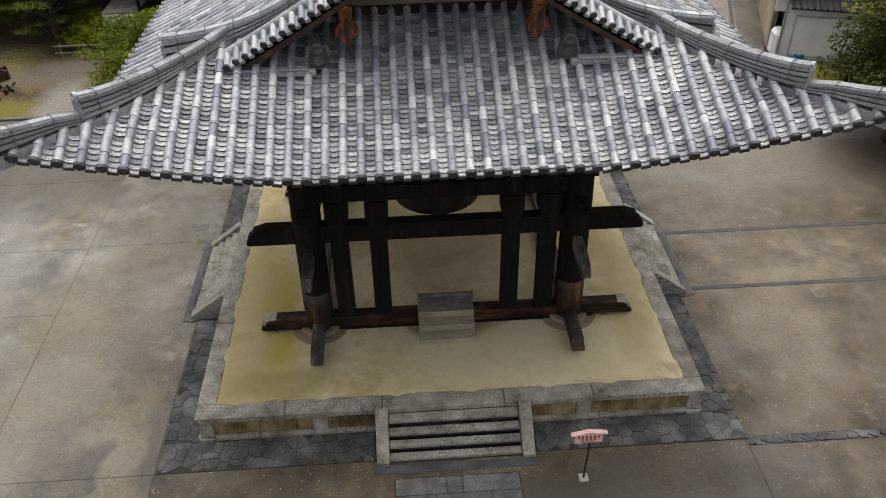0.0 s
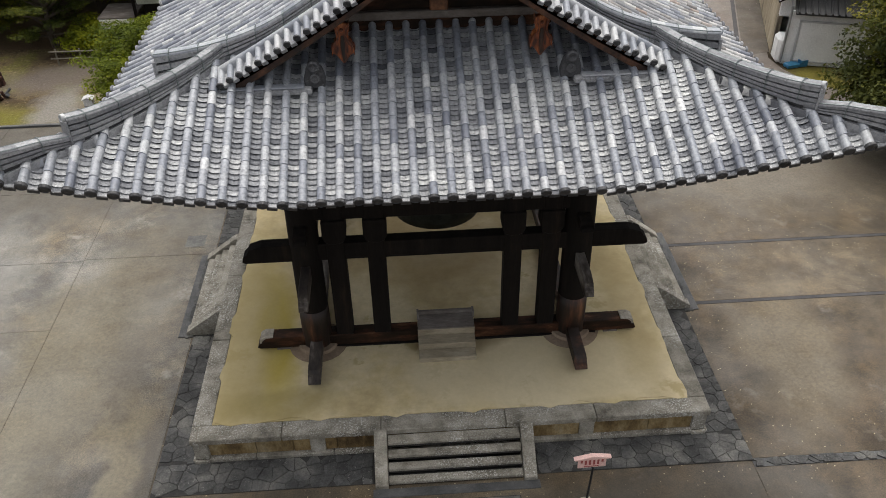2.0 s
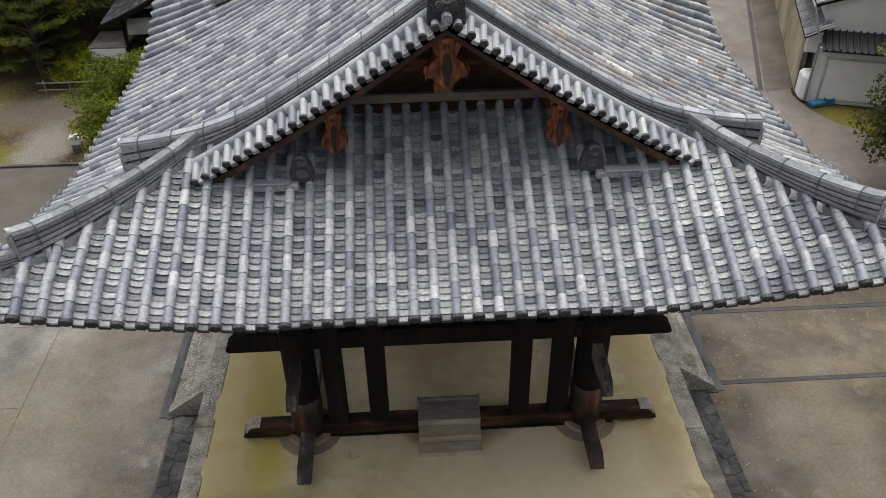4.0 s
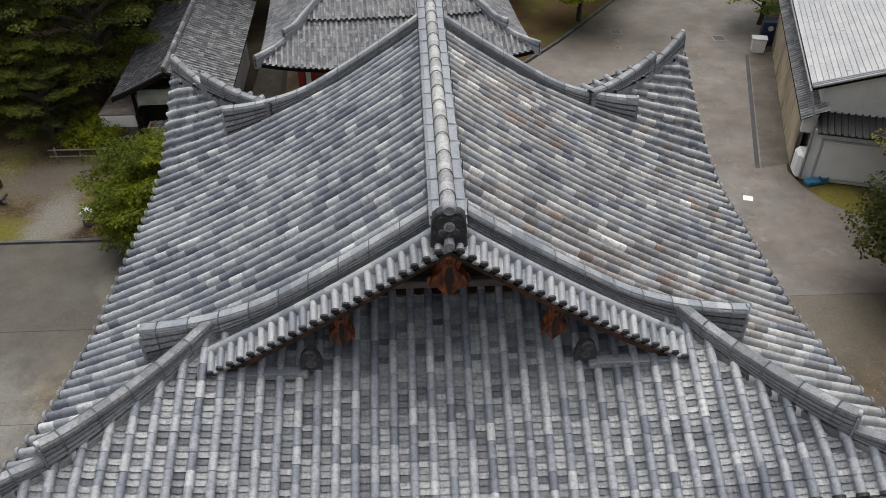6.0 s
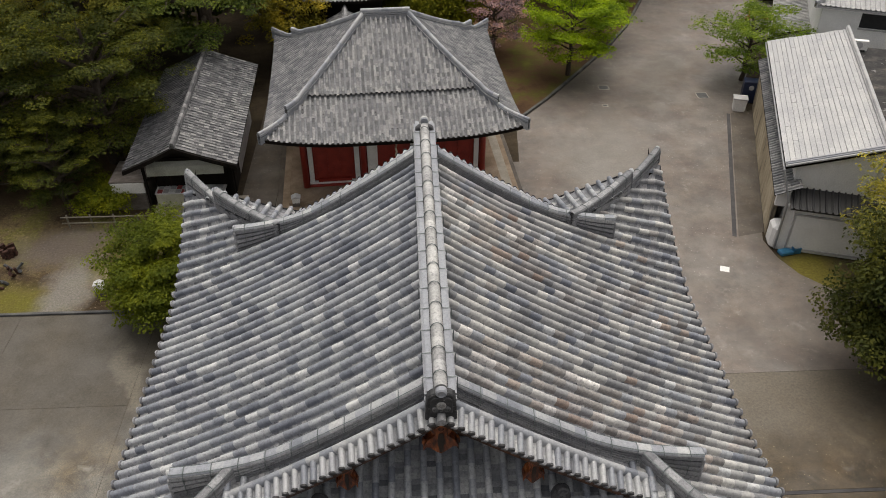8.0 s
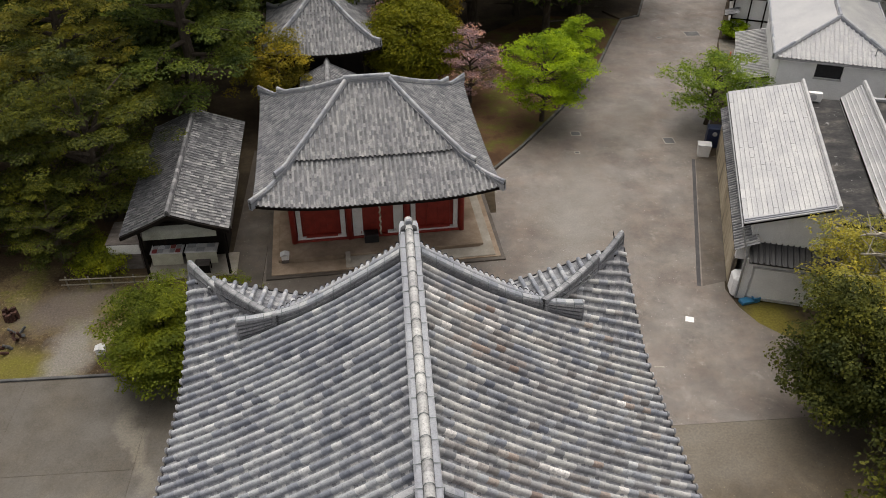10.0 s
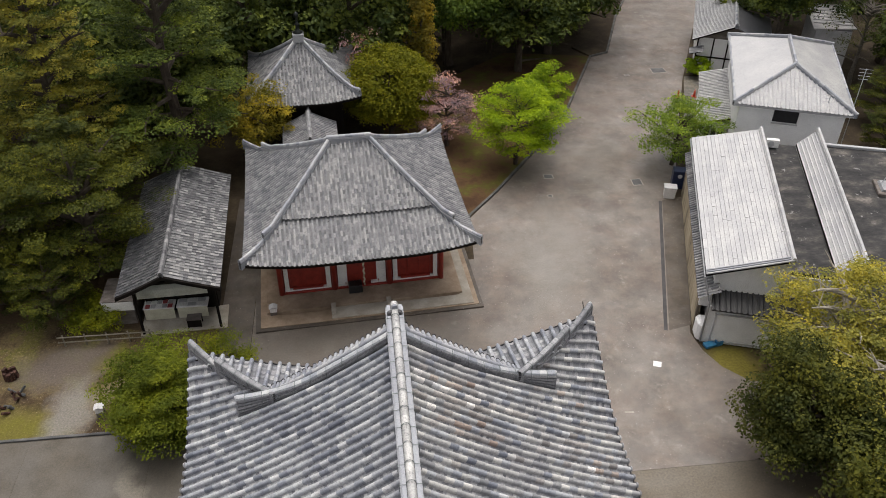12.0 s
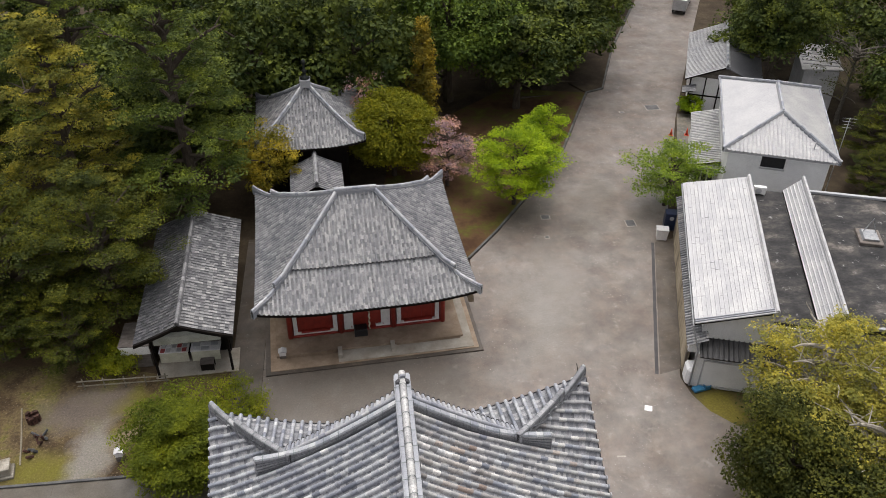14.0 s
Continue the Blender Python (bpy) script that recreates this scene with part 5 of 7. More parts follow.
# the gable's edges: a cover row down the slope, short tiles that look outward
short_me = round_tile("verge_tile", 0.066, 0.42, RIDGE)
vpan_me = fast_mesh("verge_pan", *pan_template(0.15, 0.42), [SKIRTPAN])
vdrip_me = fast_mesh("drip_tile", np.array([(sx * 0.065, sz, sy) for sx in (-1, 1) for sz in (-0.07, 0.0) for sy in (-0.012, 0.012)]), np.array([(0, 1, 3, 2), (4, 6, 7, 5), (0, 4, 5, 1), (2, 3, 7, 6), (0, 2, 6, 4), (1, 5, 7, 3)]), [COURSE])
for sy in (-1, 1):
    for sx in (-1, 1):
        verge = part("verge_batten", sweep([(sx * x, sy * (VERGE - 0.3), rise(A - x) - 0.06) for x in [5.1 * i / 16 for i in range(17)]], rect(0.5, -0.03, 0.03)), BLACKWOOD, tower)

        def lay(tile, p, a, b):
            nn = np.cross(a, b)
            m = Matrix((tuple(a), tuple(nn), tuple(b))).transposed().to_4x4()
            m.translation = Vector(p)
            part(*tile, verge, at=m)
            return nn
        xs = along([(sx * x, sy * (GABLE + 0.46), rise(A - x) + 0.13) for x in [5.0 - 4.85 * i / 20 for i in range(21)]], 0.36)
        for p, q in zip(xs, xs[1:]):
            L = float(np.linalg.norm(q - p))
            b = (q - p) / L
            lay(("slope_tile", round_tile("slope_tile", 0.09, L, RIDGE, 7, 0.5), None), p, np.array([b[1], -b[0], 0.0]) if abs(b[1]) > 0.5 else np.array([0.0, sx * 1.0, 0.0]), b)
        for i in range(24):
            x = 0.17 + (5.0 - 0.17) * i / 23
            p = np.array([sx * x, sy * VERGE, rise(A - x) - 0.02])
            slope = 0.485 + 0.019 * (A - x)
            a = np.array([-sy, 0, sx * sy * slope])
            a /= np.linalg.norm(a)
            b = np.array([0, -sy * 1.0, 0.36])
            b /= np.linalg.norm(b)
            nn = lay(("verge_tile", short_me, None), p, a, b)
            lay(("verge_pan", vpan_me, None), p + a * 0.118 - np.array([0, 0, 0.02]), a, b)
            lay(("drip_tile", vdrip_me, None), p + a * 0.118 - b * 0.016 - np.array([0, 0, 0.02]), a, b)
            m = Matrix((tuple(a), tuple(nn), tuple(-b))).transposed().to_4x4()
            m.translation = Vector(p + nn * 0.045 - b * 0.02)
            part("end_tile", disc_me, None, verge, at=m @ Matrix.Scale(0.66, 4))
        # bargeboard
        pts = [(sx * x, sy * (VERGE - 0.16), rise(A - x) - 0.10) for x in [0.0 + 5.15 * i / 16 for i in range(17)]]
        part("bargeboard", sweep(pts, lambda k: rect(0.10, -0.20 - 0.06 * k, 0.02)), BARGE, tower, "curved dark red bargeboard")
        pts = [(sx * x, sy * (VERGE - 0.42), rise(A - x) - 0.12) for x in [5.15 * i / 16 for i in range(17)]]
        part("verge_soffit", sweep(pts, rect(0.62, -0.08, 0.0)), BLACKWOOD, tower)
    wall = [(-3.4, rise(B - WALL, 0, (0.0, 1.0), 0.1, *SKIRT) - 0.1), (3.4, rise(B - WALL, 0, (0.0, 1.0), 0.1, *SKIRT) - 0.1), (2.0, rise(A - 2.0) - 0.25), (0, rise(A) - 0.25), (-2.0, rise(A - 2.0) - 0.25)]
    gable = part("gable_wall", prism(wall, sy * WALL - 0.06, sy * WALL + 0.06), REDWOOD, tower, "dark red boarded gable wall")
    part("gable_beam", cuboid(-2.5, 2.5, sy * WALL - 0.2, sy * WALL + 0.2, 10.64, 10.82, 0.02), GREYWOOD, gable)
    part("gable_strut", cuboid(-0.2, 0.2, sy * (WALL + 0.1) - 0.1, sy * (WALL + 0.1) + 0.1, 10.82, 12.3, 0.02), RUSTWOOD, gable)
    for sx in (-1, 1):
        part("gable_rafter", sweep([(sx * x, sy * (WALL + 0.55), rise(A - x) - 0.42) for x in [0.1 + 2.2 * i / 8 for i in range(9)]], rect(0.16, -0.11, 0.11)), RUSTWOOD, gable)
    for sx in (-1, 1):
        # low return ridge under the gable with its own ornament
        part("return_ridge", cuboid(sx * 2.75, sx * 4.6, sy * 5.52 - 0.10, sy * 5.52 + 0.10, rise(B - 5.52, 0, (0.0, 1.0), 0.1, *SKIRT) + 0.02, rise(B - 5.52, 0, (0.0, 1.0), 0.1, *SKIRT) + 0.17, 0.03), COURSE, tower)
        part("return_slab", cuboid(sx * 2.9, sx * 4.6, sy * 5.52 - 0.11, sy * 5.52 + 0.11, rise(B - 5.52, 0, (0.0, 1.0), 0.1, *SKIRT) + 0.175, rise(B - 5.52, 0, (0.0, 1.0), 0.1, *SKIRT) + 0.21, 0.01), RIDGE, tower)
        oni = part("small_ornament", prism([(-0.20, 0), (0.20, 0), (0.23, 0.2), (0.17, 0.42), (0.08, 0.52), (-0.08, 0.52), (-0.17, 0.42), (-0.23, 0.2)], -0.07, 0.07, 0.02), DARKTILE, tower, "small dark grey ornamental end tile", at=pose(sx * 2.68, sy * 5.42, rise(B - 5.42, 0, (0.0, 1.0), 0.1, *SKIRT) + 0.06))
        part("boss", lathe([(0.13, 0), (0.13, 0.10), (0.09, 0.13), (0.02, 0.10)], 14), DARKTILE, oni, at=pose(0, -0.05, 0.50, 90 if sy < 0 else -90))
        part("crest", lathe([(0.10, 0), (0.10, 0.03), (0.075, 0.04), (0.065, 0.02), (0.035, 0.02), (0.02, 0.04)], 14), DARKTILE, oni, at=pose(0, sy * 0.068, 0.22, 90 if sy < 0 else -90))
    # great ornament at the ridge end
    big = part("ridge_ornament", prism([(-0.33, -0.14), (-0.15, -0.14), (-0.11, 0.02), (0.11, 0.02), (0.15, -0.14), (0.33, -0.14), (0.30, 0.30), (0.28, 0.52), (0.19, 0.62), (-0.19, 0.62), (-0.28, 0.52), (-0.30, 0.30)], -0.10, 0.10, 0.03), DARKTILE, tower, "dark carved ornamental tile at the ridge end", at=pose(0, sy * 5.42, rise(A) + 0.0))
    part("rim", prism([(-0.23, 0.10), (0.23, 0.10), (0.22, 0.46), (0.15, 0.54), (-0.15, 0.54), (-0.22, 0.46)], -0.125 if sy < 0 else 0.09, -0.09 if sy < 0 else 0.125, 0.012), DARKTILE, big)
    for x, z, q in ((0, 0.34, 0.75), (-0.12, 0.24, 0.5), (0.12, 0.24, 0.5)):
        part("crest", lathe([(0.13 * q, 0), (0.13 * q, 0.03), (0.095 * q, 0.045), (0.085 * q, 0.02), (0.045 * q, 0.02), (0.03 * q, 0.045)], 14), MOTTLED, big, at=pose(x, sy * 0.124, z, 90 if sy < 0 else -90))
    part("boss", lathe([(0.115, 0), (0.115, 0.10), (0.085, 0.13), (0.075, 0.10), (0.02, 0.10)], 16), RIDGE, big, at=pose(0, sy * 0.05, 0.70, 90 if sy < 0 else -90))
    part("foot_tile", lathe([(0.09, 0), (0.09, 0.26), (0.03, 0.26)], 14), COURSE, big, at=pose(0, sy * 0.05, 0.03, 90 if sy < 0 else -90))

    # carved pendants under the bargeboards
    def pendant(w, h, at):
        out = [(-0.12, 0.0), (0.12, 0.0), (0.30, -0.03), (0.32, -0.14), (0.20, -0.32), (0.21, -0.50), (0.34, -0.57), (0.45, -0.49), (0.51, -0.62), (0.41, -0.77), (0.27, -0.74), (0.20, -0.84), (0.10, -0.94), (0, -1.0)]
        out = [(x * w, z * h) for x, z in out + [(-x, z) for x, z in out[-2:1:-1]]]
        ob = part("carved_pendant", prism(out, -0.07, 0.07, 0.02), ORANGEWOOD, tower, "carved orange-brown gable pendant", at=at)
        part("boss", lathe([(0.08 * w, -0.09), (0.08 * w, 0.09), (0.03, 0.11)], 6), ORANGEWOOD, ob, at=pose(0, 0, -0.16 * h, 90 if sy < 0 else -90))
        for s in (-1, 1):
            path = [(s * w * (0.30 - 0.16 * math.sin(math.pi * min(1, k / 7)) + 0.16 * max(0, k - 6) / 4), 0, -h * (0.04 + 0.066 * k + 0.012 * max(0, k - 8))) for k in range(11)]
            part("scroll", sweep(path, lambda k: rect(0.26, -0.055 * w - 0.02, 0.055 * w + 0.02)), ORANGEWOOD, ob)
        part("fin", prism([(-0.06 * w, -0.30 * h), (0.06 * w, -0.30 * h), (0.10 * w, -0.55 * h), (0.03 * w, -0.92 * h), (-0.03 * w, -0.92 * h), (-0.10 * w, -0.55 * h)], -0.085, 0.085, 0.01), FOOTWOOD, ob)
    pendant(0.80, 0.95, pose(0, sy * (VERGE - 0.30), rise(A) - 0.40))
    for sx in (-1, 1):
        pendant(0.50, 0.88, pose(sx * 2.05, sy * (VERGE - 0.40), rise(A - 2.05) - 0.38))


# ---- roofs of the other buildings ----
def hip_roof(owner, a, b, rl, z0, zr, lift, pitch, rad, step, mats, break_q=0.0, jump=0.0, seed=1, tower_like=False, ridge_mat=None):
    """A hipped roof, ridge along x; a, b: half width and depth at the eaves, rl: half length of the ridge.
    break_q: where on the slope an upper roof begins, raised by jump."""
    rng = random.Random(seed)
    k = a - rl

    def z_at(q, w):
        near = max(0.0, 1 - w / 0.8)
        return z0 + (zr - z0) * (0.82 * q + 0.18 * q * q) + lift * near * near * max(0.0, 1 - q / 0.7)

    def front(s, e):
        return (s, -(b - e), z_at(e / b, (a - abs(s)) / k))

    def back(s, e):
        return (-s, b - e, z_at(e / b, (a - abs(s)) / k))

    def right(s, e):
        return (a - e, s, z_at(e / k, (b - abs(s)) / b))

    def left(s, e):
        return (-(a - e), -s, z_at(e / k, (b - abs(s)) / b))
    top_f = lambda s: min(b, (a - abs(s)) / k * b)
    top_s = lambda s: min(k, (b - abs(s)) / b * k)
    body = part("roof", board(front, a, lambda s: max(0.02, top_f(s)), 24, 6, 0.05, 0.16), BLACKWOOD, owner, "hipped roof of grey tiles")
    part("boarding", board(back, a, lambda s: max(0.02, top_f(s)), 24, 6, 0.05, 0.16), BLACKWOOD, body)
    for f in (left, right):
        part("boarding", board(f, b, lambda s: max(0.02, top_s(s)), 24, 6, 0.05, 0.16), BLACKWOOD, body)
    cov, pan, ends = Stack(), Stack(), []
    for f, half, top, run in ((front, a, top_f, b), (back, a, top_f, b), (left, b, top_s, k), (right, b, top_s, k)):
        if break_q:
            cutoff = break_q * run
            tile_face(f, half, lambda s, top=top, c=cutoff: min(c + 0.15, top(s) - 0.02), pitch, rad, step, step * 0.8, cov, pan, ends, rng=rng, lip=0.7, base=0.25)
            up = lambda s, e, f=f: (lambda p: (p[0], p[1], p[2] + jump))(f(s, e))
            tile_face(up, half, lambda s, top=top: top(s) - 0.05, pitch, rad, step, step * 0.8, cov, pan, ends, start=cutoff - 0.12, rng=rng, lip=0.7, base=0.25)
        else:
            tile_face(f, half, lambda s, top=top: top(s) - 0.03, pitch, rad, step, step * 0.8, cov, pan, ends, rng=rng, lip=0.7, base=0.25)
    tagged(part("cover_tiles", cov.mesh("cover_tiles", [mats[0]], True), None, body), kind="stuff")
    tagged(part("pan_tiles", pan.mesh("pan_tiles", [mats[1]]), None, body), kind="stuff")
    st = Stack()
    for p, aa, n, bb in ends:
        tv = np.array([(rad * 1.1 * math.cos(t), rad * 1.1 * math.sin(t) + 0.02, 0) for t in [2 * math.pi * i / 8 for i in range(8)]] + [(0, 0.02, 0)])
        tf = np.array([(8, i, (i + 1) % 8, (i + 1) % 8) for i in range(8)])[:, [0, 1, 2]]
        st.v.append(p - bb * 0.02 + tv[:, :1] * aa + tv[:, 1:2] * n)
        st.f.append(tf + st.n), st.m.append(np.zeros(8, int))
        st.n += 9
    tagged(part("end_tiles", fast_mesh("end_tiles", np.concatenate(st.v), np.concatenate(st.f), [ENDTILE]), None, body), kind="stuff")
    rm = ridge_mat or RIDGE
    if rl > 0.1:
        ridge(owner, [(-rl - 0.15 + (2 * rl + 0.3) * i / 8, 0, zr + jump - 0.02) for i in range(9)], 0.30, 0.28, 3, 0.12, mat=rm, top=rm, wires=False, name="main_ridge")
    for sx in (-1, 1):
        for sy in (-1, 1):
            q0 = break_q * 0.55 if break_q else 0.02
            path = [(sx * (a - k * q), sy * (b - b * q), z_at(q, q) + (jump if q > break_q - 0.05 else jump * 0.5)) for q in [q0 + (0.985 - q0) * i / 20 for i in range(21)]]
            ridge(owner, path, 0.26, 0.20, 3, 0.105, lift=lambda t: 0.22 * max(0, 1 - t / 0.12), mat=rm, top=rm, wires=False, name="hip_ridge")
            if break_q:
                path = [(sx * (a - k * q), sy * (b - b * q), z_at(q, q)) for q in [-0.02 + (q0 + 0.05) * i / 8 for i in range(9)]]
                ridge(owner, path, 0.22, 0.10, 2, 0.09, lift=lambda t: 0.28 * max(0, 1 - t / 0.7), mat=rm, top=rm, wires=False, name="hip_tail")
    return body


def gable_roof(owner, half_w, half_l, z0, zr, pitch, rad, step, mats, offset=0.0, seed=2, ridge_h=0.22, left_w=None, left_z=None, name="roof"):
    """A gabled roof, ridge along y at x = 0; the left slope may be longer and lower."""
    rng = random.Random(seed)
    lw, lz = left_w or half_w, z0 if left_z is None else left_z
    right = lambda s, e: (half_w - e, s + offset, z0 + (zr - z0) * (0.85 * e / half_w + 0.15 * (e / half_w) ** 2))
    left = lambda s, e: (-(lw - e), -s + offset, lz + (zr - lz) * (0.85 * e / lw + 0.15 * (e / lw) ** 2))
    body = part(name, board(right, half_l, lambda s: half_w, 6, 6, 0.05, 0.12), BLACKWOOD, owner, "gabled roof of tiles")
    part("boarding", board(left, half_l, lambda s: lw, 6, 6, 0.05, 0.12), BLACKWOOD, body)
    for f, w, mat in ((right, half_w, mats[0]), (left, lw, mats[0] if mats[1] is OLDPAN else mats[1])):
        cov, pan = Stack(), Stack()
        tile_face(f, half_l - 0.05, lambda s, w=w: w - 0.03, pitch, rad, step, step * 0.85, cov, pan, None, rng=rng, lip=0.45)
        tagged(part("cover_tiles", cov.mesh("cover_tiles", [mat], True), None, body), kind="stuff")
        tagged(part("pan_tiles", pan.mesh("pan_tiles", [OLDPAN if mat is OLDTILE else mat]), None, body), kind="stuff")
    ridge(owner, [(0, offset - half_l + 2 * half_l * i / 10, zr) for i in range(11)], 0.26, ridge_h, 2, 0.105, mat=mats[0], top=mats[0], wires=False, name="main_ridge")
    return body


# ---- the red hall ----
hall = thing("temple_hall", pose(-1.50, 48.34, 0, 0, 0, 3.8), "red temple hall with white panels under a grey hipped roof", "temple hall")
hip_roof(hall, 6.72, 6.70, 1.18, 4.66, 8.55, 0.50, 0.268, 0.066, 0.34, (OLDTILE, OLDPAN), 0.40, 0.16, 21)
terrace = thing("hall_terrace", pose(-1.50, 48.30, 0, 0, 0, 3.8), "low stone terrace with a step before the hall", "terrace", kind="structure")
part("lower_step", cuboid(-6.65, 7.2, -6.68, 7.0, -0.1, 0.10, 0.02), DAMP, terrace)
part("paved_edge", cuboid(-6.35, 6.95, -6.42, 6.7, 0.0, 0.15, 0.01), TERRACE, terrace)
part("tread_slab", cuboid(-2.1, 6.65, -6.30, 6.6, 0.0, 0.20, 0.015), CONCRETE, terrace, "pale worn slab along the terrace")
part("floor", cuboid(-5.95, 6.1, -5.30, 6.6, 0.0, 0.34, 0.02), TERRACE, terrace, "worn tan stone floor")
for x0, x1 in ((-5.3, -2.2), (1.7, 5.9)):
    part("low_kerb", cuboid(x0, x1, -5.42, -5.28, 0.15, 0.42, 0.01), TERRACE, terrace)
for x in (-1.95, 1.45):
    part("step_cheek", cuboid(x - 0.14, x + 0.14, -6.0, -5.2, 0.1, 0.5, 0.02), CONCRETE, terrace)
part("inner_wall", cuboid(-4.9, 4.9, -3.55, 4.6, 0.3, 4.7), RED, hall, "vermilion boarded wall")
for x in (-5.0, -1.72, 1.72, 5.0):
    for y in (-3.75, 4.8):
        part("pillar", lathe([(0.17, 0.34), (0.17, 4.75)], 14, at=(x, y, 0)), RED, hall, smooth=True)
for x0, x1 in ((-4.78, -4.52), (-2.22, -1.94), (-1.50, -0.92), (0.92, 1.50), (1.96, 2.24), (4.52, 4.78)):
    part("white_panel", cuboid(x0, x1, -3.72, -3.56, 0.62, 3.9, 0.005), WHITE, hall, "white plaster panel between red timbers")
for x0, x1 in ((-4.8, -1.93), (-1.51, -0.55), (0.55, 1.51), (1.93, 4.8)):
    part("white_strip", cuboid(x0, x1, -3.72, -3.57, 0.46, 0.62, 0.005), WHITE, hall, "white strip above the sill")
    part("sill_rail", cuboid(x0 + 0.5, x1 - 0.5, -3.78, -3.56, 0.62, 0.76, 0.01), RED, hall)
part("sill_rail", cuboid(-5.0, 5.0, -3.84, -3.56, 0.34, 0.46, 0.01), RED, hall)
part("lintel", cuboid(-5.2, 5.2, -3.90, -3.6, 3.9, 4.2, 0.01), RED, hall)
for x in (-3.35, 3.35):
    for k in range(4):
        part("shutter_batten", cuboid(x - 1.1 + 0.7 * k - 0.04, x - 1.1 + 0.7 * k + 0.04, -3.62, -3.56, 0.75, 3.9), RED, hall)
box = thing("offering_box", pose(-1.70, 44.2, 0.34, 0, 0, 3.8), "black slatted wooden offering box", "offering box")
part("body", cuboid(-0.42, 0.42, -0.3, 0.3, 0, 0.55, 0.02), BLACK, box)
for k in range(5):
    part("slat", cuboid(-0.36 + 0.16 * k, -0.28 + 0.16 * k, -0.3, 0.3, 0.55, 0.60, 0.01), BLACK, box)
rope = thing("bell_rope", pose(-1.12, 44.0, 0.9, 0, 0, 3.8), "thick twisted cream and brown bell rope", "rope")
for k in range(14):
    part("strand", rod((0.03 * (-1) ** k, 0, 0.22 * k), (-0.03 * (-1) ** k, 0, 0.22 * k + 0.22), 0.055, n=7), CREAM if k % 3 else PLANK, rope)
for x, y, lab in ((-6.7, 42.75, "small white lantern box on a stone before the hall"), (-15.35, 35.67, "small white lamp box standing in the grass")):
    lamp = thing("lamp_box", pose(x, y, 0, 0, 0, 4), lab, "lamp", "lamp boxes")
    part("foot", cuboid(-0.2, 0.2, -0.2, 0.2, 0, 0.35, 0.02), GREYWOOD, lamp)
    part("shade", cuboid(-0.21, 0.21, -0.18, 0.18, 0.35, 0.68, 0.02), WHITE, lamp)
    part("cap", prism([(-0.26, 0.68), (0.26, 0.68), (0, 0.79)], -0.22, 0.22), GREYPLASTER, lamp)

# ---- the small tower-roofed hall behind it ----
pav = thing("pavilion", pose(-5.05, 65.0, 0, 0, 0, 3), "square dark-walled pavilion under a pyramid roof with a finial", "pavilion")
hip_roof(pav, 4.3, 4.3, 0.12, 5.0, 8.35, 0.45, 0.268, 0.066, 0.36, (OLDTILE, OLDPAN), seed=31)
part("wall", cuboid(-2.9, 2.9, -2.9, 2.9, 0, 5.4), BLACKWOOD, pav)
part("finial_base", cuboid(-0.42, 0.42, -0.42, 0.42, 8.3, 8.95, 0.04), RIDGE, pav)
part("finial", lathe([(0.36, 8.95), (0.42, 9.02), (0.16, 9.15), (0.12, 9.5), (0.24, 9.6), (0.10, 9.7), (0.09, 10.1), (0.20, 10.25), (0.16, 10.42), (0.02, 10.6)], 14), BRONZE, pav, "dark bronze finial", smooth=True)
porch = thing("porch_wing", pose(-4.5, 58.7, 0, 0, 0, 3), "small tiled porch wing joined to the pavilion", "wing")
gable_roof(porch, 2.0, 2.3, 3.3, 4.3, 0.268, 0.066, 0.36, (OLDTILE, OLDPAN), seed=33)
part("wall", cuboid(-1.3, 1.3, -1.9, 1.9, 0, 3.6), BLACKWOOD, porch)
part("white_panel", cuboid(1.3, 1.34, -1.6, -0.4, 1.6, 2.9), GREYPLASTER, porch)

# ---- the stall building ----
shed = thing("stall_building", pose(-12.45, 47.0, 0, 0, 0, 2.5), "old tiled building with a souvenir counter under its gable", "building")
gable_roof(shed, 3.0, 6.1, 3.85, 5.0, 0.275, 0.032, 0.30, (MOTTLED, DARKTILE), seed=41, left_w=2.7, left_z=3.78, ridge_h=0.10)
part("ridge_end_tile", prism([(-0.16, 4.95), (0.16, 4.95), (0.13, 5.45), (0, 5.6), (-0.13, 5.45)], 6.05, 6.2, 0.02), DARKTILE, shed)
part("wall", cuboid(-2.0, 2.1, -3.0, 5.8, 0, 4.0), GREYPLASTER, shed)
part("floor", cuboid(-2.2, 2.8, -5.2, -3.1, -0.1, 0.06, 0.02), CONCRETE, shed, "pale concrete sill under the counters")
part("gable", prism([(-2.2, 3.7), (2.4, 3.72), (0, 4.75)], -4.0, -3.9), PLASTER, shed, "white plastered gable")
part("gable_tie", cuboid(-2.0, 2.1, -5.18, -5.08, 3.68, 3.86, 0.01), BLACKWOOD, shed)
part("gable_tie", cuboid(-1.0, 1.1, -4.08, -3.98, 4.18, 4.32, 0.01), BLACKWOOD, shed)
part("king_post", cuboid(-0.08, 0.08, -4.09, -3.99, 3.86, 4.7, 0.01), BLACKWOOD, shed)
cloth = [(-4.9, 3.66), (-5.1, 3.60), (-5.28, 3.42), (-5.38, 3.18), (-5.40, 2.95), (-5.36, 2.95), (-5.33, 3.16), (-5.24, 3.38), (-5.07, 3.55), (-4.9, 3.60)]
part("awning", prism(cloth, -1.75, 2.15, axis="x"), AWNING, shed, "pale grey-green rolled cloth awning")
for x in (-2.0, 2.45):
    part("post", cuboid(x - 0.07, x + 0.07, -5.15, -5.01, 0, 3.8, 0.01), BLACKWOOD, shed)
part("side_panel", cuboid(2.5, 2.58, -4.9, -3.2, 1.5, 2.9), BLACKWOOD, shed)
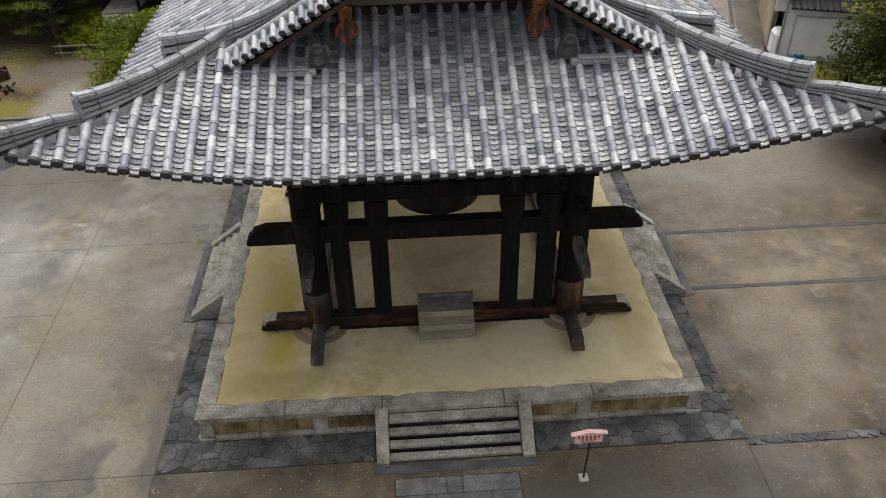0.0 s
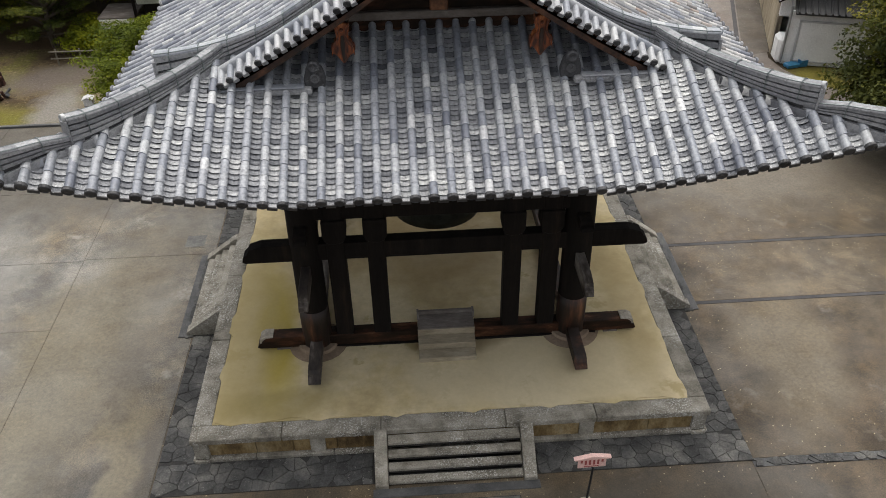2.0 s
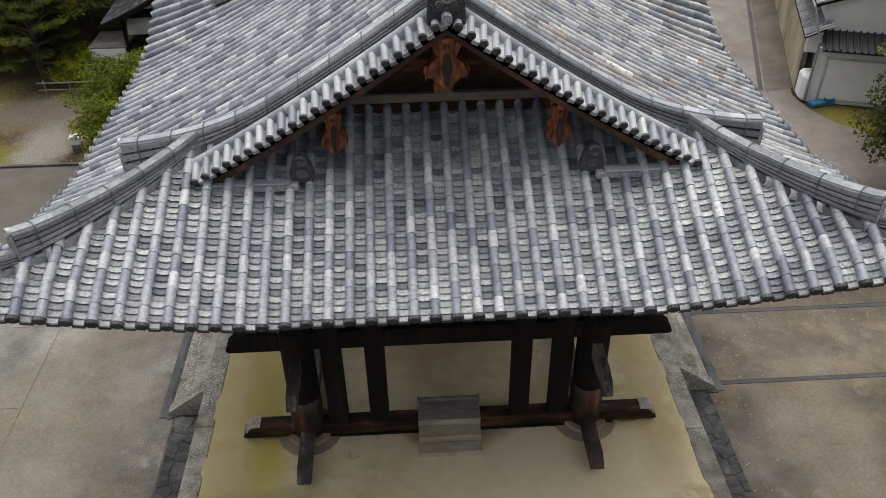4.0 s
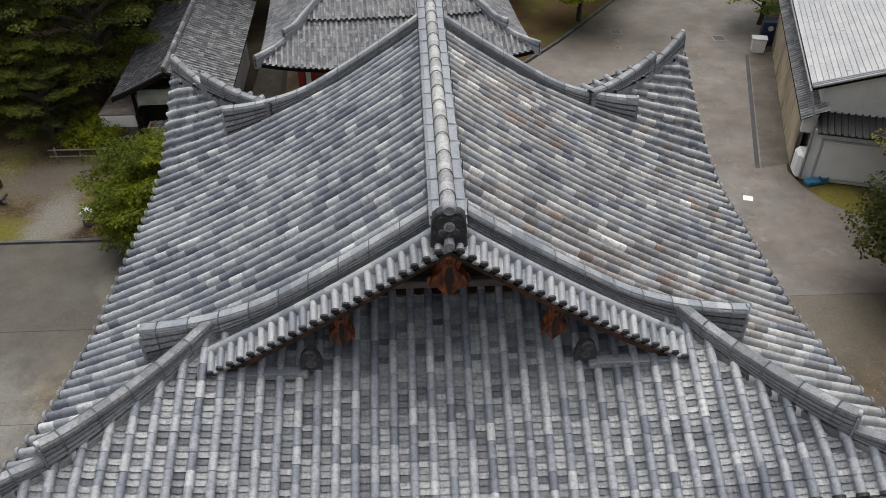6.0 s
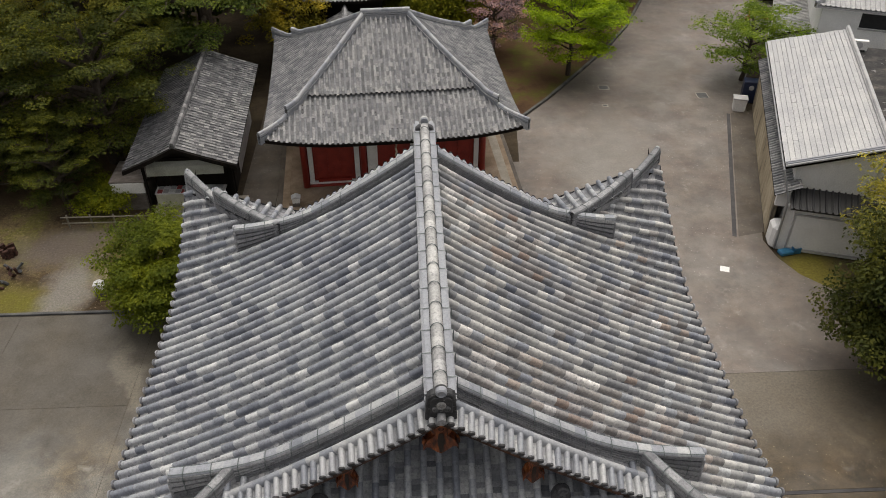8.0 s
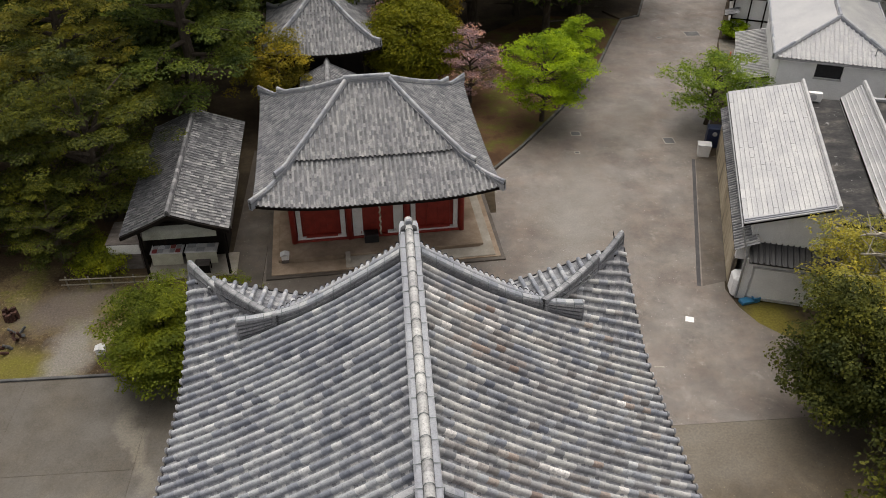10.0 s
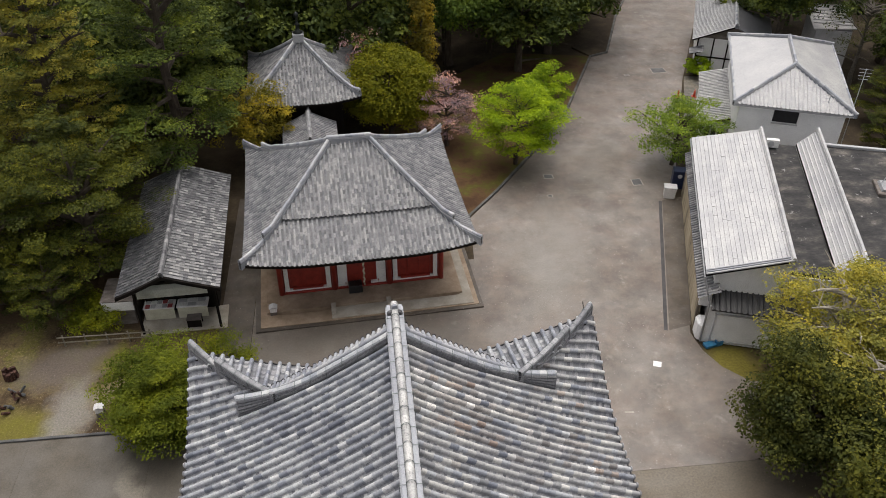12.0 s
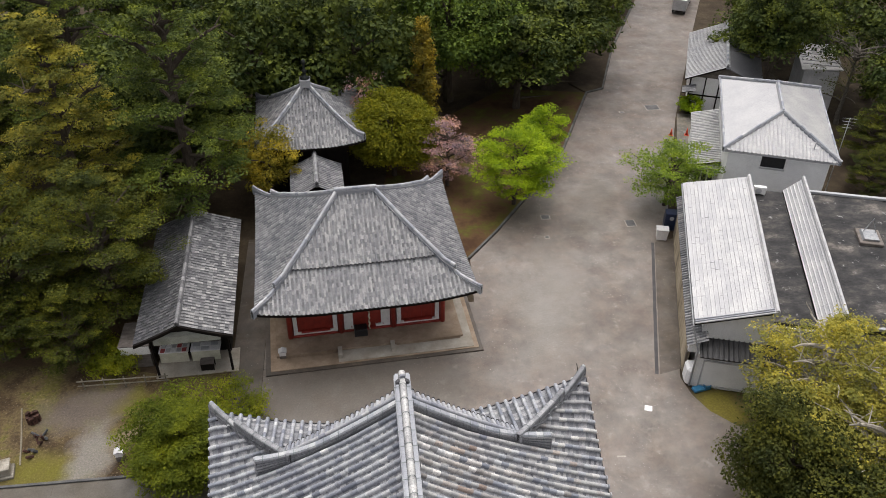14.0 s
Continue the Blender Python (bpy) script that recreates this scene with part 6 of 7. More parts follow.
part("back_wall", cuboid(-2.0, 2.2, -3.2, -3.1, 0, 3.8), BLACKWOOD, shed)
part("bargeboard", sweep([(3.0 - 3.0 * i / 8, -6.12, 3.81 + 1.14 * (0.85 * i / 8 + 0.15 * (i / 8) ** 2)) for i in range(9)], rect(0.06, -0.22, 0.0)), BLACKWOOD, shed)
part("bargeboard", sweep([(-2.7 + 2.7 * i / 8, -6.12, 3.74 + 1.21 * (0.85 * i / 8 + 0.15 * (i / 8) ** 2)) for i in range(9)], rect(0.06, -0.22, 0.0)), BLACKWOOD, shed)
annex = thing("lean_to", pose(-15.6, 42.9, 0), "low shed with a white board at its end", "shed")
part("wall", cuboid(-0.9, 0.8, 0, 2.0, 0, 1.3), GREYWOOD, annex)
part("board", cuboid(-0.95, 0.85, -0.06, 0.0, 1.1, 1.75, 0.01), WHITE, annex, "white board")
part("roof", prism([(-1.0, 1.75), (0.9, 1.75), (0.9, 1.83), (-1.0, 1.83)], -0.05, 2.2), GREYWOOD, annex)
for x0, x1, w in ((-1.95, -0.10, 5), (0.0, 1.85, 3)):
    desk = thing("sales_counter", pose(-12.42, 43.55, 0.06), "white-topped souvenir counter with charms laid out", "counter", "counters")
    part("top", cuboid(x0, x1, -0.55, 0.3, 0.82, 0.87, 0.01), WHITE, desk)
    part("front", cuboid(x0 + 0.05, x1 - 0.05, -0.5, -0.45, 0, 0.82), CREAM, desk)
    for i in range(w):
        for j in range(2):
            a = x0 + 0.12 + (x1 - x0 - 0.2) * i / w
            solo("charm_tray", cuboid(a, a + (x1 - x0 - 0.5) / w, -0.5 + 0.4 * j, -0.16 + 0.4 * j, 0.87, 0.91, 0.008), REDINK if (i + j) % 4 == 0 and x0 < 0 else (GREYPLASTER if (i + j) % 2 else WHITE), "small tray of charms on the counter", "tray", "charm trays", at=pose(-12.42, 43.55, 0.06))
stool = thing("stand", pose(-11.3, 42.35, 0), "dark wooden display stand before the counter", "stand")
part("top", cuboid(-0.45, 0.4, -0.3, 0.3, 0.62, 0.68, 0.01), GREYWOOD, stool)
part("front", cuboid(-0.42, 0.37, -0.28, -0.24, 0.1, 0.62), BLACKWOOD, stool)
for x in (-0.4, 0.33):
    for y in (-0.26, 0.22):
        part("leg", cuboid(x, x + 0.06, y, y + 0.06, 0, 0.62), BLACKWOOD, stool)
fence = thing("bamboo_fence", pose(0, 0, 0), "low grey bamboo rail fence in the yard", "fence")
for k in range(5):
    part("post", rod((-18.6 + 1.22 * k, 41.3, 0), (-18.6 + 1.22 * k, 41.3, 0.85), 0.05), BAMBOO, fence)
for z in (0.38, 0.75):
    part("rail", rod((-18.9, 41.22, z), (-13.5, 41.2, z), 0.04), BAMBOO, fence)
board_line = [(-21.95, 40.1), (-21.3, 37.8), (-20.8, 35.8)]
solo("edging_board", sweep([(x, y, 0) for x, y in board_line], rect(0.08, -0.05, 0.05)), BAMBOO, "low bleached edging board in the yard", "edging")
plinth = thing("stone_pedestal", pose(-21.45, 35.3, 0, 0, 0, 12), "grey stone pedestal at the edge of the yard", "pedestal")
part("base", cuboid(-0.55, 0.5, -0.5, 0.5, -0.02, 0.16, 0.02), STONE, plinth)
part("block", cuboid(-0.40, 0.36, -0.36, 0.36, 0.16, 0.62, 0.03), CONCRETE, plinth)
part("top", cuboid(-0.47, 0.43, -0.43, 0.43, 0.62, 0.74, 0.03), STONE, plinth)
rs = random.Random(12)
stn = thing("tree_stump", pose(-20.95, 39.05, 0, 0, 0, 20), "hollow dark red-brown stump in the yard", "stump", "old stumps")
ring = [(0.33 * (1 + rs.uniform(-0.12, 0.12)) * math.cos(k * math.pi / 6), 0.29 * (1 + rs.uniform(-0.12, 0.12)) * math.sin(k * math.pi / 6)) for k in range(12)]
for k in range(12):
    (x0, y0), (x1, y1) = ring[k], ring[(k + 1) % 12]
    part("stave", rod((x0, y0, 0), (x0 * 0.9, y0 * 0.9, 0.42 + rs.uniform(0, 0.2)), 0.09), LOAM, stn)
part("core", lathe([(0.31, 0), (0.30, 0.26), (0.04, 0.22)], 12), LOAM, stn)
for x, y, n in ((-20.2, 37.6, 7), (-20.35, 36.6, 4)):
    heap = thing("root_heap", pose(x, y, 0, 0, 0, 20), "broken pile of dark roots and stones in the yard", "heap", "root heaps")
    for k in range(n):
        d = k * 2.4
        p = Vector((0.22 * math.cos(d), 0.26 * math.sin(d), 0.0))
        part("root", rod(p, p + Vector((rs.uniform(-0.35, 0.35), rs.uniform(-0.35, 0.35), rs.uniform(0.18, 0.4))), rs.uniform(0.05, 0.10)), LOAM if k % 3 else DARKSTONE, heap)

# ---- the white buildings across the road ----
W = pose(18.05, 38.5, 0, 0, 0, -17.3)
store = thing("white_storehouse", W, "long white-walled storehouse with silvery tiled slopes", "storehouse")
LEN = 15.9


def slope(owner, u0, z0, u1, z1, v0, v1, mat, pitch=0.30, rad=0.06, step=0.42, seed=5, name="roof"):
    rng = random.Random(seed)
    w = u1 - u0
    f = lambda s, e: (u0 + e, (v0 + v1) / 2 - s, z0 + (z1 - z0) * e / w)
    ob = part(name, board(f, (v1 - v0) / 2, lambda s: w, 4, 3, 0.04, 0.12), BLACKWOOD, owner, "silvery tiled slope")
    cov, pan = Stack(), Stack()
    tile_face(f, (v1 - v0) / 2 - 0.05, lambda s: w - 0.02, pitch, rad, step, step * 0.8, cov, pan, None, rng=rng, lip=0.45)
    tagged(part("cover_tiles", cov.mesh("cover_tiles", [mat], True), None, ob), kind="stuff")
    tagged(part("pan_tiles", pan.mesh("pan_tiles", [mat]), None, ob), kind="stuff")
    return ob


def coursed(owner, u0, z0, u1, z1, v0, v_end, mat, n, name="roof", skew=0.0):
    """A slope of flat interlocking tiles that reads as long courses along the eave."""
    ob = part(name, prism([(u0, z0 - 0.14), (u1, z1 - 0.14), (u1, z1 - 0.02), (u0, z0 - 0.02)], v0, v_end - skew), BLACKWOOD, owner, "silvery tiled slope")
    rng = random.Random(n)
    for k in range(n):
        a, b = u0 + (u1 - u0) * k / n, u0 + (u1 - u0) * (k + 1.08) / n
        za, zb = z0 + (z1 - z0) * k / n, z0 + (z1 - z0) * (k + 1.08) / n
        d = rng.uniform(0, 0.006)
        v, v1 = v0, v_end - skew * k / n
        while v < v1 - 0.05:
            w = min(v1, v + rng.choice((0.6, 1.0, 1.6, 2.4, 3.2)))
            if v1 - w < 0.3:
                w = v1
            t = 0.052 + d + rng.choice((0, 0, 0, 0.012))
            part("tile_course", prism([(a, za + 0.006), (a - 0.01, za + t), (a + 0.06, za + t + 0.012), (b - 0.03, zb + 0.008), (b - 0.03, zb - 0.02), (a + 0.05, za - 0.01)], v, w - rng.choice((0.002, 0.002, 0.003, 0.012))), mat, ob)
            v = w
    return ob


coursed(store, 0.0, 4.48, 4.3, 6.05, 0.0, LEN, WHITETILE, 18, skew=0.85)
slope(store, -0.20, 3.12, 0.66, 3.60, -0.35, LEN, OLDTILE, 0.26, 0.06, 0.4, 6, "lower_roof")
ridge(store, [(4.3, -0.1 + (LEN - 0.75) * i / 10, 6.02) for i in range(11)], 0.26, 0.16, 2, 0.11, mat=WHITETILE, top=WHITETILE, wires=False, name="roof_ridge", cut_len=0.5)
for k in range(3):
    part("verge_course", sweep([(4.3 * i / 6, -0.10 + 0.17 * k, 4.55 + 1.57 * i / 6) for i in range(7)], dome(0.05, 0.05)), RIDGE, store)
part("road_wall", cuboid(0.62, 0.82, 0.4, LEN - 0.3, 0, 4.6), PLASTER, store, "white plastered wall")
part("end_wall", prism([(0.82, 0), (4.3, 0), (4.3, 5.95), (0.82, 4.68)], 0.35, 0.55), PLASTER, store, "white plastered end wall")
part("far_wall", prism([(0.82, 0), (4.3, 0), (4.3, 5.95), (0.82, 4.68)], LEN - 1.2, LEN - 1.0), PLASTER, store)
part("inner_wall", cuboid(4.2, 4.4, 0.35, LEN - 1.0, 0, 5.95), PLASTER, store)
part("low_gable", prism([(0.0, 2.2), (0.62, 2.2), (0.62, 3.45), (0.0, 3.1)], 0.0, 0.3), PLASTER, store)
part("low_wall", cuboid(0.06, 0.26, 0.5, LEN - 0.2, 0, 3.1), TANWALL, store, "tan weathered wall under the low eave")
part("shade_roof", prism([(-0.9, 2.62), (0.4, 3.15), (0.4, 3.22), (-0.9, 2.70)], 0.6, 5.4, axis="x"), BLACK, store, "black corrugated lean-to roof")
for k in range(16):
    part("corrugation", sweep([(0.75 + 0.3 * k, -0.9, 2.70), (0.75 + 0.3 * k, 0.35, 3.21)], dome(0.05, 0.02, 5)), BLACK, store)
part("lower_end_wall", cuboid(0.45, 5.4, -0.62, -0.45, 0, 2.7), PLASTER, store)
part("door_panel", cuboid(1.0, 4.8, -0.68, -0.62, 0.25, 2.2, 0.02), PLASTER, store, "pale door panel in a thin frame")
for x0, x1, z0, z1 in ((0.9, 4.9, 2.2, 2.28), (0.9, 0.98, 0.2, 2.2), (4.82, 4.9, 0.2, 2.2), (0.9, 4.9, 0.17, 0.25)):
    part("door_frame", cuboid(x0, x1, -0.71, -0.62, z0, z1), GREYPLASTER, store)
part("corner_pipe", rod((0.42, -0.72, 0.1), (0.42, -0.72, 3.0), 0.06), STEEL, store)
part("gutter", rod((-0.05, -0.2, 4.38), (-0.05, LEN, 4.38), 0.06), STEEL, store)
part("downpipe", rod((-0.05, -0.2, 4.36), (0.42, -0.72, 3.0), 0.05), STEEL, store)
flatb = thing("flat_roofed_block", W, "block with a stained black felt roof between silvery slopes", "building")
part("roof", cuboid(4.42, 6.9, 0.5, LEN - 0.6, 4.7, 4.95), FELT, flatb, "stained dark felt roof")
part("wall", cuboid(4.42, 7.95, 0.4, 0.6, 0, 4.7), PLASTER, flatb)
coursed(flatb, 6.9, 5.15, 8.0, 6.3, 0.2, LEN - 0.7, WHITETILE, 6, "strip_slope")
ridge(flatb, [(8.02, 0.1 + (LEN - 0.8) * i / 10, 6.26) for i in range(11)], 0.24, 0.16, 2, 0.10, mat=WHITETILE, top=WHITETILE, wires=False, name="roof_ridge", cut_len=0.5)
part("main_roof", cuboid(8.1, 18.5, 0.6, LEN - 0.4, 4.8, 5.1), FELT, flatb, "wide stained black felt roof")
part("main_wall", cuboid(8.1, 18.5, 0.65, LEN - 0.45, 0, 4.8), GREYPLASTER, flatb)
for a, b, c, d in ((8.1, 18.5, LEN - 0.65, LEN - 0.4), (18.3, 18.5, 0.6, LEN - 0.65), (8.2, 18.3, 0.6, 0.85)):
    part("parapet", cuboid(a, b, c, d, 5.1, 5.30, 0.03), RIDGE, flatb)
sky_l = thing("roof_skylight", W @ pose(11.7, 10.2, 5.1), "small metal-framed skylight on the felt roof", "skylight")
part("curb", cuboid(-0.75, 0.75, -0.9, 0.9, 0, 0.22, 0.03), GREYWOOD, sky_l)
part("pane", prism([(-0.55, 0.22), (0.55, 0.22), (0.45, 0.36), (-0.45, 0.36)], -0.6, 0.6), STEEL, sky_l)
for sx in (-0.4, 0.4):
    part("brace", rod((sx, 0.3, 0.3), (0.1, 0.5, 1.3), 0.03), STEEL, sky_l)
ac = thing("air_conditioner", W @ pose(5.2, LEN - 1.2, 4.95), "white outdoor air-conditioner unit on the flat roof", "air conditioner")
part("case", cuboid(-0.42, 0.42, -0.16, 0.16, 0.08, 0.66, 0.02), WHITE, ac)
part("fan_grille", lathe([(0.22, 0), (0.22, 0.02), (0.03, 0.03)], 18), GREYPLASTER, ac, at=pose(-0.1, -0.16, 0.37, 90))
for x in (-0.35, 0.35):
    part("foot", cuboid(x - 0.04, x + 0.04, -0.2, 0.2, 0, 0.08), STEEL, ac)

house = thing("tiled_house", pose(26.25, 55.46, 0, 0, 0, -20.5), "white-walled house under a silvery hipped roof", "house")
HW, HL = 8.4, 13.0
fr = lambda s, e: (HW / 2 + s, e, 6.2 + 1.75 * e / 3.9)
bk = lambda s, e: (HW / 2 - s, HL - e, 6.2 + 1.75 * e / 3.9)
lf = lambda s, e: (e, HL / 2 - s, 6.2 + 1.75 * e / (HW / 2))
rt = lambda s, e: (HW - e, HL / 2 + s, 6.2 + 1.75 * e / (HW / 2))
for f, half, top, mat, pit, rd in ((fr, HW / 2, lambda s: max(0.03, (HW / 2 - abs(s)) / (HW / 2) * 3.9), WHITETILE, 0.30, 0.055), (lf, HL / 2, lambda s: max(0.03, min(HW / 2, (HL / 2 - abs(s)) / 3.9 * HW / 2)), WHITETILE, 0.30, 0.014), (rt, HL / 2, lambda s: max(0.03, min(HW / 2, (HL / 2 - abs(s)) / 3.9 * HW / 2)), PALE, 0.30, 0.014), (bk, HW / 2, lambda s: max(0.03, (HW / 2 - abs(s)) / (HW / 2) * 3.9), WHITETILE, 0.30, 0.055)):
    ob = part("roof", board(f, half, top, 16, 4, 0.12 if rd > 0.03 else -0.02, 0.08), mat, house, "silvery tiled roof slope")
    if rd < 0.03:
        continue
    cov, pan = Stack(), Stack()
    tile_face(f, half - 0.03, lambda s, top=top: top(s) - 0.04, pit, rd, 0.33, 0.28, cov, pan, None, lip=0.6, base=0.1)
    tagged(part("cover_tiles", cov.mesh("cover_tiles", [mat], True), None, ob), kind="stuff")
    tagged(part("pan_tiles", pan.mesh("pan_tiles", [mat]), None, ob), kind="stuff")
ridge(house, [(HW / 2, 3.8 + (HL - 7.6) * i / 8, 7.93) for i in range(9)], 0.26, 0.16, 2, 0.11, mat=RIDGE, wires=False, name="main_ridge", cut_len=0.5)
for x in (0.0, HW):
    ridge(house, [(x + (HW / 2 - x) * i / 8, 3.85 * i / 8, 6.2 + 1.75 * i / 8) for i in range(9)], 0.24, 0.12, 2, 0.10, mat=RIDGE, wires=False, name="hip_ridge", cut_len=0.45)
    ridge(house, [(abs(x - 0.1), HL * i / 8 * 0.99 + 0.1, 6.22) for i in range(9)], 0.18, 0.05, 1, 0.07, mat=RIDGE, wires=False, name="verge", cut_len=0.6)
ridge(house, [(HW / 2 * i / 8, HL - 3.85 * i / 8, 6.2 + 1.75 * i / 8) for i in range(9)], 0.24, 0.12, 2, 0.10, mat=RIDGE, wires=False, name="hip_ridge", cut_len=0.45)
ridge(house, [(HW - HW / 2 * i / 8, HL - 3.85 * i / 8, 6.2 + 1.75 * i / 8) for i in range(9)], 0.24, 0.12, 2, 0.10, mat=RIDGE, wires=False, name="hip_ridge", cut_len=0.45)
for x0, x1, z0, z1 in ((0.55, 3.0, 0, 6.1), (3.0, 4.75, 0, 4.75), (3.0, 4.75, 5.75, 6.1), (4.75, HW - 0.55, 0, 6.1)):
    part("front_wall", cuboid(x0, x1, 0.55, 0.75, z0, z1), PLASTER, house, "white plastered wall")
part("window", cuboid(3.0, 4.75, 0.7, 0.8, 4.75, 5.75), BLACK, house, "dark open window")
part("window_sill", cuboid(2.95, 4.8, 0.45, 0.56, 4.68, 4.75), GREYPLASTER, house)
part("side_wall", cuboid(0.55, 0.75, 0.75, HL - 0.3, 0, 6.1), PLASTER, house)
part("side_wall", cuboid(HW - 0.75, HW - 0.55, 0.75, HL - 0.3, 0, 6.1), PLASTER, house)
part("rear_wall", cuboid(0.75, HW - 0.75, HL - 0.75, HL - 0.55, 0, 6.1), PLASTER, house)
slope(house, -1.75, 2.75, 0.5, 3.35, 3.2, HL - 0.2, PALE, 0.30, 0.05, 0.4, 8, "low_roof")
part("low_wall", cuboid(-1.5, 0.5, 3.4, HL - 0.4, 0, 2.75), PLASTER, house)
for k in range(3):
    part("window_slit", cuboid(-1.2 + 0.5 * k, -0.85 + 0.5 * k, 3.36, 3.4, 1.3, 2.3), BLACK, house)
for px, py, h in ((HW + 0.2, 2.3, 8.8), (HW - 1.9, 0.9, 7.2)):
    aer = thing("roof_aerial", pose(26.25, 55.46, 0, 0, 0, -20.5) @ pose(px, py, 0), "thin metal television aerial on a mast", "aerial", "aerials")
    part("mast", rod((0, 0, 0 if px > HW else 5.0), (0, 0, h), 0.03, n=6), STEEL, aer)
    for k in range(4):
        part("element", rod((-0.5 + 0.06 * k, 0, h - 0.25 * k - 0.05), (0.5 - 0.06 * k, 0, h - 0.25 * k - 0.05), 0.014, n=5), STEEL, aer)

rear = thing("rear_house", pose(31.0, 73.4, 0, 0, 0, -22), "grey-roofed house with white panels behind a hedge", "house")
slope(rear, -0.6, 3.4, 3.0, 5.0, 0.0, 12.0, WHITETILE, 0.3, 0.05, 0.4, 9)
f3 = lambda s, e: (6.6 - e, 6.0 + s, 3.4 + 1.6 * e / 3.6)
ob = part("roof", board(f3, 6.0, lambda s: 3.6, 4, 3, 0.04, 0.12), OLDTILE, rear, "grey tiled slope")
ridge(rear, [(3.0, 12.0 * i / 8, 5.0) for i in range(9)], 0.26, 0.16, 2, 0.11, wires=False, name="main_ridge", cut_len=0.5)
part("wall", cuboid(-0.1, 6.1, 0.7, 11.6, 0, 3.4), PLASTER, rear)
part("gable", prism([(-0.1, 3.4), (6.1, 3.4), (3.0, 4.85)], 0.7, 0.9), GREYWOOD, rear)
slope(rear, -0.7, 2.3, 0.3, 2.6, -0.6, 0.6, OLDTILE, 0.26, 0.06, 0.4, 10, "canopy")
for x in (-0.1, 1.3, 2.6, 4.0):
    part("timber", cuboid(x, x + 0.12, 0.62, 0.7, 0, 3.4), BLACKWOOD, rear)
part("rail", cuboid(-0.1, 6.1, 0.62, 0.7, 1.5, 1.62), BLACKWOOD, rear)
side = thing("metal_roofed_shed", pose(41.5, 72.0, 0, 0, 0, -20), "shed with a pale metal roof behind the house", "shed")
part("roof", prism([(-0.4, 4.6), (3.2, 4.9), (3.2, 5.0), (-0.4, 4.7)], -0.3, 6.0), GREYPLASTER, side)
part("wall", cuboid(-0.1, 3.0, 0, 5.8, 0, 4.6), GREYPLASTER, side)
for k in range(7):
    part("batten", cuboid(-0.35, 3.15, 0.4 + 0.85 * k, 0.5 + 0.85 * k, 4.98, 5.03), STEEL, side)
flat("side_yard", [(27.0, 64.5), (29.9, 64.0), (33.2, 72.4), (30.0, 73.0)], 0.012, SLAB, "grey paved forecourt beside the house", "forecourt")
for x, y in ((27.93, 68.8), (29.4, 68.7), (30.5, 68.5)):
    cone = thing("traffic_cone", pose(x, y, 0.012), "red-orange traffic cone on the forecourt", "traffic cone", "traffic cones")
    part("base", cuboid(-0.19, 0.19, -0.19, 0.19, 0, 0.04, 0.01), CONE, cone)
    part("body", lathe([(0.14, 0.04), (0.03, 0.70), (0.02, 0.70)], 12), CONE, cone, smooth=True)
truck = thing("parked_truck", pose(40.2, 100.5, 0, 0, 0, 62), "white parked truck at the end of the road", "truck")
part("bed", cuboid(-2.2, 2.2, -0.85, 0.85, 0.55, 1.9, 0.04), GREYPLASTER, truck)
part("cab", prism([(2.25, 0.4), (3.6, 0.4), (3.7, 1.1), (3.3, 1.95), (2.25, 1.95)], -0.82, 0.82, 0.05), WHITE, truck)
part("windscreen", prism([(3.68, 1.15), (3.34, 1.88), (3.38, 1.90), (3.73, 1.17)], -0.7, 0.7), BLACK, truck)
for x in (-1.5, 2.7):
    for y in (-0.8, 0.62):
        part("wheel", rod((x, y, 0.33), (x, y + 0.18, 0.33), 0.33, n=16), BLACK, truck)
bin1 = thing("waste_bin", pose(21.65, 53.0, 0, 0, 0, -15), "white plastic box bin beside the wall", "bin")
part("body", prism([(-0.38, 0), (0.38, 0), (0.44, 0.85), (-0.44, 0.85)], -0.32, 0.32, 0.03), WHITE, bin1)
part("lid", cuboid(-0.47, 0.47, -0.36, 0.36, 0.85, 0.93, 0.02), GREYPLASTER, bin1)
bin2 = thing("wheeled_bin", pose(22.75, 54.3, 0, 0, 0, -15), "navy blue vending cabinet with a pale mark", "bin")
part("body", cuboid(-0.5, 0.5, -0.4, 0.4, 0, 1.5, 0.03), NAVY, bin2)
part("mark", lathe([(0.17, 0), (0.17, 0.012), (0.05, 0.013)], 16), GREYPLASTER, bin2, at=pose(0, -0.4, 1.1, 90))
tank = thing("covered_heap", pose(18.55, 38.25, 0, 0, 0, -10), "pale sheet-wrapped heap at the storehouse corner", "heap")
part("cover", cuboid(-0.48, 0.52, -0.55, 0.45, 0, 1.35, 0.16), PLASTER, tank, "pale sheet drawn over a stack")
part("board", cuboid(0.35, 0.75, 0.1, 0.2, 0, 1.9), PLANK, tank)
crate = thing("blue_crate", pose(18.85, 37.35, 0, 0, 0, 12), "blue plastic crate beside the heap", "crate")
part("tray", cuboid(-0.5, 0.2, -0.22, 0.22, 0, 0.2, 0.03), BLUE, crate)
for x0, x1, y0, y1 in ((0.22, 0.62, -0.2, -0.16), (0.22, 0.62, 0.2, 0.24), (0.22, 0.26, -0.16, 0.2), (0.58, 0.62, -0.16, 0.2)):
    part("frame_bar", cuboid(x0, x1, y0, y1, 0, 0.32), BLUE, crate)


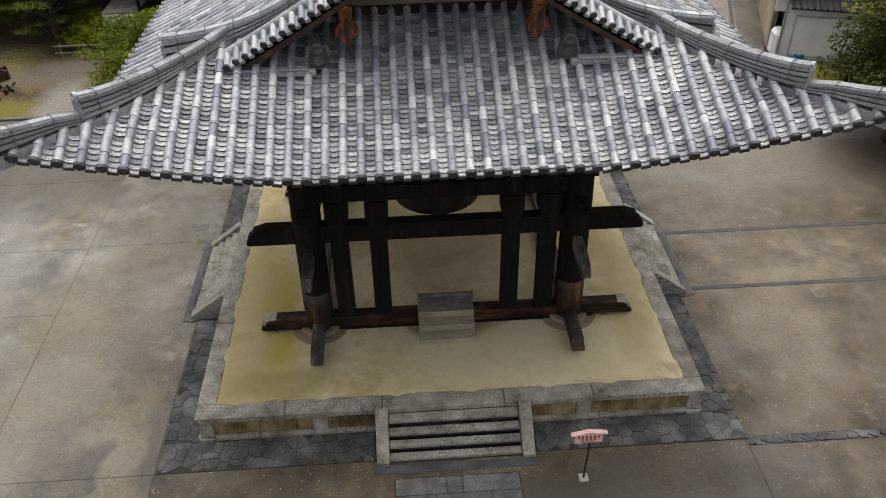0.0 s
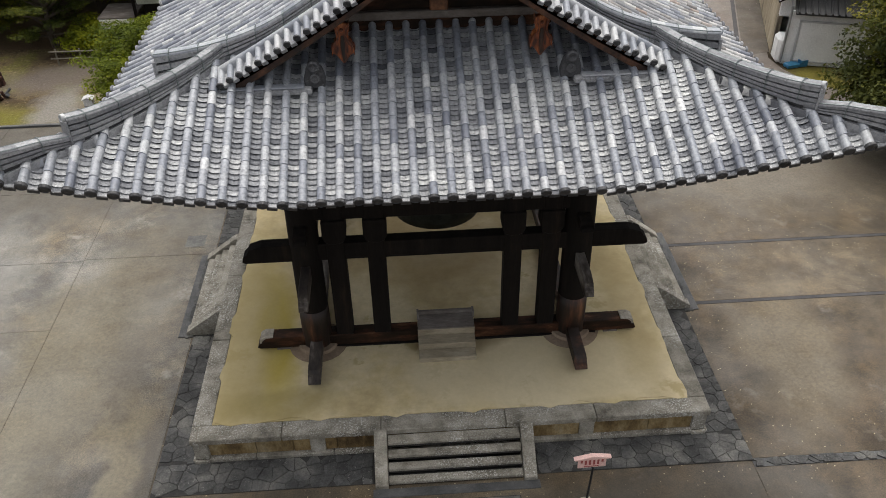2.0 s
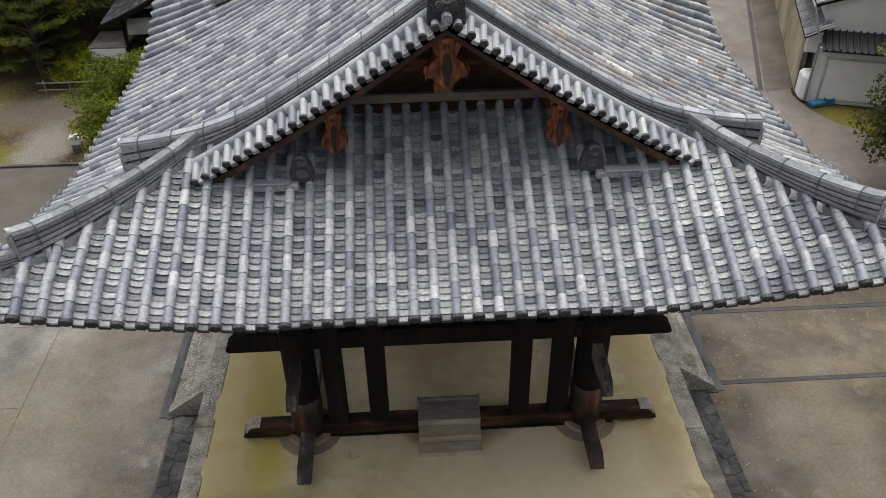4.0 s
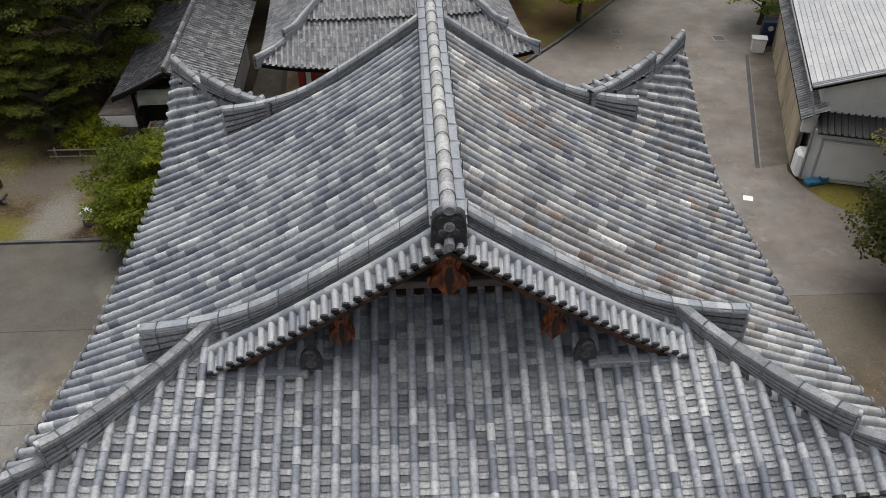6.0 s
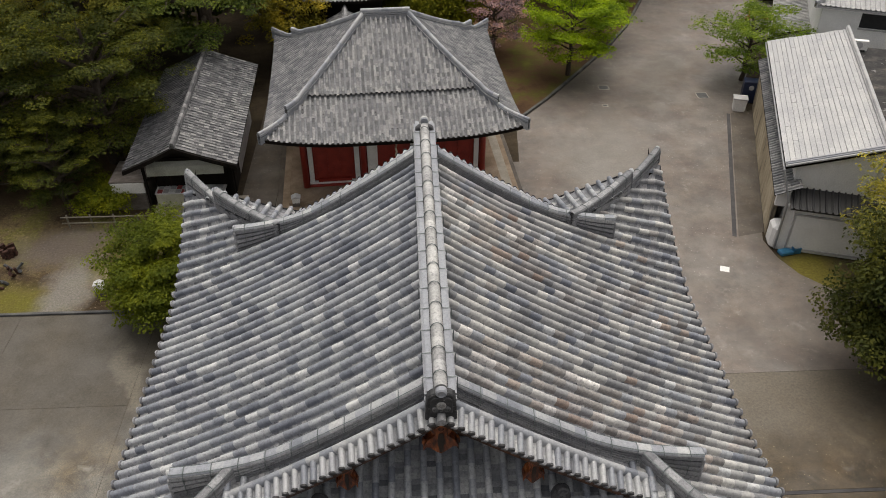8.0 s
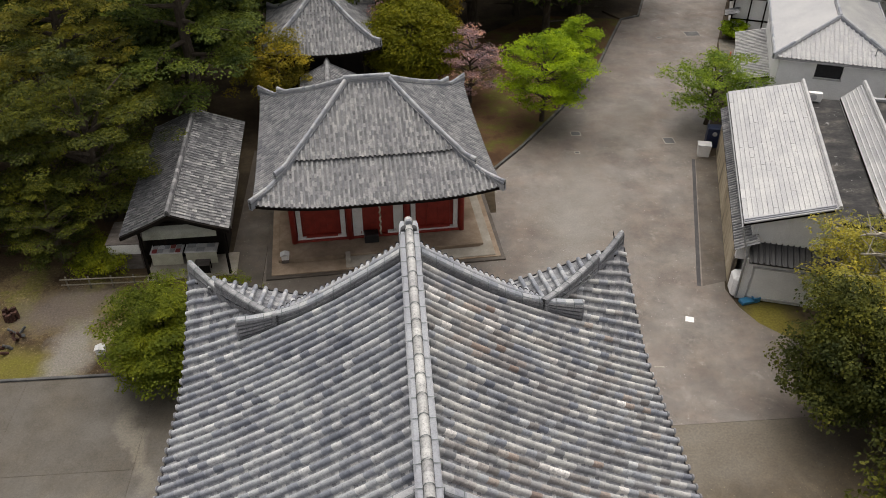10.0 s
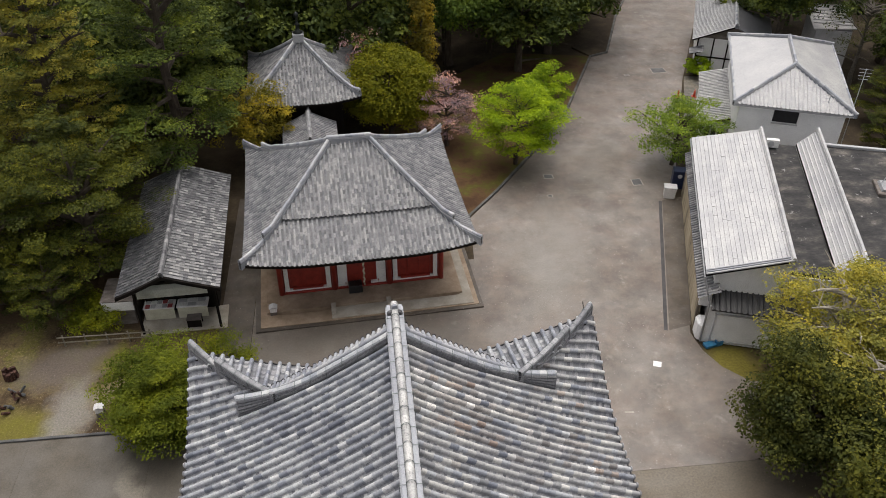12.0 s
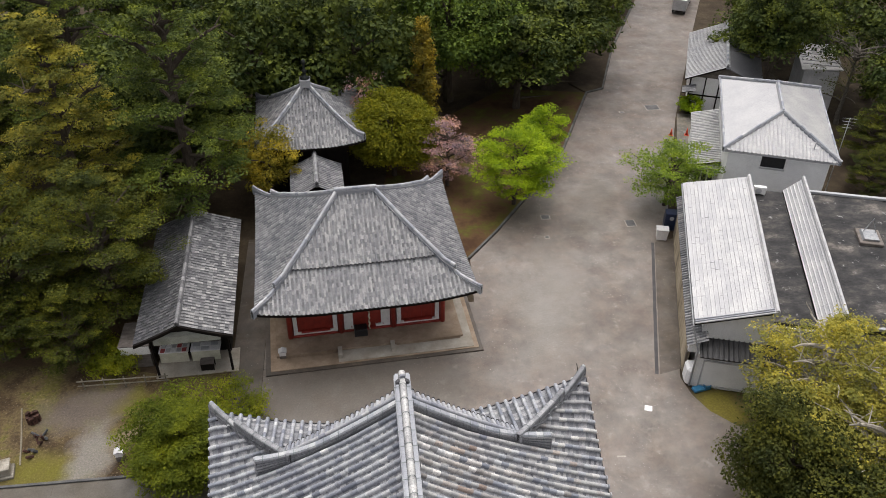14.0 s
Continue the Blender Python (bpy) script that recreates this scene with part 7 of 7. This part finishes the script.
# ---- trees ----
def leaves(rng, centres, radii, per, size, up=0.5, flat_k=0.7):
    """Small four-cornered leaves scattered round the clump centres."""
    n = len(centres) * per
    c = np.repeat(centres, per, 0)
    rr_ = np.repeat(radii, per)
    d = rng.normal(size=(n, 3))
    d /= np.linalg.norm(d, axis=1)[:, None]
    d[:, 2] = np.where(rng.uniform(size=n) < 0.8, np.abs(d[:, 2]), d[:, 2]) * flat_k
    p = c + d * (rr_ * rng.uniform(0.35, 1.0, n) ** 0.5)[:, None]
    nrm = d * 0.7 + rng.normal(size=(n, 3)) * 0.34
    nrm[:, 2] += up
    nrm /= np.linalg.norm(nrm, axis=1)[:, None]
    t = np.cross(nrm, rng.normal(size=(n, 3)))
    t /= np.linalg.norm(t, axis=1)[:, None]
    b = np.cross(nrm, t)
    s = (size * rng.uniform(0.6, 1.35, n))[:, None]
    v = np.stack([p - t * s * 0.5, p + b * s * 0.30 + nrm * s * 0.06, p + t * s * 0.5, p - b * s * 0.30 + nrm * s * 0.06], 1).reshape(-1, 3)
    return v, np.arange(4 * n).reshape(-1, 4)


def crown_points(rng, kind, r, h, n):
    """Clump centres of a crown whose base is at z = 0 and whose top is at h."""
    if kind == "cone":
        k = rng.uniform(0, 1, n) ** 1.3
        a = rng.uniform(0, 2 * np.pi, n)
        q = r * (1 - k) ** 0.85 * rng.uniform(0.45, 1.05, n) * (0.85 + 0.25 * np.sin(3 * a + 9 * k))
        return np.stack([q * np.cos(a), q * np.sin(a), h * k - 0.15 * q], 1), np.full(n, 0.16 * r + 0.25) * rng.uniform(0.7, 1.2, n)
    if kind == "tier":
        lv = rng.integers(0, 9, n)
        k = (lv + rng.uniform(-0.10, 0.22, n)) / 9
        a = rng.uniform(0, 2 * np.pi, n)
        a = a + 0.35 * np.sin(4 * a + lv * 2.1)
        q = r * (1 - np.clip(k, 0, 1)) ** 0.6 * np.sqrt(rng.uniform(0.04, 1, n)) * (0.8 + 0.3 * np.sin(a * 3 + lv * 1.7))
        return np.stack([q * np.cos(a), q * np.sin(a), h * k + 0.10 * q], 1), np.full(n, 0.75) * rng.uniform(0.6, 1.3, n)
    d = rng.normal(size=(n, 3))
    d /= np.linalg.norm(d, axis=1)[:, None]
    lump = 1 + (0.06 if kind == "dome" else 0.20) * np.sin(d[:, 0] * 4.1 + r) * np.sin(d[:, 1] * 3.7 + h) + (0.0 if kind == "dome" else 0.16) * np.sin(d[:, 2] * 5 + d[:, 0] * 3)
    q = rng.uniform(0.25 if kind != "dome" else 0.55, 1.0, n) ** 0.45 * lump * (1.0 if kind == "dome" else rng.uniform(0.82, 1.12, n))
    d[:, 2] = np.where(d[:, 2] < -0.5, d[:, 2] * 0.6, d[:, 2])
    p = d * q[:, None] * np.array([r, r, h / 2]) + np.array([0, 0, h / 2])
    return p, np.full(n, 0.20 * r + 0.12) * rng.uniform(0.6, 1.25, n)


def branch(rnd, r, f, k, kind, z, seed):
    """One limb as a bent line: five points from the trunk out to the crown's edge."""
    turn = 2.4 * k + seed
    env = (1 - f) ** 0.65 * 0.95 + 0.10 if kind == "tier" else math.sqrt(max(0.08, 1 - (1.75 * f - 0.75) ** 2))
    reach = r * env * rnd.uniform(0.72, 1.06)
    lift = (0.06 + 0.25 * f) if kind == "tier" else (0.12 + 0.62 * f)
    bend = rnd.uniform(-0.35, 0.35)
    out = []
    for j in range(5):
        u = j / 4
        d = turn + bend * u
        out.append(Vector((math.cos(d) * reach * u, math.sin(d) * reach * u, z + reach * lift * (1.5 * u - 0.55 * u * u))))
    return out, reach


def tree(name, m, label, kind, r, base, h, mat, clumps, per, size, seed, bark=None, trunk=0.22, limbs=7, group="trees", category="tree", bare=0, flat_k=0.65):
    rng = np.random.default_rng(seed)
    rnd = random.Random(seed)
    bark = bark or BARK
    ob = thing(name, m, label, category, group)
    top = h * (0.93 if kind in ("cone", "tier") else 0.72)
    boughs = []
    if kind in ("tier", "bough"):
        # sprays of leaves along real limbs, in layers with gaps between
        for k in range(limbs):
            f = (k + 0.5) / limbs
            boughs.append(branch(rnd, r, f, k, kind, base + (top - base) * f * (0.97 if kind == "tier" else 0.86), seed))
        pts, rad = [], []
        total = sum(q for _, q in boughs)
        for line, reach in boughs:
            side = (line[4] - line[0]).cross(Vector((0, 0, 1))).normalized()
            for _ in range(max(3, round(clumps * reach / total))):
                u = min(3.999, 4 * rnd.uniform(0.28, 1.0) ** 0.75)
                p = line[int(u)].lerp(line[int(u) + 1], u - int(u)) + side * rnd.gauss(0, 0.20) * reach * (0.35 + u / 5)
                pts.append((p.x, p.y, p.z + rnd.uniform(-0.12, 0.25)))
                rad.append(rnd.uniform(0.40, 0.85) * (0.7 + r / 12))
        for _ in range(clumps // 12):
            pts.append((rnd.gauss(0, 0.12) * r, rnd.gauss(0, 0.12) * r, h - rnd.uniform(0.2, 0.14 * h)))
            rad.append(rnd.uniform(0.4, 0.8))
        v, f = leaves(rng, np.array(pts), np.array(rad), per, size, up=0.9, flat_k=0.32)
    else:
        pts, rad = crown_points(rng, kind, r, h - base, clumps)
        pts = pts + np.array([0, 0, base])
        merge = 1 if kind in ('dome', 'cone') else 2
        pts, rad = pts[::merge], rad[::merge] * (1.0 if merge == 1 else 1.2)
        v, f = leaves(rng, pts, rad, per * merge, size, flat_k=flat_k)
        for k in range(limbs):
            boughs.append(branch(rnd, r * 0.9, (k + 0.5) / limbs, k, kind, base * 0.8 + (top - base * 0.8) * k / max(limbs, 1), seed))
    part("crown", fast_mesh("crown", v, f, [mat]), None, ob)
    spine = [(0.25 * trunk * math.sin(2 * k + seed), 0.25 * trunk * math.cos(3 * k + seed), top * k / 6) for k in range(7)]
    part("trunk", tube(spine, [trunk * (1.15 - 0.16 * k) for k in range(7)], 8), bark, ob)
    for line, reach in boughs:
        part("limb", tube(line, [trunk * w for w in (0.40, 0.32, 0.24, 0.15, 0.05)], 6), bark, ob)
    for k in range(bare):
        # leafless grey boughs that stand out of the crown
        line, reach = branch(rnd, r * 0.72, rnd.uniform(0.35, 0.8), k * 1.7, "bough", base + (h - base) * rnd.uniform(0.50, 0.68), seed + 2)
        limb = part("limb", tube(line, [trunk * w for w in (0.55, 0.46, 0.34, 0.22, 0.08)], 6), bark, ob, "bare pale limb")
        for j in range(4):
            q = line[2].lerp(line[4], 0.2 * j + 0.1)
            d = 2.4 * j + k
            e = Vector((math.cos(d), math.sin(d), 0.75)) * 0.30 * reach
            part("twig", tube([q, q + e * 0.5 + Vector((0, 0, 0.05)), q + e], [trunk * 0.14, trunk * 0.09, trunk * 0.03], 4), bark, limb)
    return ob


tree("clipped_tree", pose(1.75, 64.2, 0), "rounded olive-green clipped tree behind the hall", "dome", 3.5, 0.6, 7.6, L_CLIP, 800, 56, 0.19, 1, category="tree")
tree("camphor_tree", pose(38.4, 73.2, 0), "tall dark green tree leaning over the rear roofs", "ball", 4.4, 4.0, 14.5, L_DARK, 420, 56, 0.30, 21, trunk=0.4, limbs=12)
tree("cherry_tree", pose(6.1, 62.2, 0), "cherry tree with pink blossom behind the hall", "bough", 3.0, 1.0, 6.4, L_PINK, 190, 34, 0.15, 2, trunk=0.16, limbs=22, bare=4)
tree("cherry_tree", pose(-0.2, 67.2, 0), "pale cherry branches showing over the clipped tree", "ball", 2.4, 4.0, 7.8, L_PINK, 60, 26, 0.16, 3, trunk=0.14, limbs=6, bare=3)
tree("maple_tree", pose(11.2, 58.8, 0), "maple in bright spring leaf on the turf", "bough", 3.9, 1.6, 7.2, L_SPRING, 330, 60, 0.16, 4, trunk=0.17, limbs=22)
tree("maple_tree", pose(14.6, 64.6, 0), "maple in bright spring leaf on the turf", "bough", 2.6, 2.0, 5.9, L_SPRING, 160, 60, 0.16, 5, trunk=0.13, limbs=14)
tree("maple_tree", pose(23.4, 57.4, 0), "maple in bright spring leaf by the white wall", "bough", 3.8, 1.0, 5.6, L_MAPLE, 250, 56, 0.15, 6, trunk=0.16, limbs=22)
tree("cedar_tree", pose(4.8, 69.6, 0), "narrow rust-tinged cedar behind the hall", "cone", 2.3, 1.0, 11.6, L_RUST, 300, 40, 0.24, 7, trunk=0.25)
tree("camphor_tree", pose(8.0, 78.0, 0), "broad glossy green camphor tree", "ball", 6.8, 2.0, 14.5, L_BROAD, 560, 50, 0.34, 8, trunk=0.5, limbs=10)
tree("young_tree", pose(-11.5, 34.45, 0), "bushy tree in fresh green leaf at the yard's edge", "bough", 3.25, 0.2, 4.7, L_YOUNG, 540, 80, 0.135, 9, trunk=0.14, limbs=26)
tree("young_tree", pose(-9.5, 37.7, 0), "low yellowish bush at the yard's edge", "bough", 2.3, 0.1, 0.9, L_FRESH, 220, 50, 0.12, 10, trunk=0.08, limbs=16)
tree("evergreen_oak", pose(19.6, 28.8, 0), "dense dark olive-green evergreen tree beside the road", "ball", 3.1, 0.3, 7.5, L_RUSTY, 560, 60, 0.17, 12, trunk=0.3, limbs=8)
tree("evergreen_oak", pose(21.6, 22.6, 0), "dense dark olive-green evergreen tree beside the court", "ball", 4.0, 0.3, 8.0, L_RUSTY, 420, 56, 0.22, 13, trunk=0.3, limbs=8)
tree("thin_tree", pose(23.4, 33.4, 0), "thinly leaved olive tree with pale branches", "bough", 4.6, 2.0, 8.8, L_OLIVE, 330, 46, 0.17, 14, bark=PALEBARK, trunk=0.30, limbs=24, bare=4)
tree("thin_tree", pose(28.0, 31.0, 0), "thinly leaved olive tree with pale branches", "bough", 5.0, 2.0, 9.4, L_OLIVE, 320, 44, 0.18, 15, bark=PALEBARK, trunk=0.28, limbs=24, bare=6)
tree("thin_tree", pose(23.9, 28.4, 0), "thinly leaved olive tree with pale branches", "bough", 4.6, 1.0, 8.6, L_OLIVE, 330, 46, 0.17, 16, bark=PALEBARK, trunk=0.32, limbs=24, bare=5)
tree("golden_tree", pose(-8.2, 60.6, 0), "golden-leaved tree beside the pavilion", "ball", 2.7, 1.6, 6.8, L_GOLD, 220, 50, 0.17, 17, trunk=0.18)
tree("hedge_bush", pose(31.3, 73.0, 0), "small bright hedge bush by the road", "dome", 1.15, 0.1, 1.7, L_SPRING, 90, 40, 0.16, 18, trunk=0.06, limbs=4)
tree("yard_bush", pose(-17.0, 43.1, 0), "low fresh green shrubs behind the fence", "ball", 1.75, 0.1, 1.6, L_FRESH, 150, 52, 0.12, 19, trunk=0.06, limbs=4)

# the wood, from a few grown trees
fir = tree("fir_tree", pose(-13.6, 57.8, 0), "tall dark fir with spreading green boughs over a hollow", "tier", 6.9, 5.0, 21.0, L_FIR, 430, 100, 0.18, 30, trunk=0.45, limbs=30, group="wood", bare=3)
golden_fir = tree("fir_tree", pose(-21.0, 56.2, 0), "tall fir with layered olive-gold boughs", "tier", 5.6, 3.0, 18.0, L_OLIVEFIR, 420, 100, 0.18, 36, trunk=0.4, limbs=36, group="wood", bare=2)
tree("evergreen_oak", pose(-18.0, 48.2, 0), "dark broad evergreen tree over the yard", "bough", 5.6, 1.2, 11.5, L_MID, 350, 130, 0.15, 31, trunk=0.4, limbs=28, group="wood")
oaklet = tree("evergreen_oak", pose(-24.5, 48.5, 0), "dark broad evergreen tree of the wood", "bough", 5.6, 1.0, 11.0, L_MID, 330, 76, 0.19, 34, trunk=0.4, limbs=26, group="wood")
dark = tree("dark_cedar", pose(-10.5, 80.0, 0), "tall dark cedar of the wood behind", "cone", 4.2, 1.5, 19.0, L_DARK, 270, 32, 0.44, 32, trunk=0.4, group="wood")
ever = tree("dark_evergreen", pose(17.5, 82.5, 0), "dark evergreen of the wood behind the road", "ball", 5.2, 1.5, 14.0, L_DARK, 270, 34, 0.44, 33, trunk=0.4, limbs=8, group="wood")


def grown(ob, x, y, k, turn, kz=1.0):
    return copy_thing(ob, pose(x, y, 0, 0, 0, turn) @ Matrix.Diagonal((k, k, k * kz, 1)))


for x, y, k in ((-24.0, 70.5, 1.0), (-31.0, 66.0, 0.95)):
    grown(fir, x, y, k, 77 * k)
grown(golden_fir, -27.5, 53.5, 0.85, 65)
for x, y, k in ((-19.6, 43.9, 0.5), (-24.2, 44.6, 0.58), (-30.5, 50.5, 1.05), (-36.5, 57, 1.1), (-31.5, 62.5, 1.1), (-20.5, 62.5, 0.9), (-44, 54, 1.1)):
    grown(oaklet, x, y, k, 131 * k + x)
w = random.Random(8)
for x, y in ((-3.0, 79.0), (2.5, 84.0), (-16.5, 77.0), (-22.0, 82.0), (-29, 77), (-36, 72), (-6.5, 88.5), (9.0, 90.0), (-14, 92), (-26, 91), (-38, 86), (14.0, 98.0), (0.5, 97), (22.0, 97.5), (-20, 102), (-8, 104), (6, 108), (18, 110), (-34, 100), (-46, 92), (-46, 74), (30, 112), (-30, 114), (-14, 116), (26, 124), (38, 126), (8, 122)):
    grown(dark, x + w.uniform(-1, 1), y + w.uniform(-1, 1), w.uniform(0.9, 1.25), w.uniform(0, 360), w.uniform(0.85, 1.1))
for x, y in ((13.5, 87.0), (21.5, 89.0), (14.0, 75.5), (18.6, 79.6), (-9.8, 71.0), (-14.8, 63.5), (-18.5, 66.0), (22.0, 84.5), (12.0, 80.0), (-1.5, 72.5), (25.0, 100.0), (16, 104), (30.0, 104.5), (39.5, 79.5), (45.5, 84.0), (50, 74), (53, 92), (60, 82), (56, 104), (66, 96), (50, 116), (64, 116), (74, 106), (48, 66), (55, 62)):
    grown(ever, x + w.uniform(-0.6, 0.6), y + w.uniform(-0.6, 0.6), w.uniform(0.75, 1.1), w.uniform(0, 360), w.uniform(0.85, 1.1))
for x, y, k in ((43.5, 62.5, 0.5), (47, 57, 0.7), (41.0, 57.5, 0.42)):
    grown(oaklet, x, y, k, 40 * x)
tree("bare_tree", pose(44.5, 69.5, 0), "nearly leafless grey-branched tree behind the house", "ball", 4.6, 3.0, 9.5, L_RUSTY, 60, 30, 0.16, 40, bark=GREYBARK, trunk=0.22, limbs=10, bare=14)


# ---- things on the court ----
sign = thing("notice_sign", pose(3.21, 12.62, 0, 0, 0, 2), "small pink notice board on a black post", "sign")
part("base", cuboid(-0.12, 0.12, -0.12, 0.12, -0.02, 0.05, 0.01), CONCRETE, sign, "concrete foot")
part("post", rod((0, 0, 0.05), (0.06, 0.02, 1.45), 0.028, n=8), BLACK, sign)
part("panel", prism([(-0.35, 1.40), (0.33, 1.40), (0.33, 1.72), (-0.35, 1.72)], -0.05, -0.02, 0.006), PINK, sign)
part("cap", prism([(-0.44, 1.71), (0.42, 1.71), (0.44, 1.74), (0.0, 1.83), (-0.46, 1.74)], -0.09, 0.03, 0.006), PINK, sign, "little pitched cap")
for k in range(6):
    part("line_of_writing", cuboid(-0.29 + 0.10 * k, -0.24 + 0.10 * k, -0.056, -0.05, 1.50 if k not in (0, 5) else 1.58, 1.68), REDINK, sign)
part("line_of_writing", cuboid(-0.20, 0.16, -0.056, -0.05, 1.435, 1.46), REDINK, sign)
